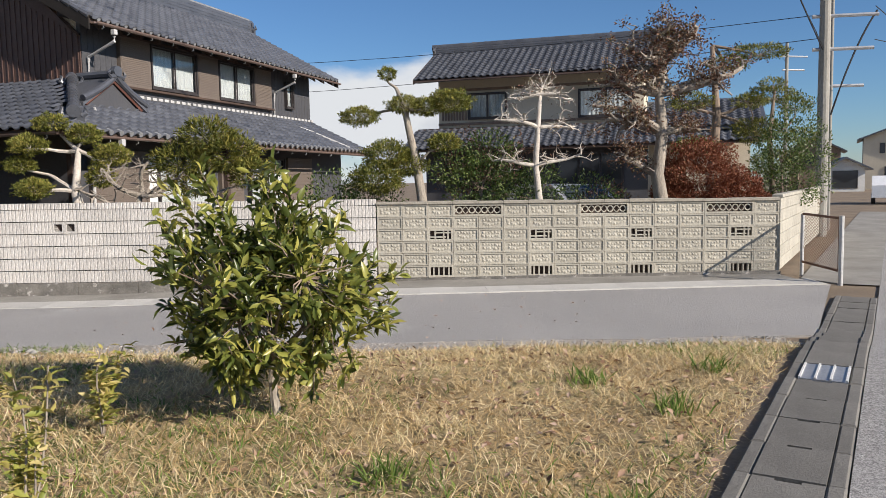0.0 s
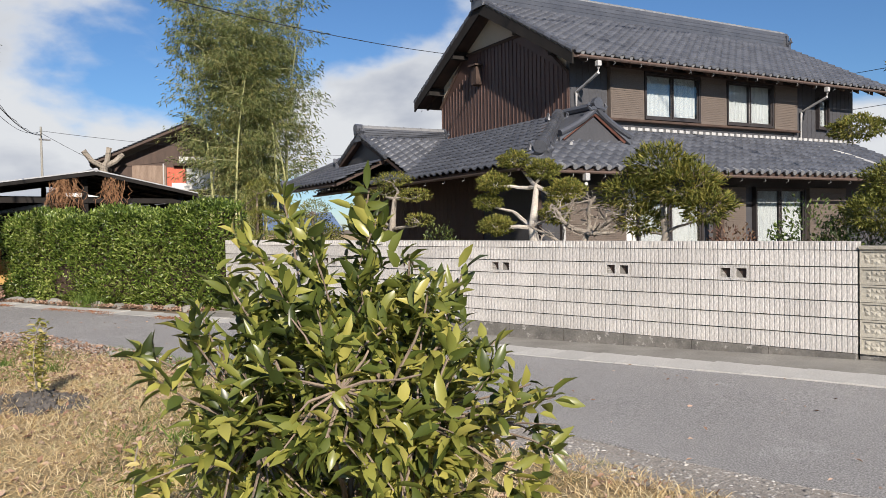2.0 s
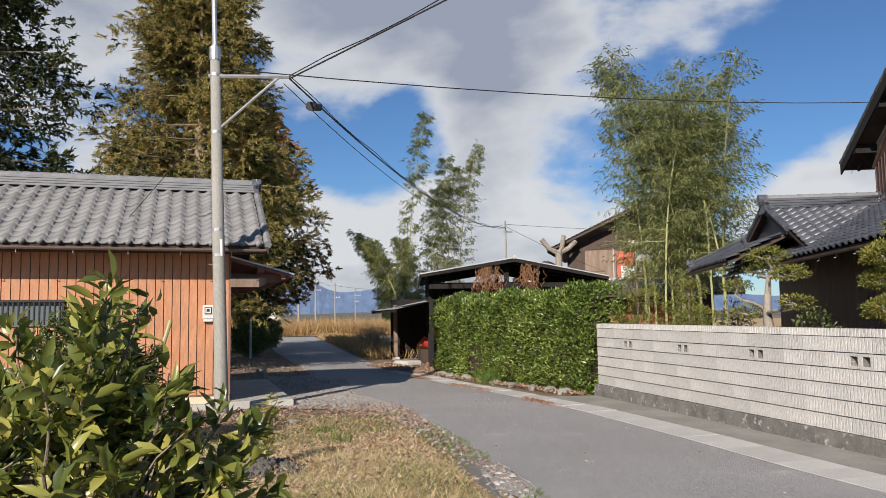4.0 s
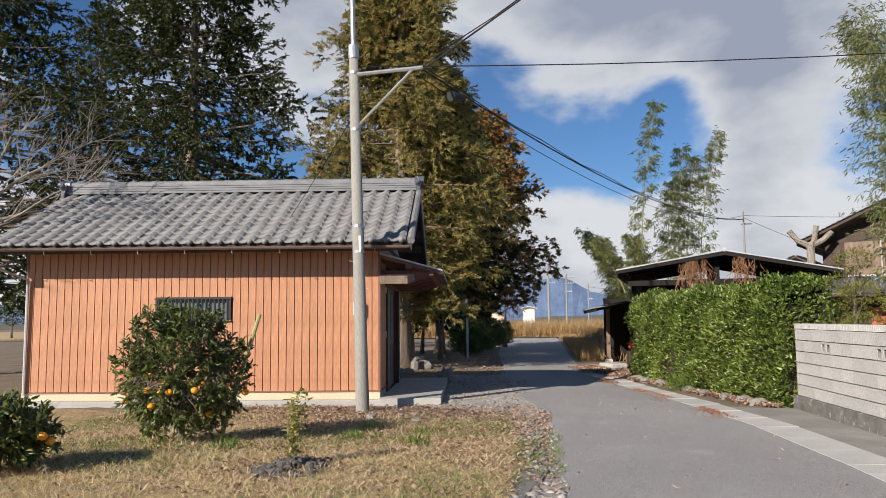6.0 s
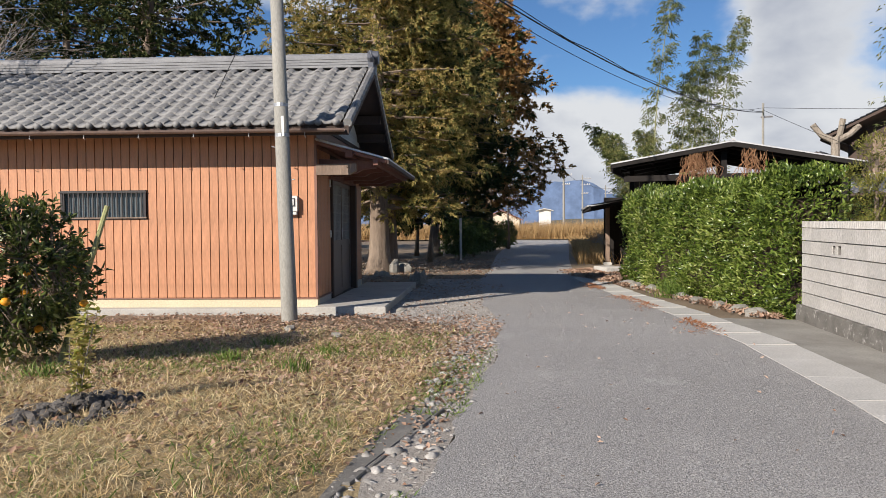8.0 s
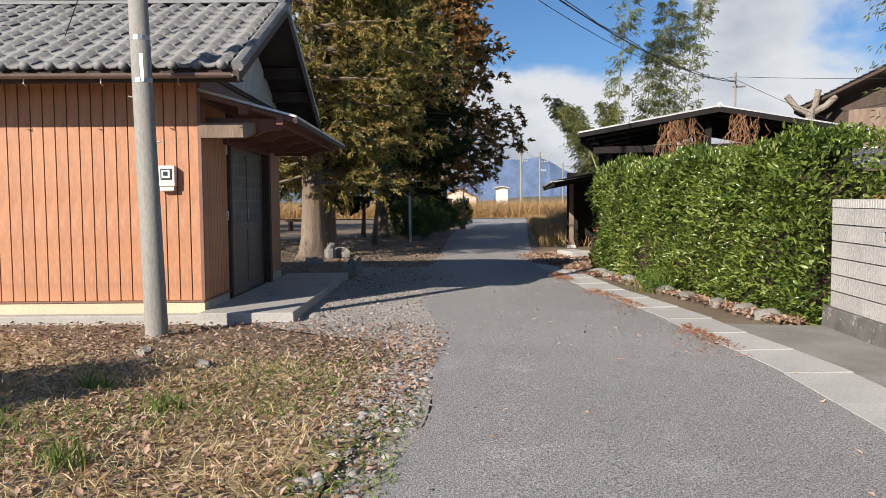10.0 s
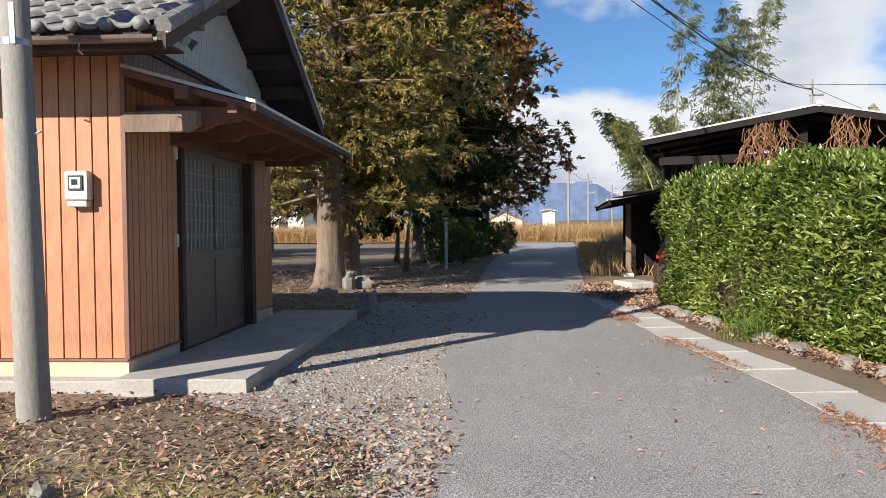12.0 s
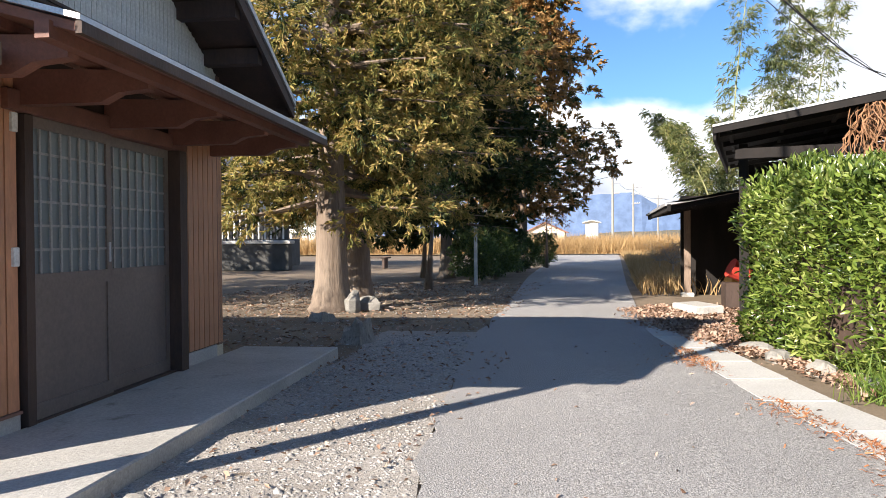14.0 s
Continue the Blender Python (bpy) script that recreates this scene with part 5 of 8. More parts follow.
# little ornamental gable on the lower roof
OY = 0.32
for sgn in (-1, 1):
    dg = Geo()
    pts = [(4.05, OY + sgn * 0.98 * t, 3.95 - 0.66 * t ** 0.8 + 0.06 * t * t) for t in np.linspace(0, 1, 7)]
    dg.tube(pts, 0.072, 8)
    part("gable_verge", dg, TILE, house)
    part("gable_slope", Geo().add([(4.05, OY, 3.90), (4.05, OY + sgn * 0.98, 3.26), (2.97, OY + sgn * 0.98, 3.26), (2.97, OY, 3.90), (4.05, OY, 3.82), (4.05, OY + sgn * 0.98, 3.18), (2.97, OY + sgn * 0.98, 3.18), (2.97, OY, 3.82)],
                                  [(0, 1, 2, 3), (7, 6, 5, 4), (0, 4, 5, 1), (1, 5, 6, 2)]), TILE, house)
    part("gable_rafter", Geo().tube([(4.0, OY, 3.80), (4.0, OY + sgn * 0.86, 3.22)], 0.03, 4), WOOD_RED, house)
part("gable_ridge", Geo().tube([(4.10, OY, 3.97), (2.97, OY, 3.97)], 0.085, 8), TILE, house)
fin = Geo().tube([(4.02, OY, 4.02), (4.14, OY, 4.02)], 0.12, 14)
for sgn in (-1, 1):
    fin.tube([(4.08, OY + sgn * 0.06, 3.92), (4.10, OY + sgn * 0.19, 3.88), (4.10, OY + sgn * 0.25, 3.96), (4.09, OY + sgn * 0.21, 4.02)], [0.06, 0.05, 0.04, 0.025], 7)
part("ridge_end_tile", fin, TILE, house)
part("gable_panel", Geo().prism([(OY - 0.8, 3.2), (OY + 0.8, 3.2), (OY, 3.76)], lambda u, w: (3.9, u, w), lambda u, w: (3.95, u, w)), CHARCOAL, house)

# round ends of the eave tiles
for nm, xe2, y0, y1, ze2 in (("upper", 3.76, 0.0, 11.9, EVZ), ("lower", 5.36, -2.4, 10.8, LZ)):
    et = Geo()
    for j in range(int((y1 - y0) / TW)):
        yy = y0 + 0.21 + TW * j
        et.tube([(xe2 - 0.08, yy, ze2 + 0.065), (xe2 + 0.03, yy, ze2 + 0.02)], 0.058, 8)
    tagged(part("eave_tile_row", et, TILE_GREY, house), kind="stuff")
# the cream house behind
M2 = pose(-0.9, 30.9, 0, 0, 0, -17)
house2 = thing("house", "two-storey cream plaster house with dark pantiled roof behind the garden", "house", M2)
E2, L2 = 5.45, 9.4
for sgn in (1, -1):
    ye, yr = (-0.1, 3.0) if sgn > 0 else (6.1, 3.0)
    part("roof_deck", Geo().prism([(ye, E2), (yr, E2 + 1.5), (yr, E2 + 1.4), (ye, E2 - 0.08)][::sgn], lambda u, w: (-0.1, u, w), lambda u, w: (L2, u, w)), WOOD_DARK, house2)
    joined_tiles(tile_field(L2 + 0.1, 3.1 * 1.11), "roof_tiles", TILE, house2, slope_frame((-0.1 if sgn > 0 else L2, ye, E2 + 0.02), (sgn, 0, 0), (0, sgn, 0.484)))
    part("barge_board", Geo().prism([(ye, E2 + 0.05), (yr, E2 + 1.55), (yr, E2 + 1.3), (ye, E2 - 0.15)][::sgn], lambda u, w: (-0.15, u, w), lambda u, w: (-0.1, u, w)), WOOD_DARK, house2)
ridge(house2, (-0.15, 3.0, E2 + 1.5), (L2 + 0.05, 3.0, E2 + 1.5), 0.36, 0.34, TILE, TILE)
gutter(house2, (L2, -0.16, E2 - 0.06), (-0.1, -0.16, E2 - 0.05))
part("wall", Geo().box(0.6, L2 - 0.7, 0.9, 1.0, 2.6, 5.7).box(0.6, 0.7, 1.0, 5.2, -0.3, 5.9).box(L2 - 0.8, L2 - 0.7, 1.0, 5.2, -0.3, 5.9).box(0.7, L2 - 0.8, 5.1, 5.2, -0.3, 5.7).prism([(1.0, 5.8), (5.2, 5.8), (3.0, 6.8)], lambda u, w: (0.6, u, w), lambda u, w: (0.7, u, w)), PLASTER, house2)
part("lower_wall", Geo().box(0.4, L2 - 0.5, -0.3, -0.2, -0.3, 2.8), CHARCOAL, house2)
wall_window(house2, pose(1.9, 0.83, 3.95, 0, 0, 0), 1.5, 0.95)
wall_window(house2, pose(6.3, 0.83, 3.85, 0, 0, 0), 2.0, 1.0)
for k in range(9):
    part("slat", Geo().chamfer(0.75 + 0.12 * k, 0.82 + 0.12 * k, 0.84, 0.88, 3.9, 4.95, 0.003), WOOD_OLD, house2)
part("trim", Geo().box(0.6, L2 - 0.7, 0.82, 0.9, 3.70, 3.80).box(0.6, L2 - 0.7, 0.84, 0.9, 5.05, 5.15), WOOD_OLD, house2)
part("lower_roof_deck", Geo().prism([(-1.2, 2.65), (0.9, 3.6), (0.9, 3.5), (-1.2, 2.57)], lambda u, w: (-0.3, u, w), lambda u, w: (L2 + 3.2, u, w)), WOOD_DARK, house2)
joined_tiles(tile_field(L2 + 3.4, 2.3), "lower_roof_tiles", TILE, house2, slope_frame((-0.3, -1.22, 2.67), (1, 0, 0), (0, 1, 0.452)))
wall_window(house2, pose(2.2, -0.33, 0.9, 0, 0, 0), 2.2, 1.5, False, 3)
wall_window(house2, pose(5.6, -0.33, 0.9, 0, 0, 0), 2.4, 1.5, False, 3)
part("annex", Geo().box(L2 - 0.5, L2 + 3.0, 0.0, 4.0, -0.3, 3.4), PLASTER, house2)
part("annex_roof", Geo().prism([(-0.6, 3.2), (2.0, 4.4), (4.6, 3.2), (4.6, 3.1), (2.0, 4.3), (-0.6, 3.1)], lambda u, w: (L2 - 0.6, u, w), lambda u, w: (L2 + 3.5, u, w)), TILE, house2)
joined_tiles(tile_field(4.0, 2.8), "annex_tiles", TILE, house2, slope_frame((L2 - 0.6, -0.62, 3.22), (1, 0, 0), (0, 1, 0.46)))

# the brown and red house beyond the hedge
M3 = pose(-37.4, 24.6, 0, 0, 0, 62)
house3 = thing("house", "two-storey brown house with red wall panel and tiled roofs", "house", M3)
part("wall", Geo().box(-3.2, 4.6, 0.0, 0.1, -0.3, 5.2).box(-3.2, -3.1, 0.1, 7.0, -0.3, 5.2).box(4.5, 4.6, 0.1, 7.0, -0.3, 5.2).prism([(-3.2, 5.2), (4.6, 5.2), (0.7, 7.0)], lambda u, w: (u, 0.0, w), lambda u, w: (u, 0.1, w)), WOOD_DARK, house3)
part("red_panel", Geo().chamfer(-0.45, 0.50, -0.04, 0.0, 3.5, 5.0, 0.01), BRICKRED, house3, "red painted wall panel")
part("tan_panel", Geo().chamfer(-2.2, -0.50, -0.04, 0.0, 3.4, 5.1, 0.01), WOOD_OLD, house3)
part("downpipe", Geo().tube([(-0.62, -0.10, 5.2), (-0.62, -0.10, 3.4), (-0.9, -0.6, 3.2)], 0.04, 8), PIPE_W, house3)
part("red_panel", Geo().chamfer(-1.2, 4.0, -0.05, 0.0, 0.2, 1.9, 0.01), BRICKRED, house3)
part("panel", Geo().chamfer(0.2, 4.4, -0.05, 0.0, 5.24, 5.60, 0.01), PLASTER_W, house3)
part("panel", Geo().chamfer(0.56, 2.1, -0.05, 0.0, 3.8, 5.0, 0.01), PLASTER_W, house3)
part("eave_board", Geo().chamfer(-0.1, 4.5, -0.35, 0.0, 5.08, 5.2, 0.01), WOOD_DARK, house3)
for sgn in (-1, 1):
    xe = 0.7 + sgn * 4.9
    part("roof_deck", Geo().prism([(0.7, 7.35), (xe, 5.1), (xe, 4.98), (0.7, 7.2)][::sgn], lambda u, w: (u, -1.0, w), lambda u, w: (u, 8.0, w)), WOOD_DARK, house3)
    joined_tiles(tile_field(9.0, 4.9 * 1.1), "roof_tiles", TILE, house3, slope_frame((xe, -1.0 if sgn > 0 else 8.0, 5.12), (0, sgn, 0), (-sgn, 0, 0.459)))
part("flashing_row", Geo().box(-3.0, 4.6, -0.12, -0.02, 3.40, 3.47), PLASTIC_W, house3)
ridge(house3, (0.7, -1.0, 7.35), (0.7, 8.0, 7.35), 0.3, 0.3, TILE_GREY, TILE)
part("lower_roof_deck", Geo().prism([(-1.9, 2.5), (0.0, 3.4), (0.0, 3.3), (-1.9, 2.4)], lambda u, w: (-5.2, u, w), lambda u, w: (6.0, u, w)), WOOD_DARK, house3)
joined_tiles(tile_field(11.2, 2.1), "lower_roof_tiles", TILE, house3, slope_frame((-5.2, -1.92, 2.52), (1, 0, 0), (0, 1, 0.474)))
part("annex_wall", Geo().box(-5.4, -3.2, -0.6, 4, -0.3, 3.6), PLASTER_W, house3)
for sgn in (-1, 1):
    part("annex_roof_deck", Geo().prism([(-4.3, 4.5), (-4.3 + sgn * 1.9, 3.5), (-4.3 + sgn * 1.9, 3.4), (-4.3, 4.4)][::sgn], lambda u, w: (u, -1.0, w), lambda u, w: (u, 4.4, w)), WOOD_DARK, house3)
    joined_tiles(tile_field(5.4, 2.1), "annex_tiles", TILE, house3, slope_frame((-4.3 + sgn * 1.9, -1.0 if sgn > 0 else 4.4, 3.52), (0, sgn, 0), (-sgn, 0, 0.526)))
acu = thing("air_conditioner", "white air-conditioner outdoor unit hung on the red wall", "air conditioner", M3 @ pose(0.18, -0.45, 3.52))
part("case", Geo().chamfer(-0.4, 0.4, 0.0, 0.32, 0.0, 0.62, 0.02), PLASTIC_W, acu)
part("fan_grille", Geo().tube([(-0.1, -0.02, 0.31), (-0.1, 0.0, 0.31)], 0.25, 18), STEEL, acu)
part("bracket", Geo().box(-0.35, 0.35, 0.0, 0.45, -0.05, 0.0), STEEL, acu)

# ---- open barn behind the hedge ----
# peak (-20.9, 12.9), front-left tip (-22.9, 10.1), right tip (-20.7, 15.7)
BM = pose(-21.4, 12.9, 0, 0, 0, 80)
barn = thing("open_barn", "rickety open barn with corrugated zinc roof, vines hanging from it", "barn", BM)


def corrugated(x0, x1, y0, y1, za, zb, pitch=0.09, amp=0.012):
    """A corrugated sheet between x0 (height za) and x1 (height zb); ridges run along x."""
    g = Geo()
    n = max(2, int((y1 - y0) / (pitch / 2)))
    for i in range(n + 1):
        y = y0 + (y1 - y0) * i / n
        d = amp if i % 2 else -amp
        for dz in (0.0, -0.012):
            g.v += [(x0, y, za + d + dz), (x1, y, zb + d + dz)]
    for i in range(n):
        a = 4 * i
        g.f += [(a, a + 1, a + 5, a + 4), (a + 2, a + 6, a + 7, a + 3), (a, a + 4, a + 6, a + 2), (a + 1, a + 3, a + 7, a + 5)]
    return g


for x0, x1, za, zb in ((0.0, -3.0, 3.28, 2.80), (0.0, 3.0, 3.28, 2.66)):
    part("roof_sheet", corrugated(x0, x1, -0.3, 6.0, za, zb), ZINC, barn)
    part("roof_edge", Geo().prism([(x0, za + 0.02), (x1, zb + 0.02), (x1, zb - 0.012), (x0, za - 0.012)], lambda u, w: (u, -0.36, w), lambda u, w: (u, -0.30, w)), ZINC, barn)
    # boarding added below the sheet, the underside's shade in its near-black colour
    part("roof_boarding", Geo().prism([(x0, za - 0.03), (x1 * 0.99, zb - 0.03), (x1 * 0.99, zb - 0.05), (x0, za - 0.05)], lambda u, w: (u, -0.30, w), lambda u, w: (u, 5.95, w)), BLACK_SHADE_WOOD, barn)
    part("barge_board", Geo().prism([(x0, za - 0.015), (x1, zb - 0.015), (x1, zb - 0.11), (x0, za - 0.13)], lambda u, w: (u, -0.345, w), lambda u, w: (u, -0.31, w)), BLACK_SHADE_WOOD, barn)
    part("eave_board", Geo().box(min(x1, x1 * 0.985), max(x1, x1 * 0.985), -0.3, 5.9, zb - 0.20, zb - 0.02), BLACK_SHADE_WOOD, barn)
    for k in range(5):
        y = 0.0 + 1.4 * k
        part("rafter", Geo().prism([(x0, za - 0.02), (x1 * 0.97, zb - 0.01), (x1 * 0.97, zb - 0.12), (x0, za - 0.15)], lambda u, w: (u, y, w), lambda u, w: (u, y + 0.07, w)), BLACK_SHADE_WOOD, barn)
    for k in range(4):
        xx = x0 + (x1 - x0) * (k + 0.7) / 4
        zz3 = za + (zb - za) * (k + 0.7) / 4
        part("batten", Geo().box(xx - 0.03, xx + 0.03, -0.28, 5.9, zz3 - 0.095, zz3 - 0.052), BLACK_SHADE_WOOD, barn)
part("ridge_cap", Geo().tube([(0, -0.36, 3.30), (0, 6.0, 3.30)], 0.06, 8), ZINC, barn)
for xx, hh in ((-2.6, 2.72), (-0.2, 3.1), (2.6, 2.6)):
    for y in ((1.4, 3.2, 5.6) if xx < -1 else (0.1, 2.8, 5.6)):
        part("post", Geo().chamfer(xx - 0.07, xx + 0.07, y, y + 0.14, -0.3, hh, 0.01), BLACK_SHADE_WOOD, barn)
# near-black beam and walls: the interior's shade is in the colour
part("tie_beam", Geo().box(-2.7, 2.7, 0.06, 0.2, 2.35, 2.5), BLACK_SHADE_WOOD, barn)
part("back_wall", Geo().box(-2.7, 2.7, 5.75, 5.8, -0.3, 2.8).box(2.66, 2.72, 0.2, 5.75, -0.3, 2.4), BLACK_SHADE_WOOD, barn)
# lean-to on its far side
LM = pose(-27.1, 9.55, 0, 0, 0, 90)
lean = thing("lean_to", "sagging lean-to shed with zinc roof on one weathered post", "shed", LM)
part("roof_sheet", Geo().prism([(-0.2, 1.78), (0.2, 1.80), (4.3, 2.60), (4.3, 2.56), (-0.2, 1.73)], lambda u, w: (u, -3.6, w), lambda u, w: (u, 2.6, w)), ZINC, lean)
part("fascia", Geo().box(-0.16, -0.10, -3.6, 2.55, 1.64, 1.76), BLACK_SHADE_WOOD, lean)
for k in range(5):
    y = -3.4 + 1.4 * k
    part("rafter", Geo().prism([(-0.1, 1.74), (4.2, 2.54), (4.2, 2.44), (-0.1, 1.66)], lambda u, w: (u, y, w), lambda u, w: (u, y + 0.06, w)), BLACK_SHADE_WOOD, lean)
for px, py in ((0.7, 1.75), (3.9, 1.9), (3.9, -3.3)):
    # rear posts near-black for the shade inside, only the front one weathered
    part("post", Geo().chamfer(px - 0.07, px + 0.07, py - 0.07, py + 0.07, -0.3, 1.85 + 0.19 * px, 0.01), WOOD_OLD if px < 1 else BLACK_SHADE_WOOD, lean)
part("back_wall", Geo().box(4.1, 4.16, -3.5, 2.4, -0.3, 2.5).box(0.6, 4.1, 2.3, 2.36, -0.3, 2.2), BLACK_SHADE_WOOD, lean)
part("post_base", Geo().chamfer(0.56, 0.84, 1.61, 1.89, -0.3, -0.12, 0.02), CONC, lean)
strawb = thing("straw_bale", "golden straw bundles stacked in the lean-to", "straw", LM)
STRAW = surface("straw", (0.42, 0.26, 0.08), (0.55, 0.36, 0.13), 0.95, 6, 70, 0.5, 1.0)
for c in ((1.9, 0.9, 0.2), (2.5, -0.3, 0.25), (2.3, 0.4, 0.85)):
    part("bundle", Geo().tube([(c[0], c[1] - 0.5, c[2]), (c[0], c[1] + 0.5, c[2])], 0.42, 14), STRAW, strawb)
redb = thing("red_bucket", "red plastic tub on its side beside straw", "bucket", pose(-25.6, 10.9, 0.5))
part("tub", Geo().tube([(0, 0, -0.2), (0, 0, 0.2)], [0.15, 0.2], 14), RED_PAINT, redb, m=pose(0, 0, 0, 60, 20, 0))
part("crate", Geo().chamfer(-0.3, 0.3, -0.3, 0.3, -0.72, -0.2, 0.02), WOOD_DARK, redb)
flat = thing("flat_stone", "pale concrete block lying on leaves by the lean-to", "block", pose(-24.6, 10.0, -0.2, 2, 0, 20))
part("block", Geo().chamfer(-0.5, 0.5, -0.25, 0.25, 0, 0.16, 0.02), CONC, flat)

# ---- trees and shrubs ----


def limb(g, a, b, r0, r1, rnd, bend=0.15, n=6, sides=6):
    a, b = Vector(a), Vector(b)
    ln = (b - a).length
    pts, k = [], [Vector((rnd.uniform(-1, 1), rnd.uniform(-1, 1), rnd.uniform(-0.4, 0.4))) * ln * bend for _ in range(2)]
    for i in range(n):
        t = i / (n - 1)
        pts.append(a.lerp(b, t) + k[0] * math.sin(math.pi * t) + k[1] * math.sin(2 * math.pi * t) * 0.5)
    g.tube(pts, [r0 + (r1 - r0) * i / (n - 1) for i in range(n)], sides)
    return pts


def pad_points(rng, c, r, n, hollow=0.55):
    d = rng.normal(0, 1, (n, 3))
    d /= np.linalg.norm(d, axis=1)[:, None]
    k = hollow + (1 - hollow) * rng.random(n) ** 0.6
    lump = 1 + 0.16 * np.sin(d[:, 0] * 7 + c[0] * 3) * np.sin(d[:, 1] * 6 + c[1]) + 0.12 * np.sin(d[:, 2] * 9 + c[0])
    return np.array(c) + d * np.array(r) * (k * lump)[:, None], d


def cloud_tree(name, label, base, trunk, r0, pads, mat, leaf, density=5200, seed=1, bark=BARK_GREY, group="", twigs=3):
    """A clipped garden tree: a bent trunk, limbs to leaf pads. trunk and pads are relative to base."""
    rnd, rng = random.Random(seed), np.random.default_rng(seed)
    th = thing(name, label, "tree", pose(*base), group)
    g = Geo()
    pts = [Vector(p) for p in trunk]
    n = len(pts)
    g.tube(pts, [r0 * (1 - 0.72 * i / (n - 1)) * (1.35 if i == 0 else 1) for i in range(n)], 10)
    part("trunk", g, bark, th, smooth=True)
    gl, P, D = Geo(), [], []
    for c, r in pads:
        cv = Vector(c)
        src = min(pts[1:], key=lambda q: (q - cv).length + max(0, q.z - cv.z) * 1.5)
        limb(gl, src, cv - Vector((0, 0, r[2] * 0.5)), r0 * 0.27, r0 * 0.11, rnd, 0.2)
        for _ in range(twigs):
            e = cv + Vector((rnd.uniform(-1, 1) * r[0], rnd.uniform(-1, 1) * r[1], rnd.uniform(-.3, .5) * r[2])) * 0.8
            limb(gl, cv - Vector((0, 0, r[2] * 0.5)), e, r0 * 0.13, r0 * 0.05, rnd, 0.1, 4, 4)
        k = int(density * (r[0] * r[1] + r[0] * r[2] + r[1] * r[2]) / 3)
        if k:
            p, d = pad_points(rng, c, r, k)
            P.append(p)
            D.append(d + np.array([0, 0, 0.5]))
    tagged(part("branchwork", gl, bark, th), kind="stuff")
    if P:
        cr = new("crown", leaves(rng, np.concatenate(P), np.concatenate(D), leaf[0], leaf[1], mat, "crown", loose=0.9))
        cr.parent = th
        tagged(cr, kind="stuff")
    return th


def limbed_tree(name, label, base, trunk, r0, ends, mat, leaf, per_twig, seed, bark, reach=0.5, group=""):
    """A pruned garden tree: a thick trunk, crooked limbs to the given ends, forking into twigs that may carry leaves."""
    rnd, rng = random.Random(seed), np.random.default_rng(seed)
    th = thing(name, label, "tree", pose(*base), group)
    pts = [Vector(p) for p in trunk]
    n = len(pts)
    part("trunk", Geo().tube(pts, [r0 * (1 - 0.6 * i / (n - 1)) * (1.4 if i == 0 else 1) for i in range(n)], 12), bark, th, smooth=True)
    gl, P, D = Geo(), [], []
    for e in ends:
        ev = Vector(e)
        src = min(pts[1:], key=lambda q: (q - ev).length + max(0, q.z - ev.z) * 1.5)
        line = limb(gl, src, ev, r0 * 0.5, r0 * 0.2, rnd, 0.16, 7, 8)
        for k in range(8):
            a = line[2 + k % 5]
            b = a + Vector((rnd.gauss(0, 1), rnd.gauss(0, 0.7), rnd.gauss(0.35, 0.6))).normalized() * reach * rnd.uniform(0.6, 1.2)
            ln2 = limb(gl, a, b, r0 * 0.19, r0 * 0.07, rnd, 0.18, 5, 5)
            for j in range(5):
                c = ln2[1 + j % 4]
                d = c + Vector((rnd.gauss(0, 1), rnd.gauss(0, 0.8), rnd.gauss(0.3, 0.6))).normalized() * reach * rnd.uniform(0.3, 0.6)
                limb(gl, c, d, r0 * 0.07, r0 * 0.025, rnd, 0.12, 4, 4)
                for _ in range(per_twig):
                    P.append(d + Vector((rnd.gauss(0, .07), rnd.gauss(0, .07), rnd.gauss(0, .05))))
                    D.append(Vector((rnd.gauss(0, 1), rnd.gauss(0, 1), rnd.gauss(0.3, .6))))
    tagged(part("branchwork", gl, bark, th), kind="stuff")
    if P:
        cr = new("crown", leaves(rng, np.array(P), np.array(D), leaf[0], leaf[1], mat, "crown", loose=0.9))
        cr.parent = th
        tagged(cr, kind="stuff")
    return th


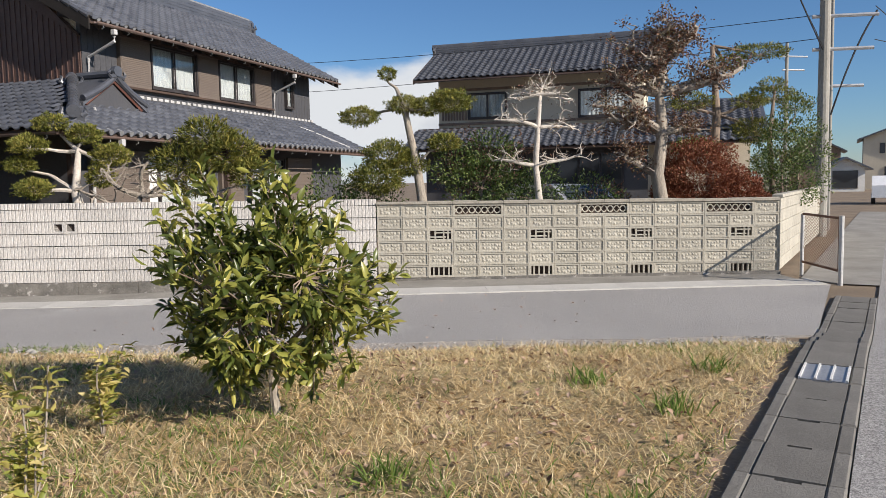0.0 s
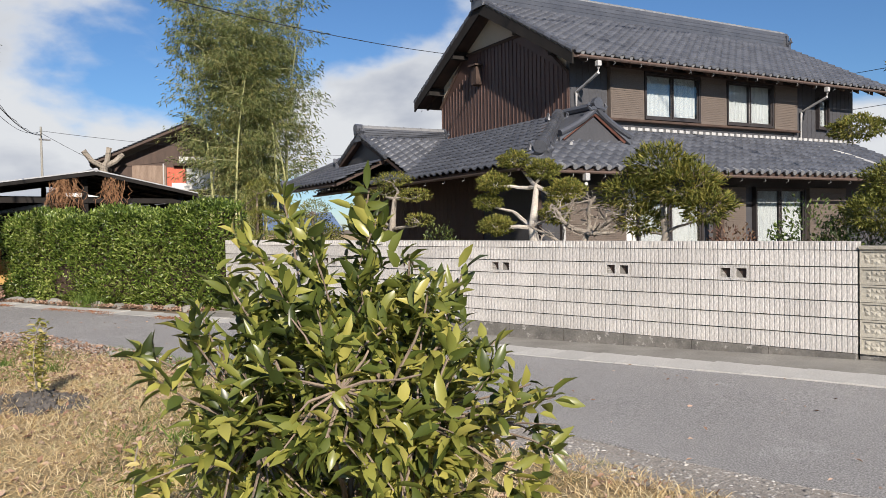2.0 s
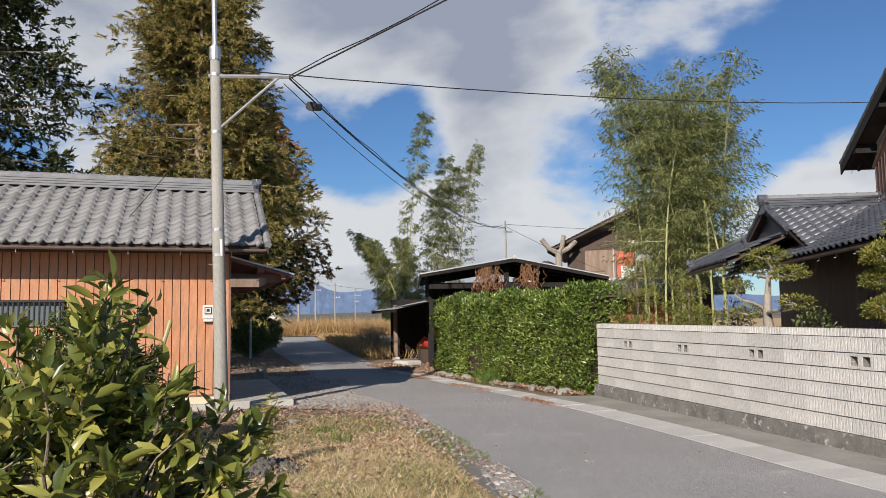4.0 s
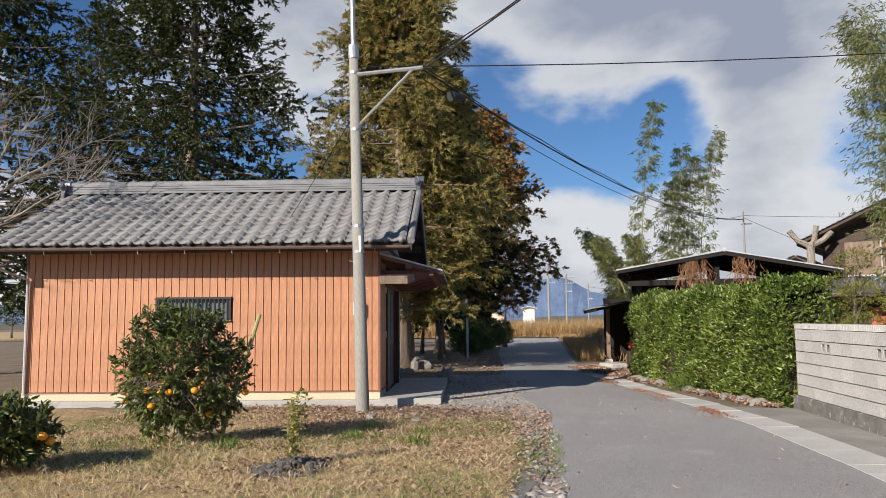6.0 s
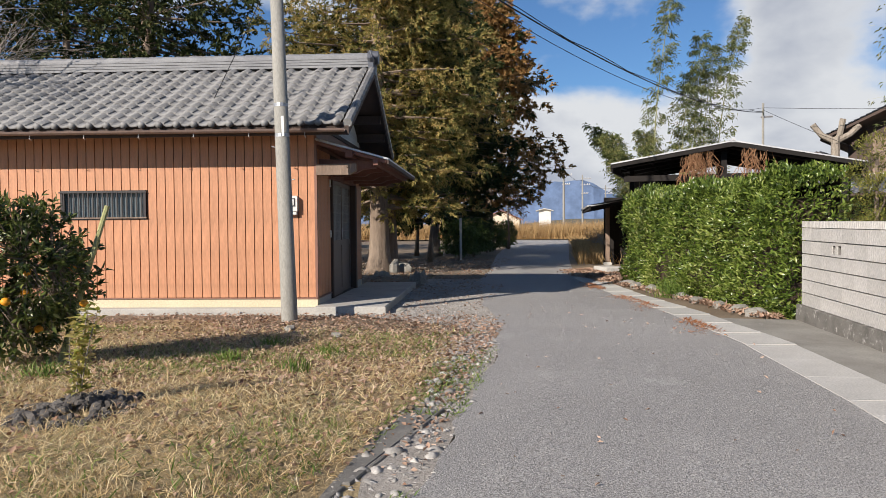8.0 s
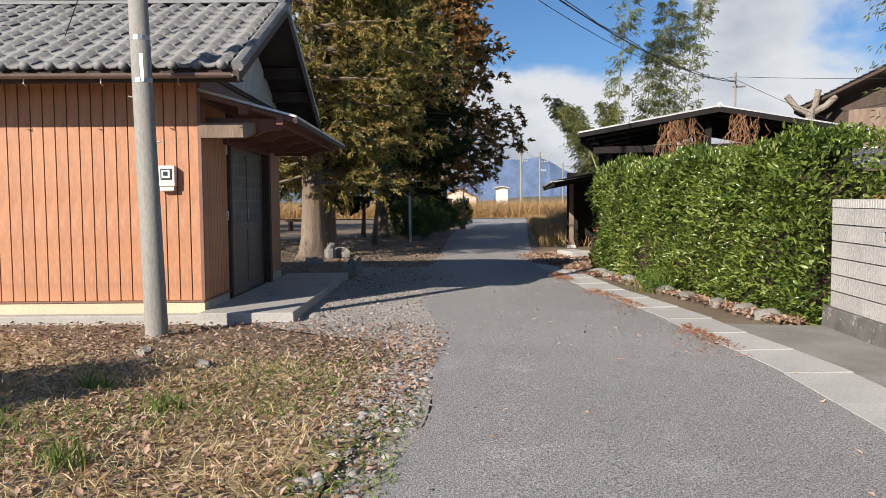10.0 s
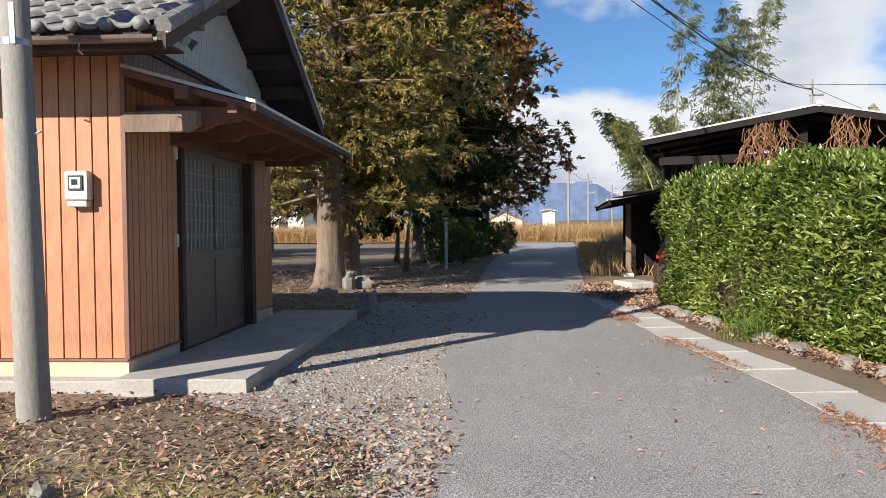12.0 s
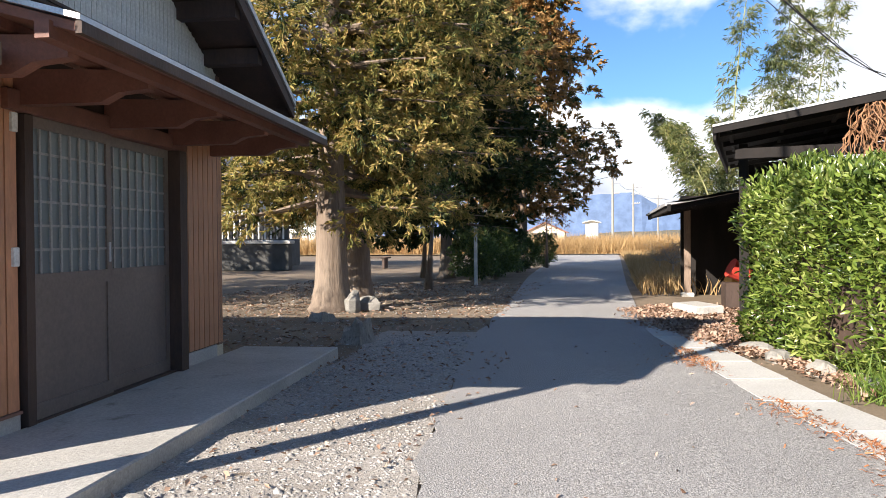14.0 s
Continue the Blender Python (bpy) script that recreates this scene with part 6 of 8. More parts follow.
def conifer(label, base, height, radius, low, mat, seed, trunk_r=0.3, n=2600, lean=(0, 0), per=14, leaf=(0.165, 0.062)):
    """A tall cedar: straight trunk, drooping branches, sprays of short leaves."""
    rnd, rng = random.Random(seed), np.random.default_rng(seed)
    th = thing("cedar_tree", label, "tree", pose(*base), "cedars by the lane")
    g = Geo()
    flare = [(lean[0] * t, lean[1] * t, -0.1 + t * height * 0.97) for t in np.linspace(0, 1, 12)]
    g.tube([flare[0], (0, 0, 0.12), (0, 0, 0.5)] + flare[1:], [trunk_r * 1.75, trunk_r * 1.3, trunk_r * 1.05] + [trunk_r * (1 - 0.9 * t) for t in np.linspace(0.09, 1, 11)], 12)
    part("trunk", g, BARK, th, smooth=True)
    gl, P, D, PI, DI = Geo(), [], [], [], []
    nb = 170
    clumps = []
    for i in range(nb):
        t = (i + rnd.random()) / nb
        z = low + (height - low) * t ** 0.92
        rad = radius * (1 - t) ** 0.72 * (0.66 + 0.44 * min(1, t * 4.5)) * rnd.uniform(0.66, 1.2) + 0.3
        an = rnd.uniform(0, 2 * math.pi)
        ctr = Vector((lean[0] * z / height, lean[1] * z / height, z))
        end = ctr + Vector((math.cos(an) * rad, math.sin(an) * rad, -0.10 * rad + rnd.uniform(-0.3, 0.4)))
        limb(gl, ctr, end, 0.05 * (1 - t) + 0.02, 0.008, rnd, 0.06, 5, 4)
        for q in (0.4, 0.62, 0.82, 1.0):
            c = ctr.lerp(end, q * rnd.uniform(0.93, 1.05)) + Vector((rnd.gauss(0, .14), rnd.gauss(0, .14), rnd.gauss(0, .12))) * (radius / 3.5)
            clumps.append((c, (end - ctr).normalized(), (0.26 + 0.22 * rnd.random()) * (radius / 3.6) * (1.25 - 0.35 * q)))
    each = max(4, int(n / len(clumps)))
    for c, outw, rad in clumps:
        for k in range(each):
            o = Vector((rnd.gauss(0, 1), rnd.gauss(0, 1), rnd.gauss(0.15, 0.8))).normalized()
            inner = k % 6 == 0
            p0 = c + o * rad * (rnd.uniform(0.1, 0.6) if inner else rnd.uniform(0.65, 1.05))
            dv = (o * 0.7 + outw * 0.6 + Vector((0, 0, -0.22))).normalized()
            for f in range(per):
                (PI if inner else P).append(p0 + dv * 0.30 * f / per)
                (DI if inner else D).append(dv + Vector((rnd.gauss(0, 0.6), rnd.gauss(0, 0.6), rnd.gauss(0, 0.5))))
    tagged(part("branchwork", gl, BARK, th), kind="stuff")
    # inner leaves in older dark green, which also paints in the clumps' shade
    for nm, pp, dd, mt in (("crown", P, D, mat), ("inner_shade_foliage", PI, DI, L_CEDAR_G)):
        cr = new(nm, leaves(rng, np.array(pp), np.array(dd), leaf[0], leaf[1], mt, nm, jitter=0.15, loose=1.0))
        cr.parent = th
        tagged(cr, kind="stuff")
    return th


def culm_grove(label, base, culms, seed, leaf=(0.17, 0.026), per=420, spread=1.0):
    """Bamboo: arched culms with whorls of narrow leaves. culms: (dx, dy, height, lean x, lean y)."""
    rnd, rng = random.Random(seed), np.random.default_rng(seed)
    th = thing("bamboo_grove", label, "bamboo", pose(*base))
    P, D = [], []
    for dx, dy, h, lx, ly in culms:
        pts = []
        for t in np.linspace(0, 1, 14):
            pts.append((dx + lx * t ** 2.6, dy + ly * t ** 2.6, h * (t - 0.05 * t ** 5)))
        g = Geo().tube(pts, [0.05 * (1 - 0.85 * t) + 0.004 for t in np.linspace(0, 1, 14)], 6)
        part("culm", g, CULM, th)
        tw = Geo()
        for k in range(per // 9):
            t = 0.26 + 0.74 * rnd.random() ** 0.85
            i = min(12, int(t * 13))
            a = Vector(pts[i]).lerp(Vector(pts[i + 1]), t * 13 - i)
            an = rnd.uniform(0, 2 * math.pi)
            ln = spread * (0.35 + 1.1 * math.sin(math.pi * min(1, t * 0.93)) * rnd.uniform(0.5, 1))
            e = a + Vector((math.cos(an) * ln, math.sin(an) * ln, ln * rnd.uniform(-0.25, 0.5)))
            tw.tube([a, a.lerp(e, 0.5) + Vector((0, 0, 0.08 * ln)), e], [0.008, 0.005, 0.002], 3, False)
            for _ in range(24):
                q = 0.2 + 0.75 * rnd.random()
                P.append(a.lerp(e, q) + Vector((rnd.gauss(0, .09), rnd.gauss(0, .09), rnd.gauss(0, .08))))
                D.append(((e - a).normalized() * 0.6 + Vector((rnd.gauss(0, .4), rnd.gauss(0, .4), -0.55))))
        tagged(part("branchwork", tw, CULM, th), kind="stuff")
    cr = new("foliage", leaves(rng, np.array(P), np.array(D), leaf[0], leaf[1], L_BAMBOO, "foliage", jitter=0.3))
    cr.parent = th
    tagged(cr, kind="stuff")
    return th


def citrus(label, base, height, width, seed, n_twigs, leaf, mat, fruit=0, shape=None, name="citrus_tree", low=0.18, shoots=()):
    """A small evergreen fruit tree: short stem, forking limbs, leaves in tufts at the twig ends."""
    rnd, rng = random.Random(seed), np.random.default_rng(seed)
    th = thing(name, label, "tree", pose(*base))
    g = Geo()
    st = Vector((rnd.uniform(-.05, .05), rnd.uniform(-.05, .05), height * 0.26))
    g.tube([(0, 0, -0.05), (0.01, 0, 0.05), st * 0.6, st], [0.04, 0.032, 0.026, 0.022], 8)
    part("stem", g, BARK_GREY, th)
    gl, P, D, F = Geo(), [], [], []
    for sx, sy, sz in shoots:  # long leafy shoots beyond the round of the crown
        a, e = Vector((sx * 0.45, sy * 0.45, sz * 0.62)), Vector((sx, sy, sz))
        limb(gl, a, e, 0.008, 0.003, rnd, 0.1)
        for _ in range(46):
            q = rnd.uniform(0.3, 1.03)
            P.append(a.lerp(e, q) + Vector((rnd.gauss(0, .02), rnd.gauss(0, .02), rnd.gauss(0, .02))))
            D.append((e - a).normalized() * 0.6 + Vector((rnd.gauss(0, .7), rnd.gauss(0, .7), rnd.gauss(0.1, .5))))
    mains = []
    for k in range(7):
        an = 2 * math.pi * k / 7 + rnd.uniform(-.3, .3)
        e = Vector((math.cos(an) * width * 0.27, math.sin(an) * width * 0.27, height * rnd.uniform(0.45, 0.72)))
        limb(gl, st, e, 0.013, 0.006, rnd, 0.12)
        mains.append(e)
    mains.append(Vector((0, 0, height * 0.75)))
    for k in range(n_twigs):
        an, ph = rnd.uniform(0, 2 * math.pi), rnd.uniform(-0.85, 1.0)
        k2 = rnd.uniform(0.55, 1.08)
        sx = shape(an, ph) if shape else 1.0
        c = Vector((math.cos(an) * math.cos(ph * 1.3) * width / 2 * k2 * sx, math.sin(an) * math.cos(ph * 1.3) * width / 2 * k2 * sx,
                    height * (low + (1 - low) * 0.5) + math.sin(ph * 1.3) * height * (1 - low) * 0.5 * k2 * (1.05 if ph > 0.5 else 1)))
        src = min(mains, key=lambda q: (q - c).length)
        limb(gl, src, c, 0.006, 0.003, rnd, 0.12, 4, 4)
        dv = (c - src).normalized() + Vector((0, 0, 0.35))
        m = rnd.randint(9, 15)
        for s in range(m):
            P.append(c - dv.normalized() * (0.14 * s / m) + Vector((rnd.gauss(0, .012), rnd.gauss(0, .012), rnd.gauss(0, .012))))
            D.append(dv.normalized() * 0.55 + Vector((rnd.gauss(0, .65), rnd.gauss(0, .65), rnd.gauss(0.1, .5))))
        if len(F) < fruit and ph < 0.25 and rnd.random() < 0.22:
            F.append(c * 1.07 + Vector((0, 0, -0.03)))
    tagged(part("branchwork", gl, BARK, th), kind="stuff")
    cr = new("leaves", leaves(rng, np.array(P), np.array(D), leaf[0], leaf[1], mat, "leaves", near=True, jitter=0.15, loose=0.75))
    cr.parent = th
    tagged(cr, kind="stuff")
    fm = Geo().ball((0, 0, 0), 0.042, 0.042, 0.037, 12, 8).mesh("fruit", ORANGE, True)
    for f in F:
        part("fruit", fm, None, th, m=pose(f.x, f.y, f.z))
    return th


def low_plant(name, label, base, n, length, width, mat, seed, spread=0.15, up=1.0, category="plant"):
    rng = np.random.default_rng(seed)
    p = rng.normal(0, spread * 0.35, (n, 3)) * np.array([1, 1, 0])
    d = np.concatenate([rng.normal(0, 0.55, (n, 2)), np.full((n, 1), up)], 1)
    ob = new(name, leaves(rng, p, d, length, width, mat, name, strip=True, jitter=0.2))
    ob.matrix_world = pose(*base)
    return tagged(ob, label, category)


def G(x, y, dz=0.0):
    return (x, y, gz(x, y) + dz)


# the lot
citrus("young citrus tree with glossy yellow-green leaves on the grass", G(-1.08, 4.70), 1.25, 1.3, 11, 330, (0.104, 0.038), L_CITRUS,
       low=0.10,
       shape=lambda a, p: (1.0 + 0.2 * math.sin(3 * a + 4 * p) + 0.12 * math.sin(7 * a)) * (0.72 + 0.28 * smooth01((p + 0.9) / 0.7)) * (1 + 0.14 * math.cos(a) * (1 if p < 0.3 else -1)), shoots=((-.55, -.06, 1.42), (-.42, .05, 1.55), (-.3, .1, 1.36), (-.62, -.1, 1.25), (.14, .05, 1.46), (.26, .1, 1.33), (.44, .0, 1.22), (-.72, .0, 1.0), (.62, .1, .78), (.68, .0, .62), (-.1, .2, 1.5), (.05, -.2, 1.4), (-.25, -.35, 1.25), (.05, .1, 1.58), (.25, .62, .95), (.05, .7, .8), (.4, .5, .7), (-.2, .65, 1.0), (.3, .35, 1.25), (.5, -.3, .9)))
citrus("mandarin tree heavy with orange fruit near the shed", G(-7.65, 3.35), 1.62, 1.58, 12, 800, (0.085, 0.032), L_MIKAN, fruit=22, low=0.02)
citrus("low mandarin bush with a few orange fruit on the lot", G(-5.25, 2.75), 0.72, 1.05, 13, 380, (0.08, 0.03), L_MIKAN, fruit=6, low=0.04)
stake = thing("bamboo_stake", "pale bamboo stake leaning out of the mandarin tree", "stake", pose(*G(-7.75, 3.75)))
part("stake", Geo().tube([(0, 0, -0.05), (-0.2, 0.42, 1.52)], [0.03, 0.025], 8), CULM, stake)
for k, (x, y, h, sd2) in enumerate(((-5.72, 5.33, 0.86, 21), (-1.75, 3.05, 0.75, 22), (-2.0, 4.35, 0.55, 23))):
    rnd, rng = random.Random(sd2), np.random.default_rng(sd2)
    sp = thing("sapling", "thin sapling with pale yellow-green leaves", "sapling", pose(*G(x, y)))
    g, P, D = Geo(), [], []
    for s in range(4):
        e = Vector((rnd.uniform(-.12, .12), rnd.uniform(-.12, .12), h * rnd.uniform(0.55, 1.0)))
        pts = limb(g, (0, 0, -0.03), e, 0.007, 0.003, rnd, 0.06)
        for _ in range(66):
            q = rnd.uniform(0.2, 1)
            P.append(Vector((0, 0, 0)).lerp(e, q) + Vector((rnd.gauss(0, .015), rnd.gauss(0, .015), 0)))
            D.append(Vector((rnd.gauss(0, 1), rnd.gauss(0, 1), rnd.uniform(0, 0.9))))
    part("stem", g, BARK_GREY, sp)
    lf = new("leaves", leaves(rng, np.array(P), np.array(D), 0.075, 0.028, L_YOUNG, "leaves", near=True, jitter=0.2))
    lf.parent = sp
mound = thing("soil_mound", "small heap of dark loosened soil at the sapling's foot", "soil", pose(*G(-5.72, 5.33)))
md, rnd = Geo(), random.Random(4)
for _ in range(170):
    a, q = rnd.uniform(0, 6.28), rnd.random() ** 0.7
    md.ball((math.cos(a) * q * 0.55, math.sin(a) * q * 0.36, 0.07 * (1 - q) + 0.0), *(rnd.uniform(0.02, 0.05) for _ in range(3)), 6, 4, 0.25, rnd)
tagged(part("loose_soil", md, surface("dark_soil", (0.07, 0.065, 0.06), (0.12, 0.11, 0.10), 0.95, 8, 50, 0.4, 0.8), mound), kind="stuff")

# hedge of glossy leaves
HA, HB = Vector((-13.75, 12.05, 0)), Vector((-20.5, 10.1, 0))
hedge = thing("hedge", "dense clipped hedge of glossy green leaves along the lane", "hedge")
rng = np.random.default_rng(31)
hd = (HB - HA).normalized()
hn = Vector((-hd.y, hd.x, 0))
if hn.y > 0:
    hn = -hn
n = 29000
u, zq = rng.random(n), rng.random(n)
top_z = 1.90 + 0.12 * np.sin(u * 17) + 0.10 * (1 - u) + 0.05 * np.sin(u * 41)
face = rng.random(n)
hl = (HB - HA).length
P, D = np.zeros((n, 3)), np.zeros((n, 3))
for i in range(n):
    f = face[i]
    if f < 0.66:      # lane side
        s, w, z = u[i] * hl, 0.07 * math.sin(u[i] * 26 + zq[i] * 9) + 0.06 * math.sin(zq[i] * 11) - rng.random() * 0.25, -0.05 + zq[i] * (top_z[i] + 0.05)
        d = hn
        w -= 0.14 * (1 - smooth01(z / 0.35)) + 0.12 * smooth01((z - top_z[i] + 0.25) / 0.25)
        if 4.6 < s < 5.2 and 0.2 < z < 0.75 and rng.random() < 0.85:
            w -= 0.5
    elif f < 0.90:    # top
        s, w, z = u[i] * hl, -zq[i] * 1.1, top_z[i] - rng.random() * 0.18 + 0.05 * math.sin(zq[i] * 9 + u[i] * 23)
        d = Vector((0, 0, 1))
    else:             # ends
        e = i % 2
        s, w, z = (hl + 0.08 if e else -0.05) - rng.random() * 0.15 * (1 if e else -1), -zq[i] * 1.1, -0.05 + rng.random() * top_z[i]
        d = hd if e else -hd
    p = HA + hd * s + hn * w
    P[i] = (p.x, p.y, z + (gz(p.x, p.y) + 0.02) * (1 - smooth01(z / 1.2)))
    D[i] = (d.x * 0.7, d.y * 0.7, d.z * 0.6 + 0.45)
hf = new("foliage", leaves(rng, P, D, 0.108, 0.038, L_HEDGE, "foliage", near=True, jitter=0.5, loose=0.8))
hf.parent = hedge
tagged(hf, kind="stuff")
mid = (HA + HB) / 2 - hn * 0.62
# added dark box inside the leaves, standing in for twigs and inner shade
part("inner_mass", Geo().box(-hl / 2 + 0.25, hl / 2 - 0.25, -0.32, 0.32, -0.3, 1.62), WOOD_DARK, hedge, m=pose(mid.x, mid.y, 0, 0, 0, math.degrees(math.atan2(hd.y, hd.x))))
rnd = random.Random(6)
for k in range(9):
    p = HA + hd * (0.5 + 0.75 * k + rnd.uniform(-.2, .2)) + hn * rnd.uniform(0.05, 0.15)
    rk = thing("edging_stone", "rough grey stone at the foot of the hedge", "stone", pose(*G(p.x, p.y, 0.03), 0, 0, rnd.uniform(0, 180)), "hedge edging stones")
    part("stone", Geo().ball((0, 0, 0), rnd.uniform(.16, .3), rnd.uniform(.1, .18), rnd.uniform(.07, .13), 9, 6, 0.14, rnd), CONC_DARK, rk)
low_plant("grass_tuft", "arching green grass tuft under the hedge", G(-17.3, 10.85), 260, 0.42, 0.012, L_GREEN_GRASS, 41, 0.5, 0.9)

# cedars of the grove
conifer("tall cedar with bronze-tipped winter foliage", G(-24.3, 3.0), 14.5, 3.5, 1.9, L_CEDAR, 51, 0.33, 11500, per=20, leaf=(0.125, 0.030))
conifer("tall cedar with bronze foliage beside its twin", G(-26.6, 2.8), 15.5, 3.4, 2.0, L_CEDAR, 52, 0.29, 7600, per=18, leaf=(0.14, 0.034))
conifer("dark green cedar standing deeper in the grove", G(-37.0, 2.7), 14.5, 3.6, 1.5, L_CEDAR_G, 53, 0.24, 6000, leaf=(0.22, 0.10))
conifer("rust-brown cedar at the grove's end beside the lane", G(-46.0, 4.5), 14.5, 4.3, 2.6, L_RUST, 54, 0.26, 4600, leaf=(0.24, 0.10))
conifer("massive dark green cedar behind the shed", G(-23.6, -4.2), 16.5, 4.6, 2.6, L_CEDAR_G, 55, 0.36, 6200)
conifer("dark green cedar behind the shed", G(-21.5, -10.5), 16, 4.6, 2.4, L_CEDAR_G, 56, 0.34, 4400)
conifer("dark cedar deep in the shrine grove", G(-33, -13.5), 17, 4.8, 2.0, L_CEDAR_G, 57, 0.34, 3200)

# bare tree by the shed
rnd = random.Random(61)
bare = thing("bare_tree", "leafless tree with pale spreading branches", "tree", pose(*G(-13.2, -5.2)))
g = Geo()
trunk_top = Vector((0.2, 0.3, 3.0))
limb(g, (0, 0, -0.1), trunk_top, 0.16, 0.11, rnd, 0.05, 6, 8)
part("trunk", g, BARK_GREY, bare)
g = Geo()


def fork(a, d, ln, r, depth):
    e = a + d * ln
    limb(g, a, e, r, r * 0.6, rnd, 0.08, 5, 5 if depth < 2 else 3)
    if depth >= 4:
        return
    for _ in range(4 if depth < 3 else 3):
        nd = (d + Vector((rnd.gauss(0, .5), rnd.gauss(0, .5), rnd.gauss(0.02, .34)))).normalized()
        fork(a.lerp(e, rnd.uniform(0.4, 1.0)), nd, ln * rnd.uniform(0.5, 0.85), r * 0.52, depth + 1)


for k in range(6):
    an = 0.4 + k * 1.05
    fork(trunk_top, Vector((math.cos(an), math.sin(an), rnd.uniform(0.35, 0.9))).normalized(), 2.2, 0.06, 0)
tagged(part("branchwork", g, BARK_GREY, bare), kind="stuff")

# bamboo
rnd = random.Random(71)
culm_grove("slender bamboo with nodding tips behind the barn", (-45.5, 14.6, -0.2),
           [(rnd.uniform(-1.5, 1.5), rnd.uniform(-2.4, 0.6), 8 + rnd.uniform(-2, 1), rnd.uniform(-1, 1), rnd.uniform(-2.8, -0.4)) for _ in range(4)] +
           [(-0.4, -0.8, 15.6, 0.5, 1.3), (-3.4, 3.2, 14.2, 0.3, 1.7), (-3, 2.3, 12.5, 0.2, 0.9), (-2.2, 1.0, 11, 0.2, 0.6), (-1.0, -1.8, 7.5, 0.3, -2.4), (-2.6, 1.8, 13.0, 0.4, 0.4)], 72, (0.26, 0.032), 1000, 0.75)
culm_grove("tall dense bamboo clump behind the farmhouse", (-27.0, 22.3, -0.2),
           [(rnd.uniform(-1.9, 1.9), rnd.uniform(-1.9, 1.9), rnd.uniform(9.5, 14.5), rnd.uniform(-3.4, 3.4), rnd.uniform(-3.4, 3.4)) for _ in range(22)], 73, (0.22, 0.034), 820, 1.5)

# the garden behind the block walls: clipped trees and shrubs
cloud_tree("cloud_pruned_pine", "cloud-pruned pine with thick pale trunk behind the ribbed wall", G(-6.75, 14.3), [(0, 0, -0.1), (0.05, 0, 0.9), (-0.08, 0, 1.7), (0.02, 0, 2.45)], 0.16,
           [((-0.85, -0.1, 2.55), (.35, .3, .18)), ((-.45, 0, 2.95), (.3, .28, .16)), ((0.55, 0.1, 2.35), (.35, .3, .2)), ((-0.75, -.2, 1.75), (.34, .3, .17)), ((0.4, 0, 1.95), (.25, .25, .2)), ((0.1, 0.1, 2.75), (.3, .3, .17)), ((-1.1, 0, 2.2), (.3, .25, .14))], L_PINE, (0.06, 0.018), 30000, 81, BARK_PALE)
cloud_tree("garden_pine", "knobbly pale-trunked garden pine with thin needle pads", G(-10.1, 14.0), [(0, 0, -0.1), (0.1, 0, 0.9), (-0.05, 0, 1.7), (0.05, 0, 2.35)], 0.15,
           [((-.9, 0, 2.25), (.35, .25, .12)), ((-.6, 0, 1.75), (.4, .3, .12)), ((.6, 0, 2.4), (.4, .3, .13)), ((.75, 0, 1.9), (.3, .3, .12)), ((0, 0, 2.75), (.45, .35, .14)), ((-.3, .1, 2.5), (.3, .3, .12))], L_PINE, (0.055, 0.018), 9000, 82)
cloud_tree("garden_pine", "soft yellow-green garden pine in front of the farmhouse", G(-4.3, 14.2), [(0, 0, -0.1), (-0.1, 0, 0.8), (0.08, 0, 1.5), (0, 0, 2.3)], 0.11,
           [((-.5, 0, 2.2), (.5, .4, .3)), ((.4, 0, 2.3), (.55, .45, .32)), ((0, 0, 2.65), (.5, .4, .28)), ((.75, 0, 1.95), (.4, .35, .25)), ((-.35, 0, 1.75), (.4, .3, .2))], L_PINE, (0.13, 0.014), 8000, 83)
limbed_tree("bare_shrub", "gnarled leafless plum with grey crooked limbs", G(-5.75, 13.9), [(0, 0, -0.1), (-.2, 0, .7), (.1, 0, 1.2), (.3, 0, 1.6)], 0.10,
            [(-.8, 0, 1.7), (.7, 0, 1.6), (-.4, 0, 2.1), (1.0, 0, 1.9), (.45, 0, 2.2)], L_BROWN, (0.03, 0.012), 0, 84, BARK_GREY, 0.36)
cloud_tree("cloud_pruned_pine", "tall cloud-pruned pine leaning over the wall junction", G(-0.25, 14.3), [(0, 0, -0.1), (-.08, 0, 1.0), (-.22, 0, 2.0), (-.42, 0, 3.0), (-.55, 0, 3.35)], 0.125,
           [((-.72, 0, 3.62), (.15, .15, .11)), ((-.42, 0, 3.05), (.3, .25, .15)), ((.0, 0, 3.0), (.28, .25, .16)), ((.42, 0, 3.1), (.42, .3, .2)), ((-1.25, 0, 2.85), (.36, .25, .16)), ((-.75, .1, 2.15), (.45, .35, .25)), ((-.35, .1, 1.95), (.35, .3, .2)), ((.3, 0, 2.35), (.3, .3, .15)), ((-.95, 0, 1.7), (.5, .4, .28))], L_PINE, (0.06, 0.018), 30000, 85)
cloud_tree("camellia", "dark glossy camellia shrub with red flowers", G(0.75, 14.6), [(0, 0, -0.1), (0.05, 0, .8), (0, 0, 1.5)], 0.07,
           [((0, 0, 1.6), (.75, .5, .5)), ((.6, 0, 1.3), (.6, .5, .5)), ((-.5, 0, 1.9), (.5, .45, .45)), ((.2, 0, 2.2), (.55, .4, .35)), ((1.1, .1, 1.5), (.5, .4, .5))], L_SHRUB, (0.07, 0.034), 4200, 86, BARK)
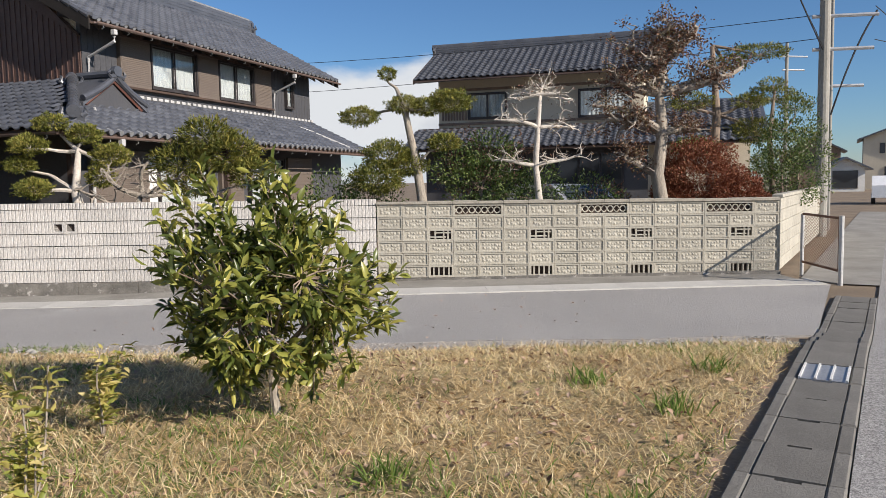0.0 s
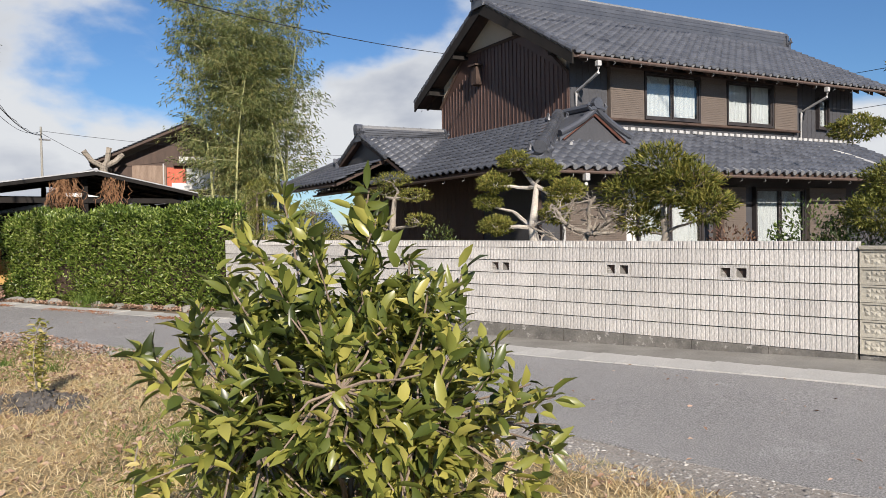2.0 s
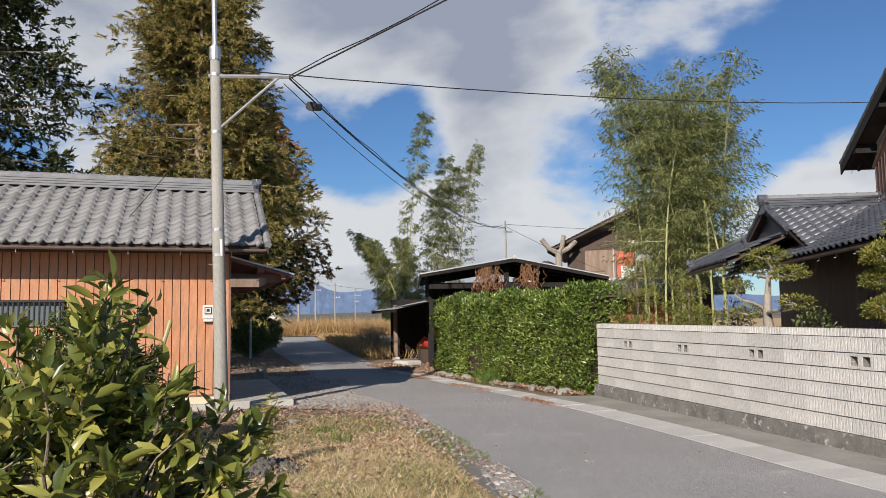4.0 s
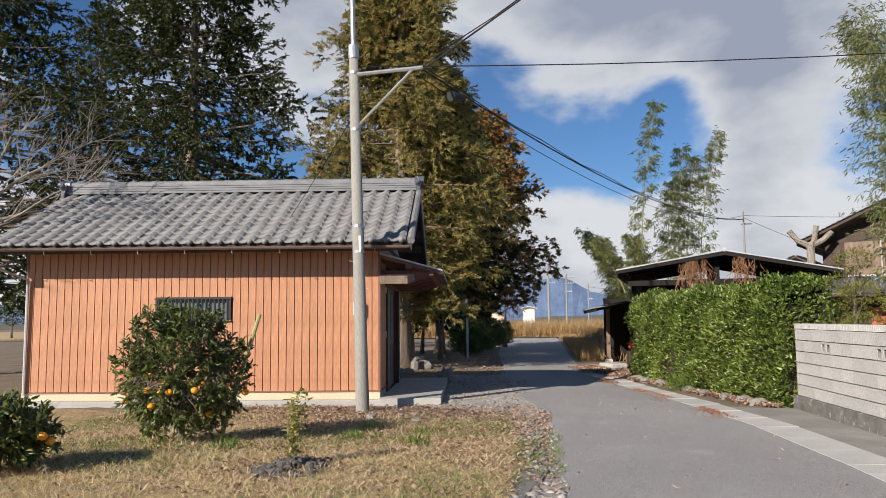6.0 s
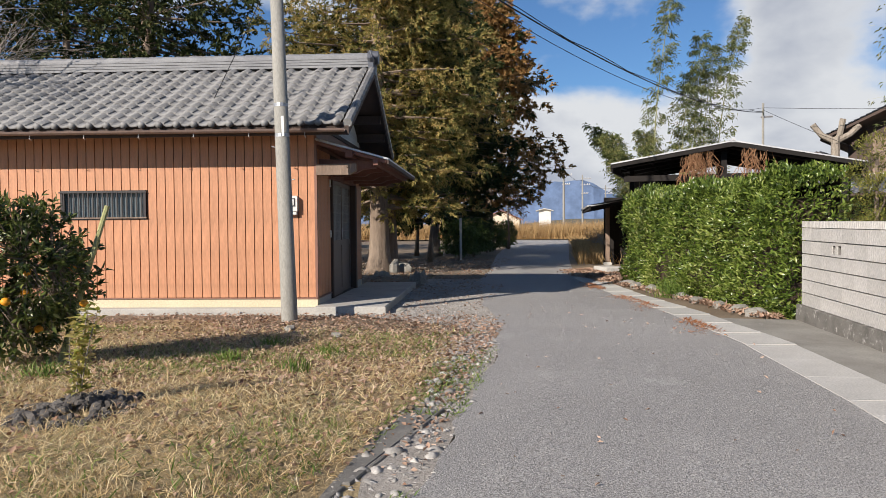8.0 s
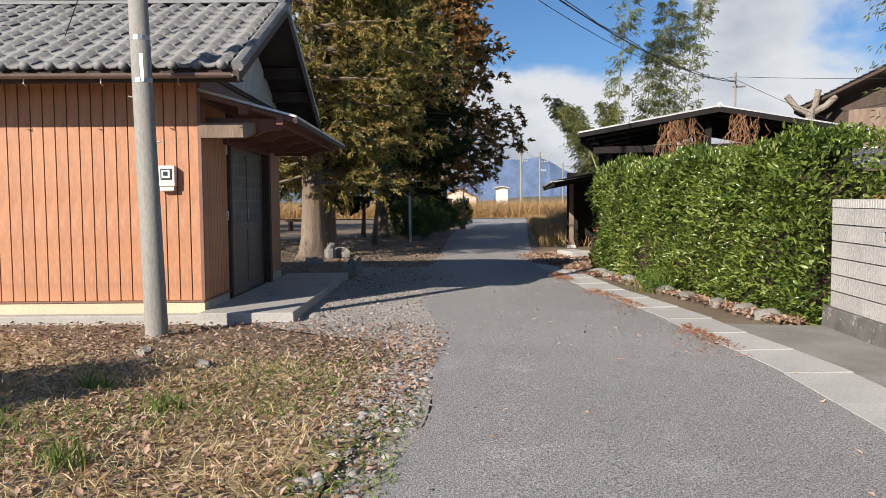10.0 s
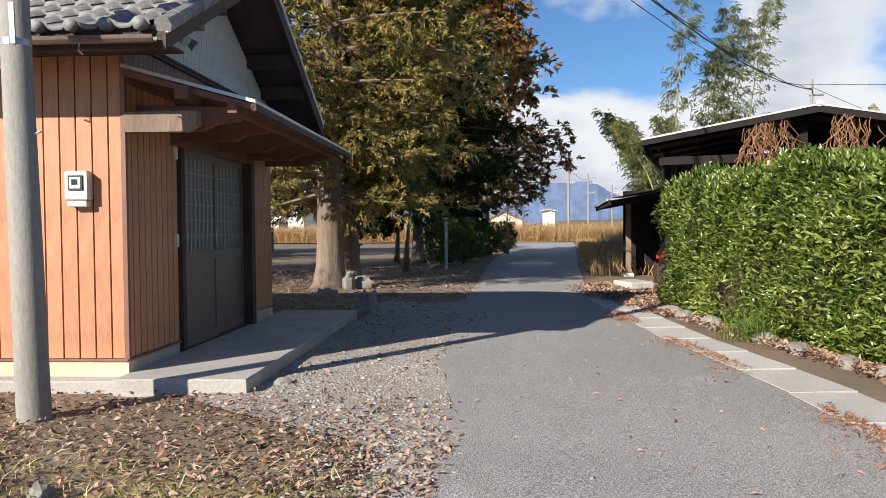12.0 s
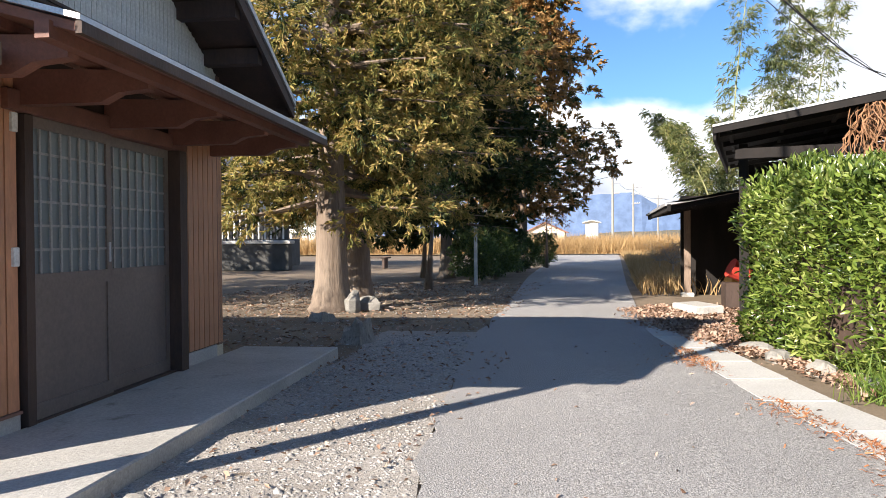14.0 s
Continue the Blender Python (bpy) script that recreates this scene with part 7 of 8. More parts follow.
limbed_tree("pruned_tree", "white-barked leafless tree pruned to knuckles", G(1.8, 14.3), [(0, 0, -0.1), (.04, 0, 1.0), (-.05, 0, 1.9), (.0, 0, 2.6), (.05, 0, 3.2)], 0.085,
            [(-.8, 0, 2.75), (.65, 0, 2.55), (-.55, 0, 3.15), (.55, 0, 3.1), (-.85, 0, 2.0), (.8, 0, 2.1), (.1, 0, 3.35)], L_BROWN, (0.05, 0.026), 1, 88, BARK_PALE, 0.36)
limbed_tree("pruned_maple", "big old maple with mottled trunk and bronze leaf clusters", G(4.15, 14.5), [(0, 0, -0.1), (.05, 0, .9), (-.08, 0, 1.7), (.02, 0, 2.5), (-.05, 0, 3.2), (.05, 0, 3.8)], 0.165,
            [(-.95, 0, 3.4), (-.7, 0, 4.1), (.1, 0, 4.4), (.65, 0, 4.4), (-.4, .2, 3.7), (1.0, 0, 3.5), (-1.0, 0, 2.75), (-.9, 0, 2.1), (.7, -.1, 2.5), (-1.3, 0, 3.0), (1.5, 0, 3.65), (-.2, -.2, 4.2)], L_BROWN, (0.062, 0.036), 17, 89, BARK_GREY, 0.46)
limbed_tree("bronze_shrub", "bronze-leaved shrub among the garden trees", G(0.6, 15.3), [(0, 0, -0.1), (0, 0, .8), (0.1, 0, 1.6)], 0.08,
            [(.2, 0, 2.4), (.9, 0, 2.2), (-.5, 0, 2.1), (.5, 0, 1.8), (-.7, 0, 1.6), (1.3, 0, 1.7)], L_BROWN, (0.07, 0.036), 9, 87, BARK, 0.45)
cloud_tree("red_shrub", "rounded shrub in russet autumn leaf", G(5.05, 15.0), [(0, 0, -0.1), (0, 0, .6), (0, 0, 1.2)], 0.06,
           [((0, 0, 1.55), (.85, .7, .75)), ((.75, 0, 1.15), (.6, .5, .5)), ((-.55, 0, 1.2), (.4, .5, .6))], L_RED, (0.048, 0.034), 26000, 90, BARK)
cloud_tree("garden_pine", "dark old pine with layered needle pads", G(6.15, 17.2), [(0, 0, -0.1), (-.1, 0, 1.5), (.0, 0, 3.0), (-.12, 0, 4.5)], 0.17,
           [((.9, 0, 4.35), (.7, .4, .15)), ((.2, 0, 4.1), (.5, .4, .15)), ((1.2, 0, 3.4), (.6, .4, .18)), ((-.6, 0, 3.3), (.5, .4, .2)), ((.9, 0, 2.7), (.6, .4, .2)), ((-.5, 0, 2.3), (.5, .4, .2))], L_PINE, (0.07, 0.018), 11000, 91, BARK)
cloud_tree("garden_pine", "airy garden pine at the corner of the garden", G(7.25, 16.9), [(0, 0, -0.1), (.05, 0, 1.3), (-.05, 0, 2.4), (0.05, 0, 3.5)], 0.10,
           [((0, 0, 3.6), (.3, .25, .14)), ((.5, 0, 3.15), (.4, .3, .16)), ((-.5, 0, 3.25), (.4, .3, .16)), ((.65, 0, 2.5), (.35, .3, .15)), ((-.4, 0, 2.5), (.4, .3, .2)), ((0, 0, 1.9), (.45, .35, .3))], L_PINE, (0.065, 0.018), 10500, 92, BARK)
for x, y, h, sd2, mt in ((-15.6, 15.6, 2.2, 113, L_SHRUB), (-16.6, 17.6, 2.1, 114, L_MIKAN), (-17.6, 14.6, 2.0, 115, L_SHRUB), (6.9, 15.6, 2.9, 93, L_SHRUB), (7.5, 16.2, 3.3, 94, L_SHRUB), (-2.1, 14.2, 1.9, 95, L_SHRUB), (-3.1, 14.0, 1.6, 96, L_BROWN), (2.9, 14.8, 1.75, 97, L_SHRUB), (-8.6, 13.7, 1.75, 98, L_MIKAN), (-1.4, 14.6, 2.0, 99, L_SHRUB), (3.2, 15.2, 1.6, 100, L_BROWN), (7.9, 18.2, 1.7, 101, L_SHRUB), (9.0, 19.8, 1.6, 102, L_BROWN)):
    cloud_tree("garden_shrub", "bushy evergreen garden shrub" if mt is not L_BROWN else "twiggy bronze garden shrub", G(x, y), [(0, 0, -0.1), (0.03, 0, h * .35), (0, 0, h * .7)], 0.05,
               [((0, 0, h * .75), (.5, .42, h * .25)), ((.35, 0, h * .55), (.42, .4, h * .25)), ((-.35, 0, h * .5), (.42, .4, h * .28))], mt, (0.07, 0.03), 2900, sd2, BARK, twigs=7)
# clipped conifers behind the hedge's end
for x, y, s, sd2 in ((-14.3, 13.6, 1.0, 111), (-12.6, 13.9, 0.8, 112)):
    cloud_tree("clipped_conifer", "layered clipped conifer of yellow-green tiers", G(x, y), [(0, 0, -0.1), (0, 0, 1), (0, 0, 2.2 * s + 0.4)], 0.08,
               [((.1, 0, 2.75 * s), (.35, .35, .22)), ((-.3, 0, 2.35 * s), (.45, .4, .2)), ((.35, 0, 2.1 * s), (.45, .4, .2)), ((-.35, 0, 1.75 * s), (.5, .45, .22)), ((.4, 0, 1.5 * s), (.5, .45, .22)), ((0, 0, 1.15 * s), (.55, .5, .25))], L_PINE, (0.06, 0.014), 9000, sd2, BARK)
# clipped box bushes by the lane's far bend
for x, y, r, sd2 in ((-34.0, 4.25, .8, 121), (-36.4, 4.6, .9, 122), (-38.6, 4.3, .9, 126), (-41.6, 4.75, 1.0, 123), (-47.5, 5.4, .6, 124)):
    cloud_tree("clipped_bush", "dark rounded clipped bush in the grove's shade", G(x, y), [(0, 0, -0.1), (0, 0, .4), (0, 0, .8)], 0.06, [((0, 0, .85), (r, r, .8))], L_SHRUB, (0.09, 0.06), 7500, sd2, BARK)
cloud_tree("maple", "small maple with russet leaves by the lane's bend", G(-46.5, 5.6), [(0, 0, -0.1), (.05, 0, 1.2), (0, 0, 2.2)], 0.07,
           [((0, 0, 2.6), (1.1, 1.0, .5)), ((.6, .4, 2.1), (.8, .8, .35)), ((-.6, 0, 3.1), (.7, .7, .4))], L_RED, (0.07, 0.05), 900, 125, BARK)
pol = thing("pollarded_tree", "pale pollarded trunk with three stubs", "tree", pose(-38.0, 20.9, -0.2))
g = Geo().tube([(0, 0, 0), (0, 0, 3), (0.05, 0, 5.3)], [0.25, 0.21, 0.19], 10)
part("trunk", g, BARK_GREY, pol)
for e in ((-0.2, -0.9, 5.9), (0.1, 0.3, 6.1), (0.1, 1.0, 5.8)):
    part("stub", Geo().tube([(0.03, 0, 5.1), (e[0] * .5, e[1] * .6, 5.4), e], [0.15, 0.13, 0.14], 8), BARK_GREY, pol)

# ---- poles and wires ----


def wire(name, label, pts, sag, r=0.012, n=18, twist=False):
    g = Geo()
    for a, b in zip(pts[:-1], pts[1:]):
        a, b = Vector(a), Vector(b)
        line = [a.lerp(b, t) - Vector((0, 0, sag * 4 * t * (1 - t))) for t in np.linspace(0, 1, n)]
        g.tube(line, r, 5, False)
        if twist:
            g.tube([p + Vector((0, 0, 0.05 + 0.03 * math.sin(i * 1.9))) for i, p in enumerate(line)], r * 0.7, 4, False)
    return tagged(part(name, g, CABLE), label, "cable")


up = thing("utility_pole", "slender weathered concrete utility pole beside the shed", "utility pole", pose(-12.0, 4.53, 0, 1.6, 0, 0))
part("shaft", Geo().tube([(0, 0, -0.5), (0, 0, -0.2), (0, 0, 6.3)], [0.125, 0.122, 0.085], 14), POLE, up, smooth=True)
part("cap", Geo().tube([(0, 0, 6.1), (0, 0, 6.34)], [0.10, 0.095], 12), STEEL, up)
part("mast", Geo().tube([(0, 0, 6.3), (0, 0, 8.6)], 0.045, 10), STEEL, up)
arm_d = Vector((0.25, 1.30, -0.05))
part("arm", Geo().tube([Vector((0, -0.12, 5.80)), Vector((0, 0, 5.80)) + arm_d], 0.035, 6), STEEL, up)
part("brace", Geo().tube([Vector((0, 0, 4.80)), Vector((0, 0, 5.78)) + arm_d * 0.85], 0.024, 6), STEEL, up)
for z in (1.35, 2.55, 3.0, 4.75, 5.8):
    part("band", Geo().tube([(0, 0, z), (0, 0, z + 0.05)], 0.118 - 0.004 * z, 14), STEEL, up)
for z, s in ((1.9, 1), (2.4, -1), (2.9, 1), (3.4, -1), (3.9, 1)):
    part("step_bolt", Geo().tube([(0, 0.09 * s, z), (0, 0.17 * s, z + 0.02)], 0.008, 6), STEEL, up)
part("label_plate", Geo().chamfer(0.095, 0.10, 0.0, 0.07, 2.55, 2.85, 0.002), PLASTIC_W, up)
tip = Vector((-12.0, 4.37, 5.80)) + arm_d
wire("overhead_cable", "black twisted telephone cable slung from the pole arm", [tip, (-1.35, 20.5, 11.5)], 0.1, 0.016, 24, True)
wire("overhead_cable", "black telephone cable running down the lane", [tip, (-37.2, 17.6, 6.2)], 0.75, 0.016, 24, True)
wire("overhead_cable", "thin black cable running down the lane", [tip - Vector((0, 0.1, 0.1)), (-37.2, 17.6, 6.4)], 1.0, 0.008)
wire("overhead_cable", "thin power cable crossing over the lane", [(-12.0, 4.4, 5.95), (-23.0, 42, 11.4)], 0.9, 0.012)
wire("overhead_cable", "thin stay wire running from the pole to the shed", [(-12.0, 4.45, 5.2), (-13.9, 2.2, 2.95)], 0.05, 0.007)
wire("overhead_cable", "thin cable rising over the shed roof", [(-12.0, 4.45, 5.9), (-30, -6, 9.5)], 0.4, 0.007)
jb = thing("cable_closure", "black cable splice closure hung under the wire", "cable closure", pose(*(tip + Vector((-1.0, 0.5, -0.25)))))
part("case", Geo().tube([(-0.22, 0.1, 0.08), (0.22, -0.1, -0.02)], [0.07, 0.09], 10), CABLE, jb)


def simple_pole(base, h, r, arms, label, ins=True):
    p = thing("utility_pole", label, "utility pole", pose(*base))
    part("shaft", Geo().tube([(0, 0, -0.3), (0, 0, h)], [r, r * 0.66], 12), POLE, p)
    for z, w, an in arms:
        d = Vector((math.cos(an), math.sin(an), 0)) * w
        part("cross_arm", Geo().tube([Vector((0, 0, z)) - d * 0.25, Vector((0, 0, z)) + d], 0.05, 6), STEEL, p)
        if ins:
            for k in (0.3, 0.65, 0.98):
                part("insulator", Geo().tube([Vector((0, 0, z + 0.04)) + d * k, Vector((0, 0, z + 0.22)) + d * k], [0.06, 0.04], 8), PLASTIC_W, p)
    return p


bigp = simple_pole((10.1, 20.4, -0.2), 12.5, 0.16, ((5.75, 1.3, -0.15), (4.9, 1.2, -0.15), (8.5, 1.6, -0.1)), "tall concrete utility pole at the corner with steel arms", False)
simple_pole((11.4, 22.6, -0.2), 9.0, 0.06, ((4.2, 0.9, -0.1),), "thin steel pole beside the concrete one", False)
simple_pole((21.0, 47.0, -0.2), 9.6, 0.14, ((8.8, 1.4, 0.2), (8.0, 1.2, 0.2)), "distant utility pole with cross arms", False)
wire("overhead_cable", "heavy cable loop hanging from the corner pole", [(11.35, 20.2, 5.65), (10.3, 20.4, 3.0)], -0.25, 0.025)
wire("overhead_cable", "power cables climbing to the corner pole", [(10.1, 20.4, 4.6), (2.0, 12, 12.5)], 0.3, 0.016, 18, True)
wire("overhead_cable", "thin cable over the cream house", [(10.1, 20.4, 5.6), (-30, 45, 9.0)], 0.9, 0.010)
wire("overhead_cable", "thin cable over the gardens", [(10.1, 20.4, 5.0), (-30, 52, 8.0)], 0.9, 0.010)
wire("overhead_cable", "thin cables along the side street", [(11.3, 20.2, 5.75), (45, 62, 9.5)], 0.9, 0.012)
wire("overhead_cable", "thin cables along the side street", [(11.3, 20.2, 4.9), (60, 55, 6.5)], 0.6, 0.012)
simple_pole((-37.2, 17.6, -0.2), 6.8, 0.07, ((6.2, 0.4, 1.4),), "slim steel pole behind the barn", False)
wire("overhead_cable", "thin cable sagging to the pale trunk", [(-37.2, 17.6, 6.3), (-38, 24.5, 3.6)], 0.15, 0.010)
wire("overhead_cable", "thin cable to the brown house", [(-37.2, 17.6, 6.4), (-34, 40, 6.3)], 0.4, 0.010)
for bx, by, hh, rr2 in ((-118, 9.3, 10.6, 0.2), (-128, 12.4, 9.6, 0.17), (-150, 17.4, 9.0, 0.15), (-175, 24, 8.8, 0.15), (-160, -2, 7.5, 0.12)):
    simple_pole((bx, by, -0.2), hh, rr2, ((hh - 0.6, 1.4, 1.5), (hh - 1.6, 1.2, 1.5), (hh - 3.0, 0.9, 1.5)), "distant pale utility pole beyond the dry field")
wire("overhead_cable", "far cables between the field poles", [(-118, 9.3, 9.8), (-200, -40, 11)], 1.5, 0.03)
wire("overhead_cable", "far cables between the field poles", [(-118, 10.0, 9.0), (-128, 12.4, 8.6), (-150, 17.4, 8.2), (-190, 40, 9)], 0.5, 0.025)

# ---- the far end: dry field, hills, distant buildings ----
fieldm = surface("dry_field", (0.38, 0.27, 0.14), (0.50, 0.37, 0.20), 0.95, 0.15, 3, 0.3, 0.5, c3=(0.26, 0.20, 0.10))
field = part("field", Geo().add([(-420, -160, -0.12), (-76, -160, -0.12), (-76, 160, -0.12), (-420, 160, -0.12)], [(0, 1, 2, 3)]), fieldm)
tagged(field, "dry yellow grass field beyond the lane", "field", kind="structure")
rng = np.random.default_rng(201)
n = 42000
fp = np.stack([-77 - rng.random(n) ** 1.6 * 26, rng.uniform(-40, 45, n), np.full(n, -0.15)], 1)
fd = np.stack([rng.normal(0, .25, n), rng.normal(0, .25, n), np.ones(n)], 1)
reed = new("field_reeds", leaves(rng, fp, fd, 1.8, 0.04, L_REED, "field_reeds", strip=True, jitter=0.42))
tagged(reed, "tall tawny reeds and dry grass at the field's edge", "reeds", kind="stuff")


def ridge_line(name, label, x, heights, y0, y1, mat, amp=1.0):
    g, n = Geo(), 140
    rnd = random.Random(len(name) + int(-x))
    ph = [rnd.uniform(0, 6.28) for _ in range(6)]
    for i in range(n + 1):
        y = y0 + (y1 - y0) * i / n
        h = heights(y) + amp * sum(math.sin(y * f / 100 + p) * a for f, a, p in zip((0.9, 2.3, 4.1, 9.0, 15.0, 26.0), (9, 6, 4, 2.4, 1.6, 1.0), ph))
        g.v += [(x, y, -2), (x - 60, y, max(2, h)), (x - 400, y, -2)]
    for i in range(n):
        for k in range(2):
            g.f.append((3 * i + k, 3 * i + 3 + k, 3 * i + 4 + k, 3 * i + 1 + k))
    return tagged(part(name, g, mat), label, "hills", kind="structure")


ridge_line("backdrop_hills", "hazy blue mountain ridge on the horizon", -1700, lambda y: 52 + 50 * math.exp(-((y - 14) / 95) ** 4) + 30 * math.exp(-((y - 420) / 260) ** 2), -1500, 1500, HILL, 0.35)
ridge_line("backdrop_woods", "far dark tree line behind the field", -460, lambda y: 3.4 + 1.0 * math.sin(y / 37), -420, 420, surface("far_woods", (0.10, 0.10, 0.07), (0.16, 0.14, 0.10), 1.0, 0.2, 2, 0.2, 0.3), 0.12)


def plain_house(label, m, w, d, h, roof, wall_m, roof_m, wins, name="house"):
    t = thing(name, label, "house" if name == "house" else name, m)
    for bx in ((0, w, 0, 0.15), (0, w, d - 0.15, d), (0, 0.15, 0.15, d - 0.15), (w - 0.15, w, 0.15, d - 0.15)):
        part("wall", Geo().box(*bx, -0.3, h), wall_m, t)
    part("gable_wall", Geo().prism([(0, h), (w, h), (w / 2, h + roof)], lambda u, z: (u, 0, z), lambda u, z: (u, 0.15, z)), wall_m, t)
    for s in (-1, 1):
        part("roof", Geo().prism([(w / 2, h + roof + 0.12), (w / 2 + s * (w / 2 + 0.6), h - 0.25), (w / 2 + s * (w / 2 + 0.6), h - 0.4), (w / 2, h + roof - 0.05)][::s], lambda u, z: (u, -0.6, z), lambda u, z: (u, d + 0.6, z)), roof_m, t)
    for x, z, ww, hh in wins:
        wn2 = part("window", Geo().box(x, x + ww, -0.06, 0.0, z, z + 0.06).box(x, x + ww, -0.06, 0.0, z + hh - 0.06, z + hh).box(x, x + 0.06, -0.06, 0.0, z, z + hh).box(x + ww - 0.06, x + ww, -0.06, 0.0, z, z + hh), FRAME, t)
        part("pane", Geo().box(x + 0.06, x + ww - 0.06, -0.03, -0.02, z + 0.06, z + hh - 0.06), GLASS, wn2)
    return t


plain_house("distant cream two-storey house with dark roof", pose(45.0, 82, 0, 0, 0, -28), 9, 8, 5.4, 1.6, PLASTER, TILE, ((1.5, 3.6, 0.5, 1.1), (2.4, 3.6, 0.5, 1.1), (5.5, 3.4, 1.6, 1.2), (2, 1, 1.6, 1.2)))
plain_house("distant brown house with dark roof", pose(38, 84, 0, 0, 0, -25), 5, 6, 4.2, 1.3, WOOD_OLD, TILE, ((1.5, 2.6, 1, 1), (3.0, 2.6, 1, 1)))
plain_house("small white distant garage with shutter", pose(37.0, 74, 0, 0, 0, -20), 3.4, 4, 2.2, 0.8, PLASTER_W, TILE, ((0.6, 0.1, 2.2, 1.7),), "garage")
plain_house("distant white building by the field", pose(-160, 4.5, 0, 0, 0, 90), 2.4, 6, 4.6, 0.08, PLASTER_W, PIPE_W, ())
plain_house("distant house with red-brown roof beyond the field", pose(-170, -8.0, 0, 0, 0, 90), 8, 7, 2.8, 1.8, PLASTER, surface("red_roof", (0.35, 0.16, 0.10), (0.42, 0.2, 0.13), 0.7, 1, 10, 0.1, 0.2), ((1.2, 1.2, 1.5, 1.2), (5.0, 1.2, 1.5, 1.2)))
plain_house("distant grey house beyond the grove", pose(-120, -40, 0, 0, 0, 90), 9, 7, 4.2, 1.6, PLASTER_W, TILE, ((1.2, 1.2, 1.5, 1.2), (5.0, 1.2, 1.5, 1.2)))


def parked_car(label, m, paint):
    car = thing("car", label, "car", m)
    part("body", Geo().prism([(-1.9, 0.35), (1.9, 0.35), (1.95, 0.75), (1.75, 0.95), (0.95, 1.02), (0.35, 1.48), (-1.3, 1.52), (-1.85, 1.0)], lambda u, z: (u, -0.78, z), lambda u, z: (u, 0.78, z)), paint, car)
    part("windscreen", Geo().add([(0.97, -0.66, 1.035), (0.97, 0.66, 1.035), (0.38, 0.6, 1.475), (0.38, -0.6, 1.475)], [(0, 1, 2, 3)]), GLASS, car)
    for s in (-1, 1):
        part("side_window", Geo().prism([(-1.2, 1.05), (0.8, 1.05), (0.3, 1.42), (-1.1, 1.44)], lambda u, z: (u, s * 0.785 - 0.004, z), lambda u, z: (u, s * 0.785 + 0.004, z)), GLASS, car)
        for x in (-1.25, 1.25):
            wh = part("wheel", Geo().tube([(x, s * 0.62, 0.3), (x, s * 0.80, 0.3)], 0.3, 16), RUBBER, car)
            part("rim", Geo().tube([(x, s * 0.795, 0.3), (x, s * 0.815, 0.3)], 0.19, 12), STEEL, wh)
        part("headlight", Geo().chamfer(1.80, 1.95, s * 0.55 - 0.14, s * 0.55 + 0.14, 0.66, 0.82, 0.02), PLASTIC_W, car)
    return car


parked_car("white compact car parked far down the side street", pose(24.6, 42.2, -0.19, 0, 0, 60), CAR_PAINT)
parked_car("silver car parked in the yard behind the block wall", pose(3.2, 19.2, gz(3.2, 19.2), 0, 0, -62), STEEL)

# ---- shrine ground: stone fence, hall, stumps, stones, marker ----
fence = thing("stone_fence", "stone platform wall with a balustrade of stone pillars, tree shade in its dark colour", "fence", pose(-43.6, -6.2, -0.2, 0, 0, -84))
part("wall_base", Geo().chamfer(0, 9, -0.3, 0.3, 0, 1.25, 0.03), STONE_SHADED, fence)
part("coping", Geo().chamfer(-0.1, 9.1, -0.4, 0.4, 1.25, 1.42, 0.03), CONC, fence)
part("rail", Geo().chamfer(0, 9, -0.10, 0.10, 2.5, 2.66, 0.02), STONE_SHADED, fence)
for k in range(30):
    part("pillar", Geo().chamfer(0.1 + 0.3 * k, 0.26 + 0.3 * k, -0.08, 0.08, 1.42, 2.5 if k % 6 else 2.9, 0.015), STONE_SHADED, fence)
hall = thing("shrine_hall", "old dark timber shrine hall with white wall panels", "building", pose(-52, -10, 0, 0, 0, -80))
part("platform", Geo().chamfer(-0.6, 8.6, -0.6, 6.6, -0.3, 1.3, 0.03), STONE_SHADED, hall)
part("wall", Geo().box(0, 8, 0, 6, 1.3, 4.2), PLASTER_W, hall)
for k in range(6):
    part("post", Geo().chamfer(-0.1 + 1.6 * k, 0.1 + 1.6 * k, -0.12, 0.08, 1.3, 4.3, 0.02), WOOD_DARK, hall)
part("rail", Geo().box(-0.5, 8.5, -0.55, -0.45, 1.9, 2.05).box(-0.5, 8.5, -0.12, 0.0, 2.9, 3.1), WOOD_DARK, hall)
for s in (-1, 1):
    part("roof", Geo().prism([(3.0, 7.2), (3.0 + s * 4.6, 4.1), (3.0 + s * 4.6, 3.9), (3.0, 6.9)][::s], lambda u, z: (9.2, u, z), lambda u, z: (-1.2, u, z)), TILE, hall)
rnd = random.Random(211)


def stump(label, base, r, h, seed):
    rnd2 = random.Random(seed)
    t = thing("tree_stump", label, "stump", pose(*base))
    n2 = 14
    rr3 = [r * rnd2.uniform(0.8, 1.25) for _ in range(n2)]
    tops = [h * rnd2.uniform(0.45, 1.15) for _ in range(n2)]
    v = []
    for j, (k, zf) in enumerate(((1.5, -0.2), (1.1, 0.35), (0.95, 1.0), (0.6, 0.85))):
        for i in range(n2):
            a = 2 * math.pi * i / n2
            v.append((math.cos(a) * rr3[i] * k, math.sin(a) * rr3[i] * k, zf * tops[i] if zf > 0 else -0.06))
    v.append((0, 0, h * 0.45))
    f = [(j * n2 + i, j * n2 + (i + 1) % n2, (j + 1) * n2 + (i + 1) % n2, (j + 1) * n2 + i) for j in range(3) for i in range(n2)] + [(3 * n2 + i, 3 * n2 + (i + 1) % n2, 4 * n2) for i in range(n2)]
    part("wood", Geo().add(v, f), BARK_GREY, t)


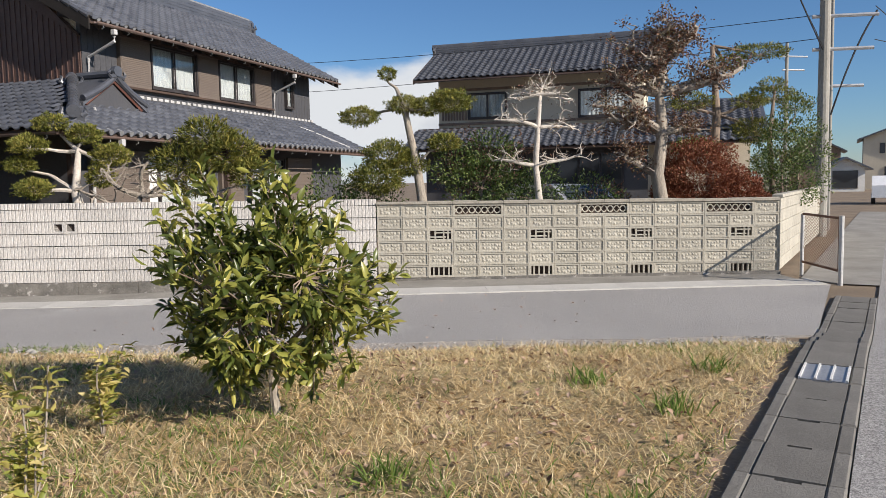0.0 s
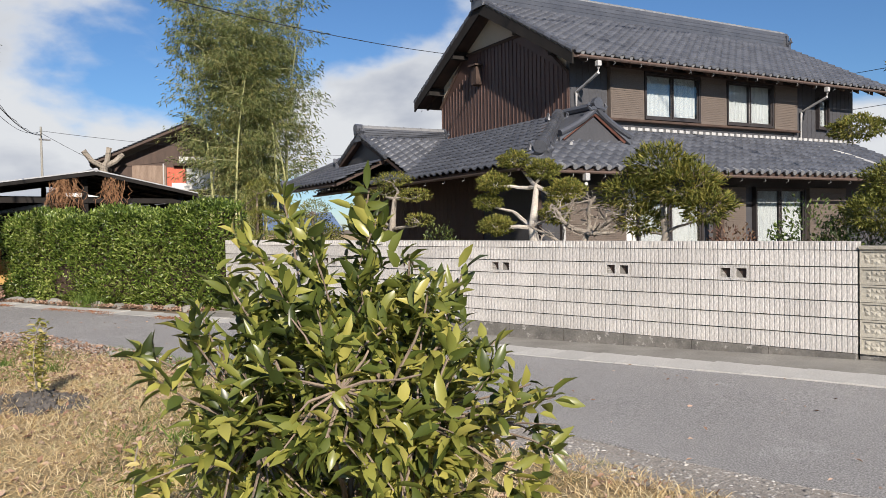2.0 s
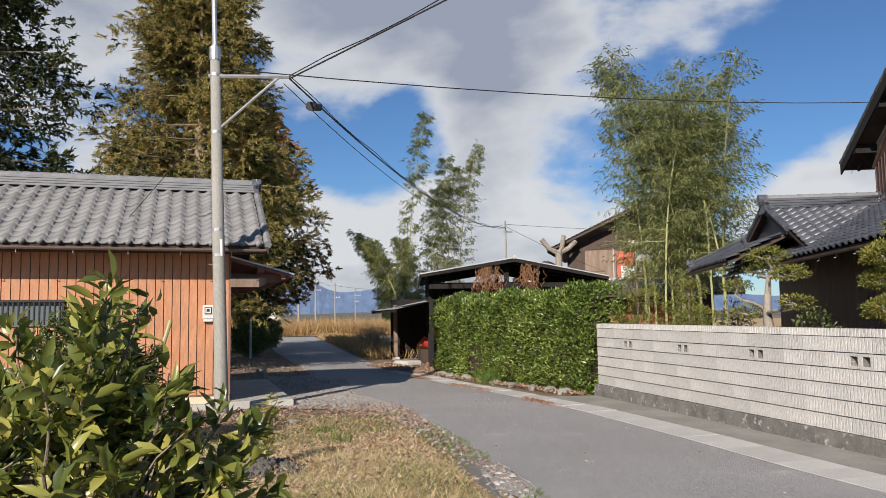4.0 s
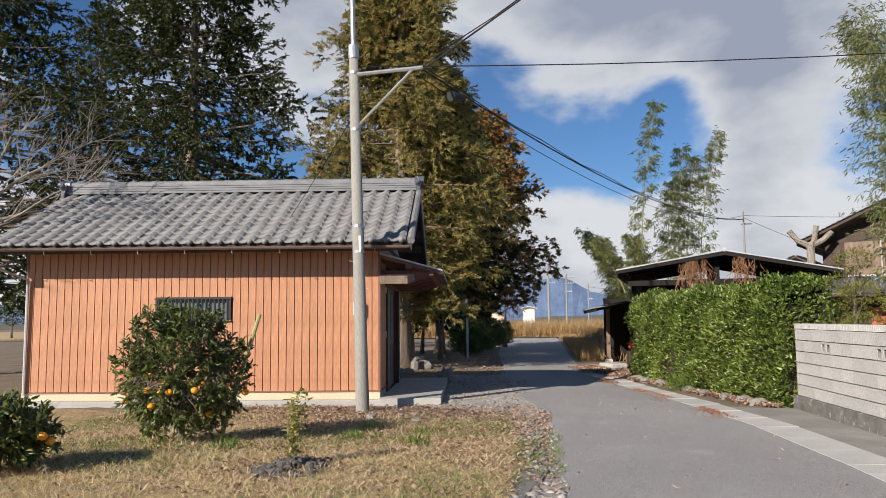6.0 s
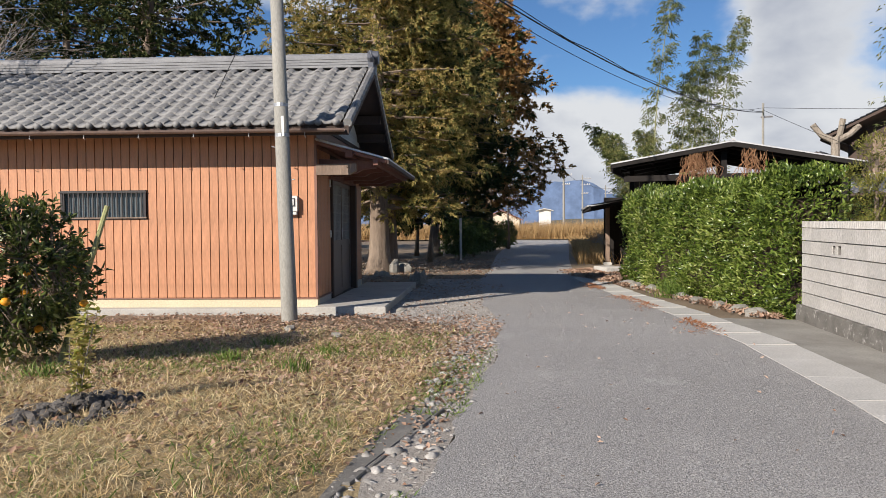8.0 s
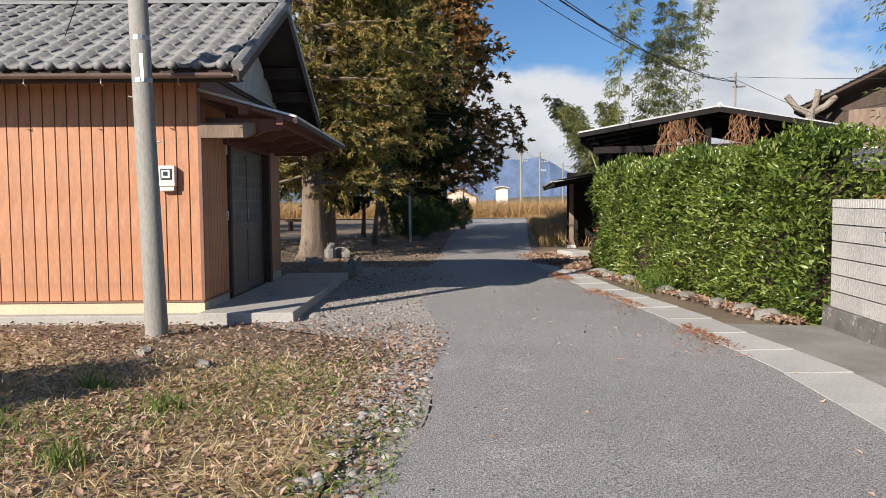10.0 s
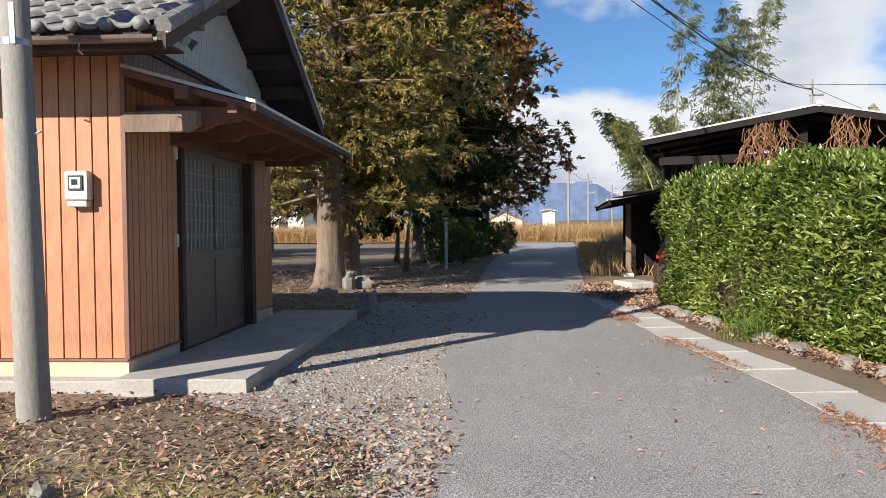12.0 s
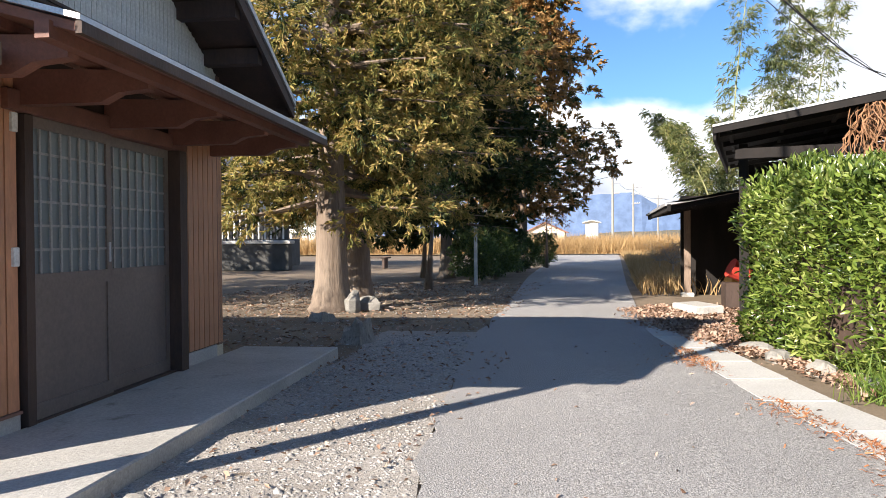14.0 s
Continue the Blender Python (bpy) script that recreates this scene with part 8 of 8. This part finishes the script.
stump("low grey weathered tree stump on bare earth", G(-19.75, 5.05), 0.19, 0.30, 1)
stump("rotting low tree stump near the cedar", G(-22.4, 3.5), 0.2, 0.14, 2)
for x, y, rx, ry, rz, lab in ((-24.4, 3.75, .34, .22, .2, "pale angular stone at the cedar's foot"), (-24.0, 3.55, .18, .16, .3, "upright pale stone by the cedar"), (-13.4, 5.95, .09, .07, .05, "small stone in the leaf litter"), (-11.0, 4.9, .10, .08, .05, "small stone in the leaf litter"), (-10.5, 5.7, .16, .06, .04, "flat broken stone in the leaf litter")):
    st2 = thing("stone", lab, "stone", pose(*G(x, y, rz * 0.4), 0, 0, rnd.uniform(0, 90)))
    part("stone", Geo().ball((0, 0, 0), rx, ry, rz, 8, 5, 0.2, rnd), CONC_DARK, st2)
mk = thing("marker_post", "slim white marker post at the lane's edge", "post", pose(*G(-33.0, 4.45)))
part("post", Geo().chamfer(-0.045, 0.045, -0.045, 0.045, -0.1, 1.75, 0.008), PIPE_W, mk)
for x, y, h, sd2 in ((-30.6, 3.5, 2.6, 221), (-37.5, 1.7, 3.0, 222), (-29.5, 1.4, 3.0, 223)):
    cloud_tree("young_tree", "thin young evergreen under the cedars", G(x, y), [(0, 0, -0.1), (0.1, 0.1, h * .4), (0.05, 0.2, h * .8)], 0.10, [((0, .2, h), (.9, .9, .6)), ((.6, 0, h * 1.2), (.8, .8, .6))], L_SHRUB, (0.09, 0.04), 1500, sd2, BARK)
bench = thing("bench", "low dark timber bench under the trees", "bench", pose(-46, -3.2, -0.2, 0, 0, 80))
part("seat", Geo().chamfer(-1.2, 1.2, -0.25, 0.25, 0.5, 0.58, 0.01), WOOD_DARK, bench)
for x in (-1, 1):
    part("leg", Geo().chamfer(x - 0.06, x + 0.06, -0.2, 0.2, 0, 0.5, 0.01), WOOD_DARK, bench)
lowtrees = random.Random(231)
for k in range(9):
    cloud_tree("distant_tree", "distant low tree beyond the shrine ground", (-70 - lowtrees.uniform(0, 30), -14 - 6 * k, -0.2), [(0, 0, -0.1), (0, 0, 1.5), (0, 0, 3)], 0.15, [((0, 0, 3.2), (2.2, 2.2, 1.5)), ((1, 1, 4.2), (1.6, 1.6, 1.2))], L_SHRUB if k % 2 else L_CEDAR_G, (0.3, 0.14), 260, 240 + k, BARK)

# rough verge beyond the lean-to
rng = np.random.default_rng(261)
n = 6500
vx = rng.uniform(-74, -29, n)
vy = np.interp(vx, [-130, -62, -33], [9.8, 9.3, 8.95]) + 0.25 + np.abs(rng.normal(0, 1.3, n))
verge_reeds = new("verge_grass", leaves(rng, np.stack([vx, vy, np.full(n, -0.22)], 1), np.stack([rng.normal(0, .35, n), rng.normal(0, .35, n), np.ones(n)], 1), 0.5, 0.03, L_REED, "verge_grass", strip=True, jitter=0.2))
tagged(verge_reeds, "dry grass and weeds on the lane's verge", "grass", kind="stuff")
for x, y, sd2 in ((-37.0, 10.6, 262), (-40.5, 10.4, 263), (-44.0, 11.2, 264)):
    limbed_tree("bare_shrub", "grey twiggy winter shrub on the lane's verge", G(x, y), [(0, 0, -0.1), (0, 0, .2), (0.05, 0, .5)], 0.05, [(-.5, .1, .9), (.4, -.3, 1.0), (.1, .5, 1.1), (-.2, -.5, .8), (.5, .4, .7)], L_REED, (0.06, 0.03), 3, sd2, BARK_GREY, 0.45)

# dead vines on the barn
vines = thing("dead_vines", "tangled brown dead vines hanging from the barn roof", "vines", BM)
g, rnd = Geo(), random.Random(251)
for cx, w, n2 in ((-0.85, 0.26, 85), (0.5, 0.22, 45)):
    for _ in range(n2):
        x, y = cx + rnd.gauss(0, w * 0.6), -0.15 + rnd.gauss(0, 0.12)
        z = 3.15 - 0.17 * abs(x)
        pts = [(x, y, z)]
        for _ in range(6):
            x, y, z = x + rnd.gauss(0, 0.07), y + rnd.gauss(0, 0.05), z - rnd.uniform(0.06, 0.2)
            pts.append((x, y, z))
        g.tube(pts, [0.009] * 5 + [0.006, 0.003], 3, False)
tagged(part("tendril_mass", g, surface("dead_vine", (0.24, 0.12, 0.06), (0.34, 0.19, 0.10), 0.9, 9, 40, 0.1, 0.2), vines), kind="stuff")

# ---- loose ground cover ----
rng = np.random.default_rng(301)


def on_ground(x, y, dz=0.0):
    return np.array([gz(a, b) + dz for a, b in zip(x, y)])


def cover(name, label, category, x, y, length, width, mat, upmin, upmax, dz=0.004, strip=True, jitter=0.35):
    n = len(x)
    an = rng.uniform(0, 2 * math.pi, n)
    d = np.stack([np.cos(an), np.sin(an), rng.uniform(upmin, upmax, n)], 1)
    ob = new(name, leaves(rng, np.stack([x, y, on_ground(x, y, dz)], 1), d, length, width, mat, name, strip=strip, jitter=jitter))
    return tagged(ob, label, category, kind="stuff")


def scatter(n, x0, x1, y0, y1, keep):
    x, y = rng.uniform(x0, x1, n), rng.uniform(y0, y1, n)
    k = keep(x, y)
    return x[k], y[k]


def patchy(x, y, f, p):
    return 0.5 + 0.25 * (np.sin(x * f + p) * np.cos(y * f * 1.3 + p * 2) + np.sin((x + y) * f * 0.6 + p) + 0.0)


def in_lot(x, y):
    return (x < 1.30 + 0.59 * (y - 3.6)) & (y < np.where(x < -3, 7.42, 7.15) + 0.12 * np.sin(x * 3))


x, y = scatter(165000, -6.5, 3.2, 0.4, 7.3, lambda x, y: in_lot(x, y) & (rng.random(len(x)) < 0.25 + 0.9 * patchy(x, y, 1.9, 1)))
cover("dry_grass", "matted straw-coloured winter grass on the lot", "grass", x, y, 0.085, 0.0040, L_STRAW, 0.0, 0.45)
x, y = scatter(60000, -6.5, 3.2, 0.4, 7.2, lambda x, y: in_lot(x, y) & (patchy(x, y, 5.3, 1) * 0.6 + patchy(x, y, 2.1, 4) * 0.55 + rng.normal(0, .08, len(x)) > 0.66))
cover("dry_grass", "pale dry grass standing in tufts on the lot", "grass", x, y, 0.13, 0.0045, L_STRAW, 0.15, 0.9)
x, y = scatter(60000, -11.8, -6, -1.0, 7.3, lambda x, y: in_lot(x, y) & (rng.random(len(x)) < (0.2 + 0.8 * patchy(x, y, 1.6, 2)) * np.clip((x + 12) / 3, 0.1, 1)))
cover("dry_grass", "matted straw-coloured grass nearer the shed", "grass", x, y, 0.11, 0.0055, L_STRAW, 0.0, 0.4)
x, y = scatter(46000, -11, 3.0, 0.5, 7.2, lambda x, y: in_lot(x, y) & (patchy(x, y, 1.7, 5) + 0.14 * np.clip((4.6 - y) / 2, -1, 1) * (x > -4) + rng.normal(0, .09, len(x)) > 0.57))
cover("green_grass", "green grass coming up in patches", "grass", x, y, 0.085, 0.007, L_GREEN_GRASS, 0.15, 0.9)
for k, (tx, ty) in enumerate(((0.75, 3.1), (0.3, 2.7), (1.4, 4.6), (-0.3, 3.6), (-8.9, 6.1), (-9.6, 5.2), (-8.2, 5.3), (-7.6, 6.2), (-6.9, 4.2), (-3.6, 5.5), (1.0, 5.3), (2.0, 5.6))):
    low_plant("grass_tuft", "fresh green grass tuft on the lot", G(tx, ty), 70, 0.16, 0.010, L_GREEN_GRASS, 400 + k, 0.22, 0.8)
x, y = scatter(40000, -12.9, -5.0, 0.5, 7.75, lambda x, y: (rng.random(len(x)) < np.clip((x + 13.6) / 2.2, 0.2, 1) * np.clip((-x - 4.6) / 4.0, 0.06, 1) * np.clip((y - 0.5) / 3.5, 0.25, 1) * (0.3 + 0.7 * patchy(x, y, 1.3, 3))))
cover("fallen_leaves", "brown fallen leaves strewn by the shed", "fallen leaves", x, y, 0.054, 0.028, L_FALLEN, -0.1, 0.4, 0.012, False)
x, y = scatter(5200, -6, 2.6, 0.5, 7.3, lambda x, y: in_lot(x, y) & (rng.random(len(x)) < patchy(x, y, 2.1, 7)))
cover("fallen_leaves", "scattered brown leaves on the dry turf", "fallen leaves", x, y, 0.06, 0.030, L_FALLEN, -0.1, 0.5, 0.02, False)
# along the hedge and the barn
t = rng.random(5200)
hx = HA.x + (HB.x - 4.5 - HA.x) * t
off = np.abs(rng.normal(0, 0.16, len(t))) + np.clip((-hx - 19.5) * 0.35, 0, 0.9) * rng.random(len(t))
hy = np.interp(hx, [-25, HB.x, HA.x], [9.7, HB.y + 0.05, HA.y + 0.05]) - off
cover("fallen_leaves", "drift of tan fallen leaves at the hedge's foot", "fallen leaves", hx, hy, 0.085, 0.042, L_FALLEN, -0.1, 0.6, 0.035, False)
x, y = scatter(7000, -26, -19.5, 8.9, 11.2, lambda x, y: (y > np.interp(x, [-26, -21.6, -19.5], [9.1, 9.3, 9.6])))
cover("fallen_leaves", "tan leaf litter in front of the lean-to", "fallen leaves", x, y, 0.08, 0.04, L_FALLEN, -0.1, 0.4, 0.02, False)
t = rng.random(6000)
nxp = -11.5 - t * 8.5
nyp = np.interp(nxp, [-21.6, -17.3, -14.5, -13, -11.5], [8.95, 9.65, 10.3, 10.5, 10.77]) - np.abs(rng.normal(0.0, 0.22, len(t))) * (0.4 + patchy(nxp, nxp, 2.2, 1)) + 0.12
keepn = rng.random(len(t)) < np.clip(patchy(nxp, nyp, 2.6, 4) * 1.5 - 0.6, 0.01, 1)
cover("cedar_needles", "rust-brown cedar needles swept along the gutter", "fallen needles", nxp[keepn], nyp[keepn], 0.06, 0.010, L_NEEDLE_FALL, -0.05, 0.25, 0.022)
x, y = scatter(5000, -34, -13, -1.5, 7.0, lambda x, y: ((y < 4.2) & (x < -18.5)) | ((x < -19) & (y < 6.6)))
cover("fallen_leaves", "thin leaf litter over the shrine ground", "fallen leaves", x, y, 0.09, 0.04, L_FALLEN, -0.1, 0.35, 0.0, False)
x, y = scatter(1200, -19, -9, 5.2, 7.3, lambda x, y: rng.random(len(x)) < 0.2 + 0.9 * patchy(x, y, 1.5, 6))
cover("fallen_leaves", "brown leaves blown over the gravel", "fallen leaves", x, y, 0.06, 0.03, L_FALLEN, -0.05, 0.35, 0.016, False)
x, y = scatter(900, -20, 2, 7.7, 10.9, lambda x, y: rng.random(len(x)) < 0.25)
cover("fallen_leaves", "few stray leaves on the asphalt", "fallen leaves", x, y, 0.05, 0.02, L_FALLEN, -0.05, 0.25, 0.02, False)


def pebbles(name, label, x, y, r, mat, dz=0.0):
    n = len(x)
    octa = np.array([(1, 0, 0), (0, 1, 0), (-1, 0, 0), (0, -1, 0), (0, 0, .75), (.6, .6, .35), (-.6, .6, .35), (-.6, -.6, .35), (.6, -.6, .35)], float)
    fc = np.array([(0, 1, 5), (1, 2, 6), (2, 3, 7), (3, 0, 8), (5, 1, 6), (6, 2, 7), (7, 3, 8), (8, 0, 5), (4, 5, 6), (4, 6, 7), (4, 7, 8), (4, 8, 5)])
    an = rng.uniform(0, 6.28, n)
    s = r * rng.lognormal(0, 0.35, n)
    v = octa[None] * rng.uniform(0.65, 1.25, (n, 9, 1)) * (s[:, None] * np.array([1.25, 0.85, 0.8])[None])[:, None, :]
    c, sn = np.cos(an)[:, None], np.sin(an)[:, None]
    vx, vy = v[..., 0] * c - v[..., 1] * sn, v[..., 0] * sn + v[..., 1] * c
    v = np.stack([vx + x[:, None], vy + y[:, None], v[..., 2] + on_ground(x, y, dz)[:, None]], -1).reshape(-1, 3)
    f = (fc[None] + (np.arange(n) * 9)[:, None, None]).reshape(-1, 3)
    return tagged(new(name, mesh_np(name, v, f, mat)), label, "gravel", kind="stuff")


def edge_y(x):
    xs, ys = zip(*NEAR_EDGE)
    return np.interp(x, xs, ys)


x, y = scatter(46000, -20.5, -8.5, 5.3, 7.95, lambda x, y: (y < edge_y(x) + rng.normal(0, .05, len(x))) & (y > 5.35 + 1.7 * np.clip((x + 13.4) / 1.8, 0, 1) + rng.normal(0, .18, len(x))) & (rng.random(len(x)) < 0.45 + 0.6 * patchy(x, y, 1.7, 8)))
pebbles("gravel", "pale crushed gravel between porch and lane", x, y, 0.0105, STONE, 0.006)
x, y = scatter(2600, -11, -3.5, 7.3, 7.9, lambda x, y: (y < edge_y(x)) & (patchy(x, y, 2.3, 2) > 0.42))
cover("green_grass", "low weeds between the drain channel and the asphalt", "grass", x, y, 0.07, 0.008, L_GREEN_GRASS, 0.2, 0.9)
x, y = scatter(260, -11, -3.5, 7.35, 7.9, lambda x, y: y < edge_y(x) - 0.03)
pebbles("gravel", "pale larger stones along the lane's ragged edge", x, y, 0.032, STONE, 0.004)
x, y = scatter(15000, -12, 3.4, 6.85, 7.85, lambda x, y: (y < edge_y(x) + rng.normal(0, .06, len(x))) & (y > np.where(x < -4, 7.45, 7.05) + rng.normal(0, .12, len(x))) & ((x > -3) | (rng.random(len(x)) < 0.5)))
pebbles("gravel", "loose gravel along the lane's edge", x, y, 0.0115, STONE, 0.005)
x, y = scatter(5000, -32, -14, 0.5, 6.8, lambda x, y: x < -18.3)
pebbles("gravel", "scattered grit on the bare shrine ground", x, y, 0.013, STONE)
x, y = scatter(1500, -20, 3, 7.6, 10.8, lambda x, y: rng.random(len(x)) < 0.3)
pebbles("gravel", "stray grit on the asphalt", x, y, 0.006, STONE, 0.012)
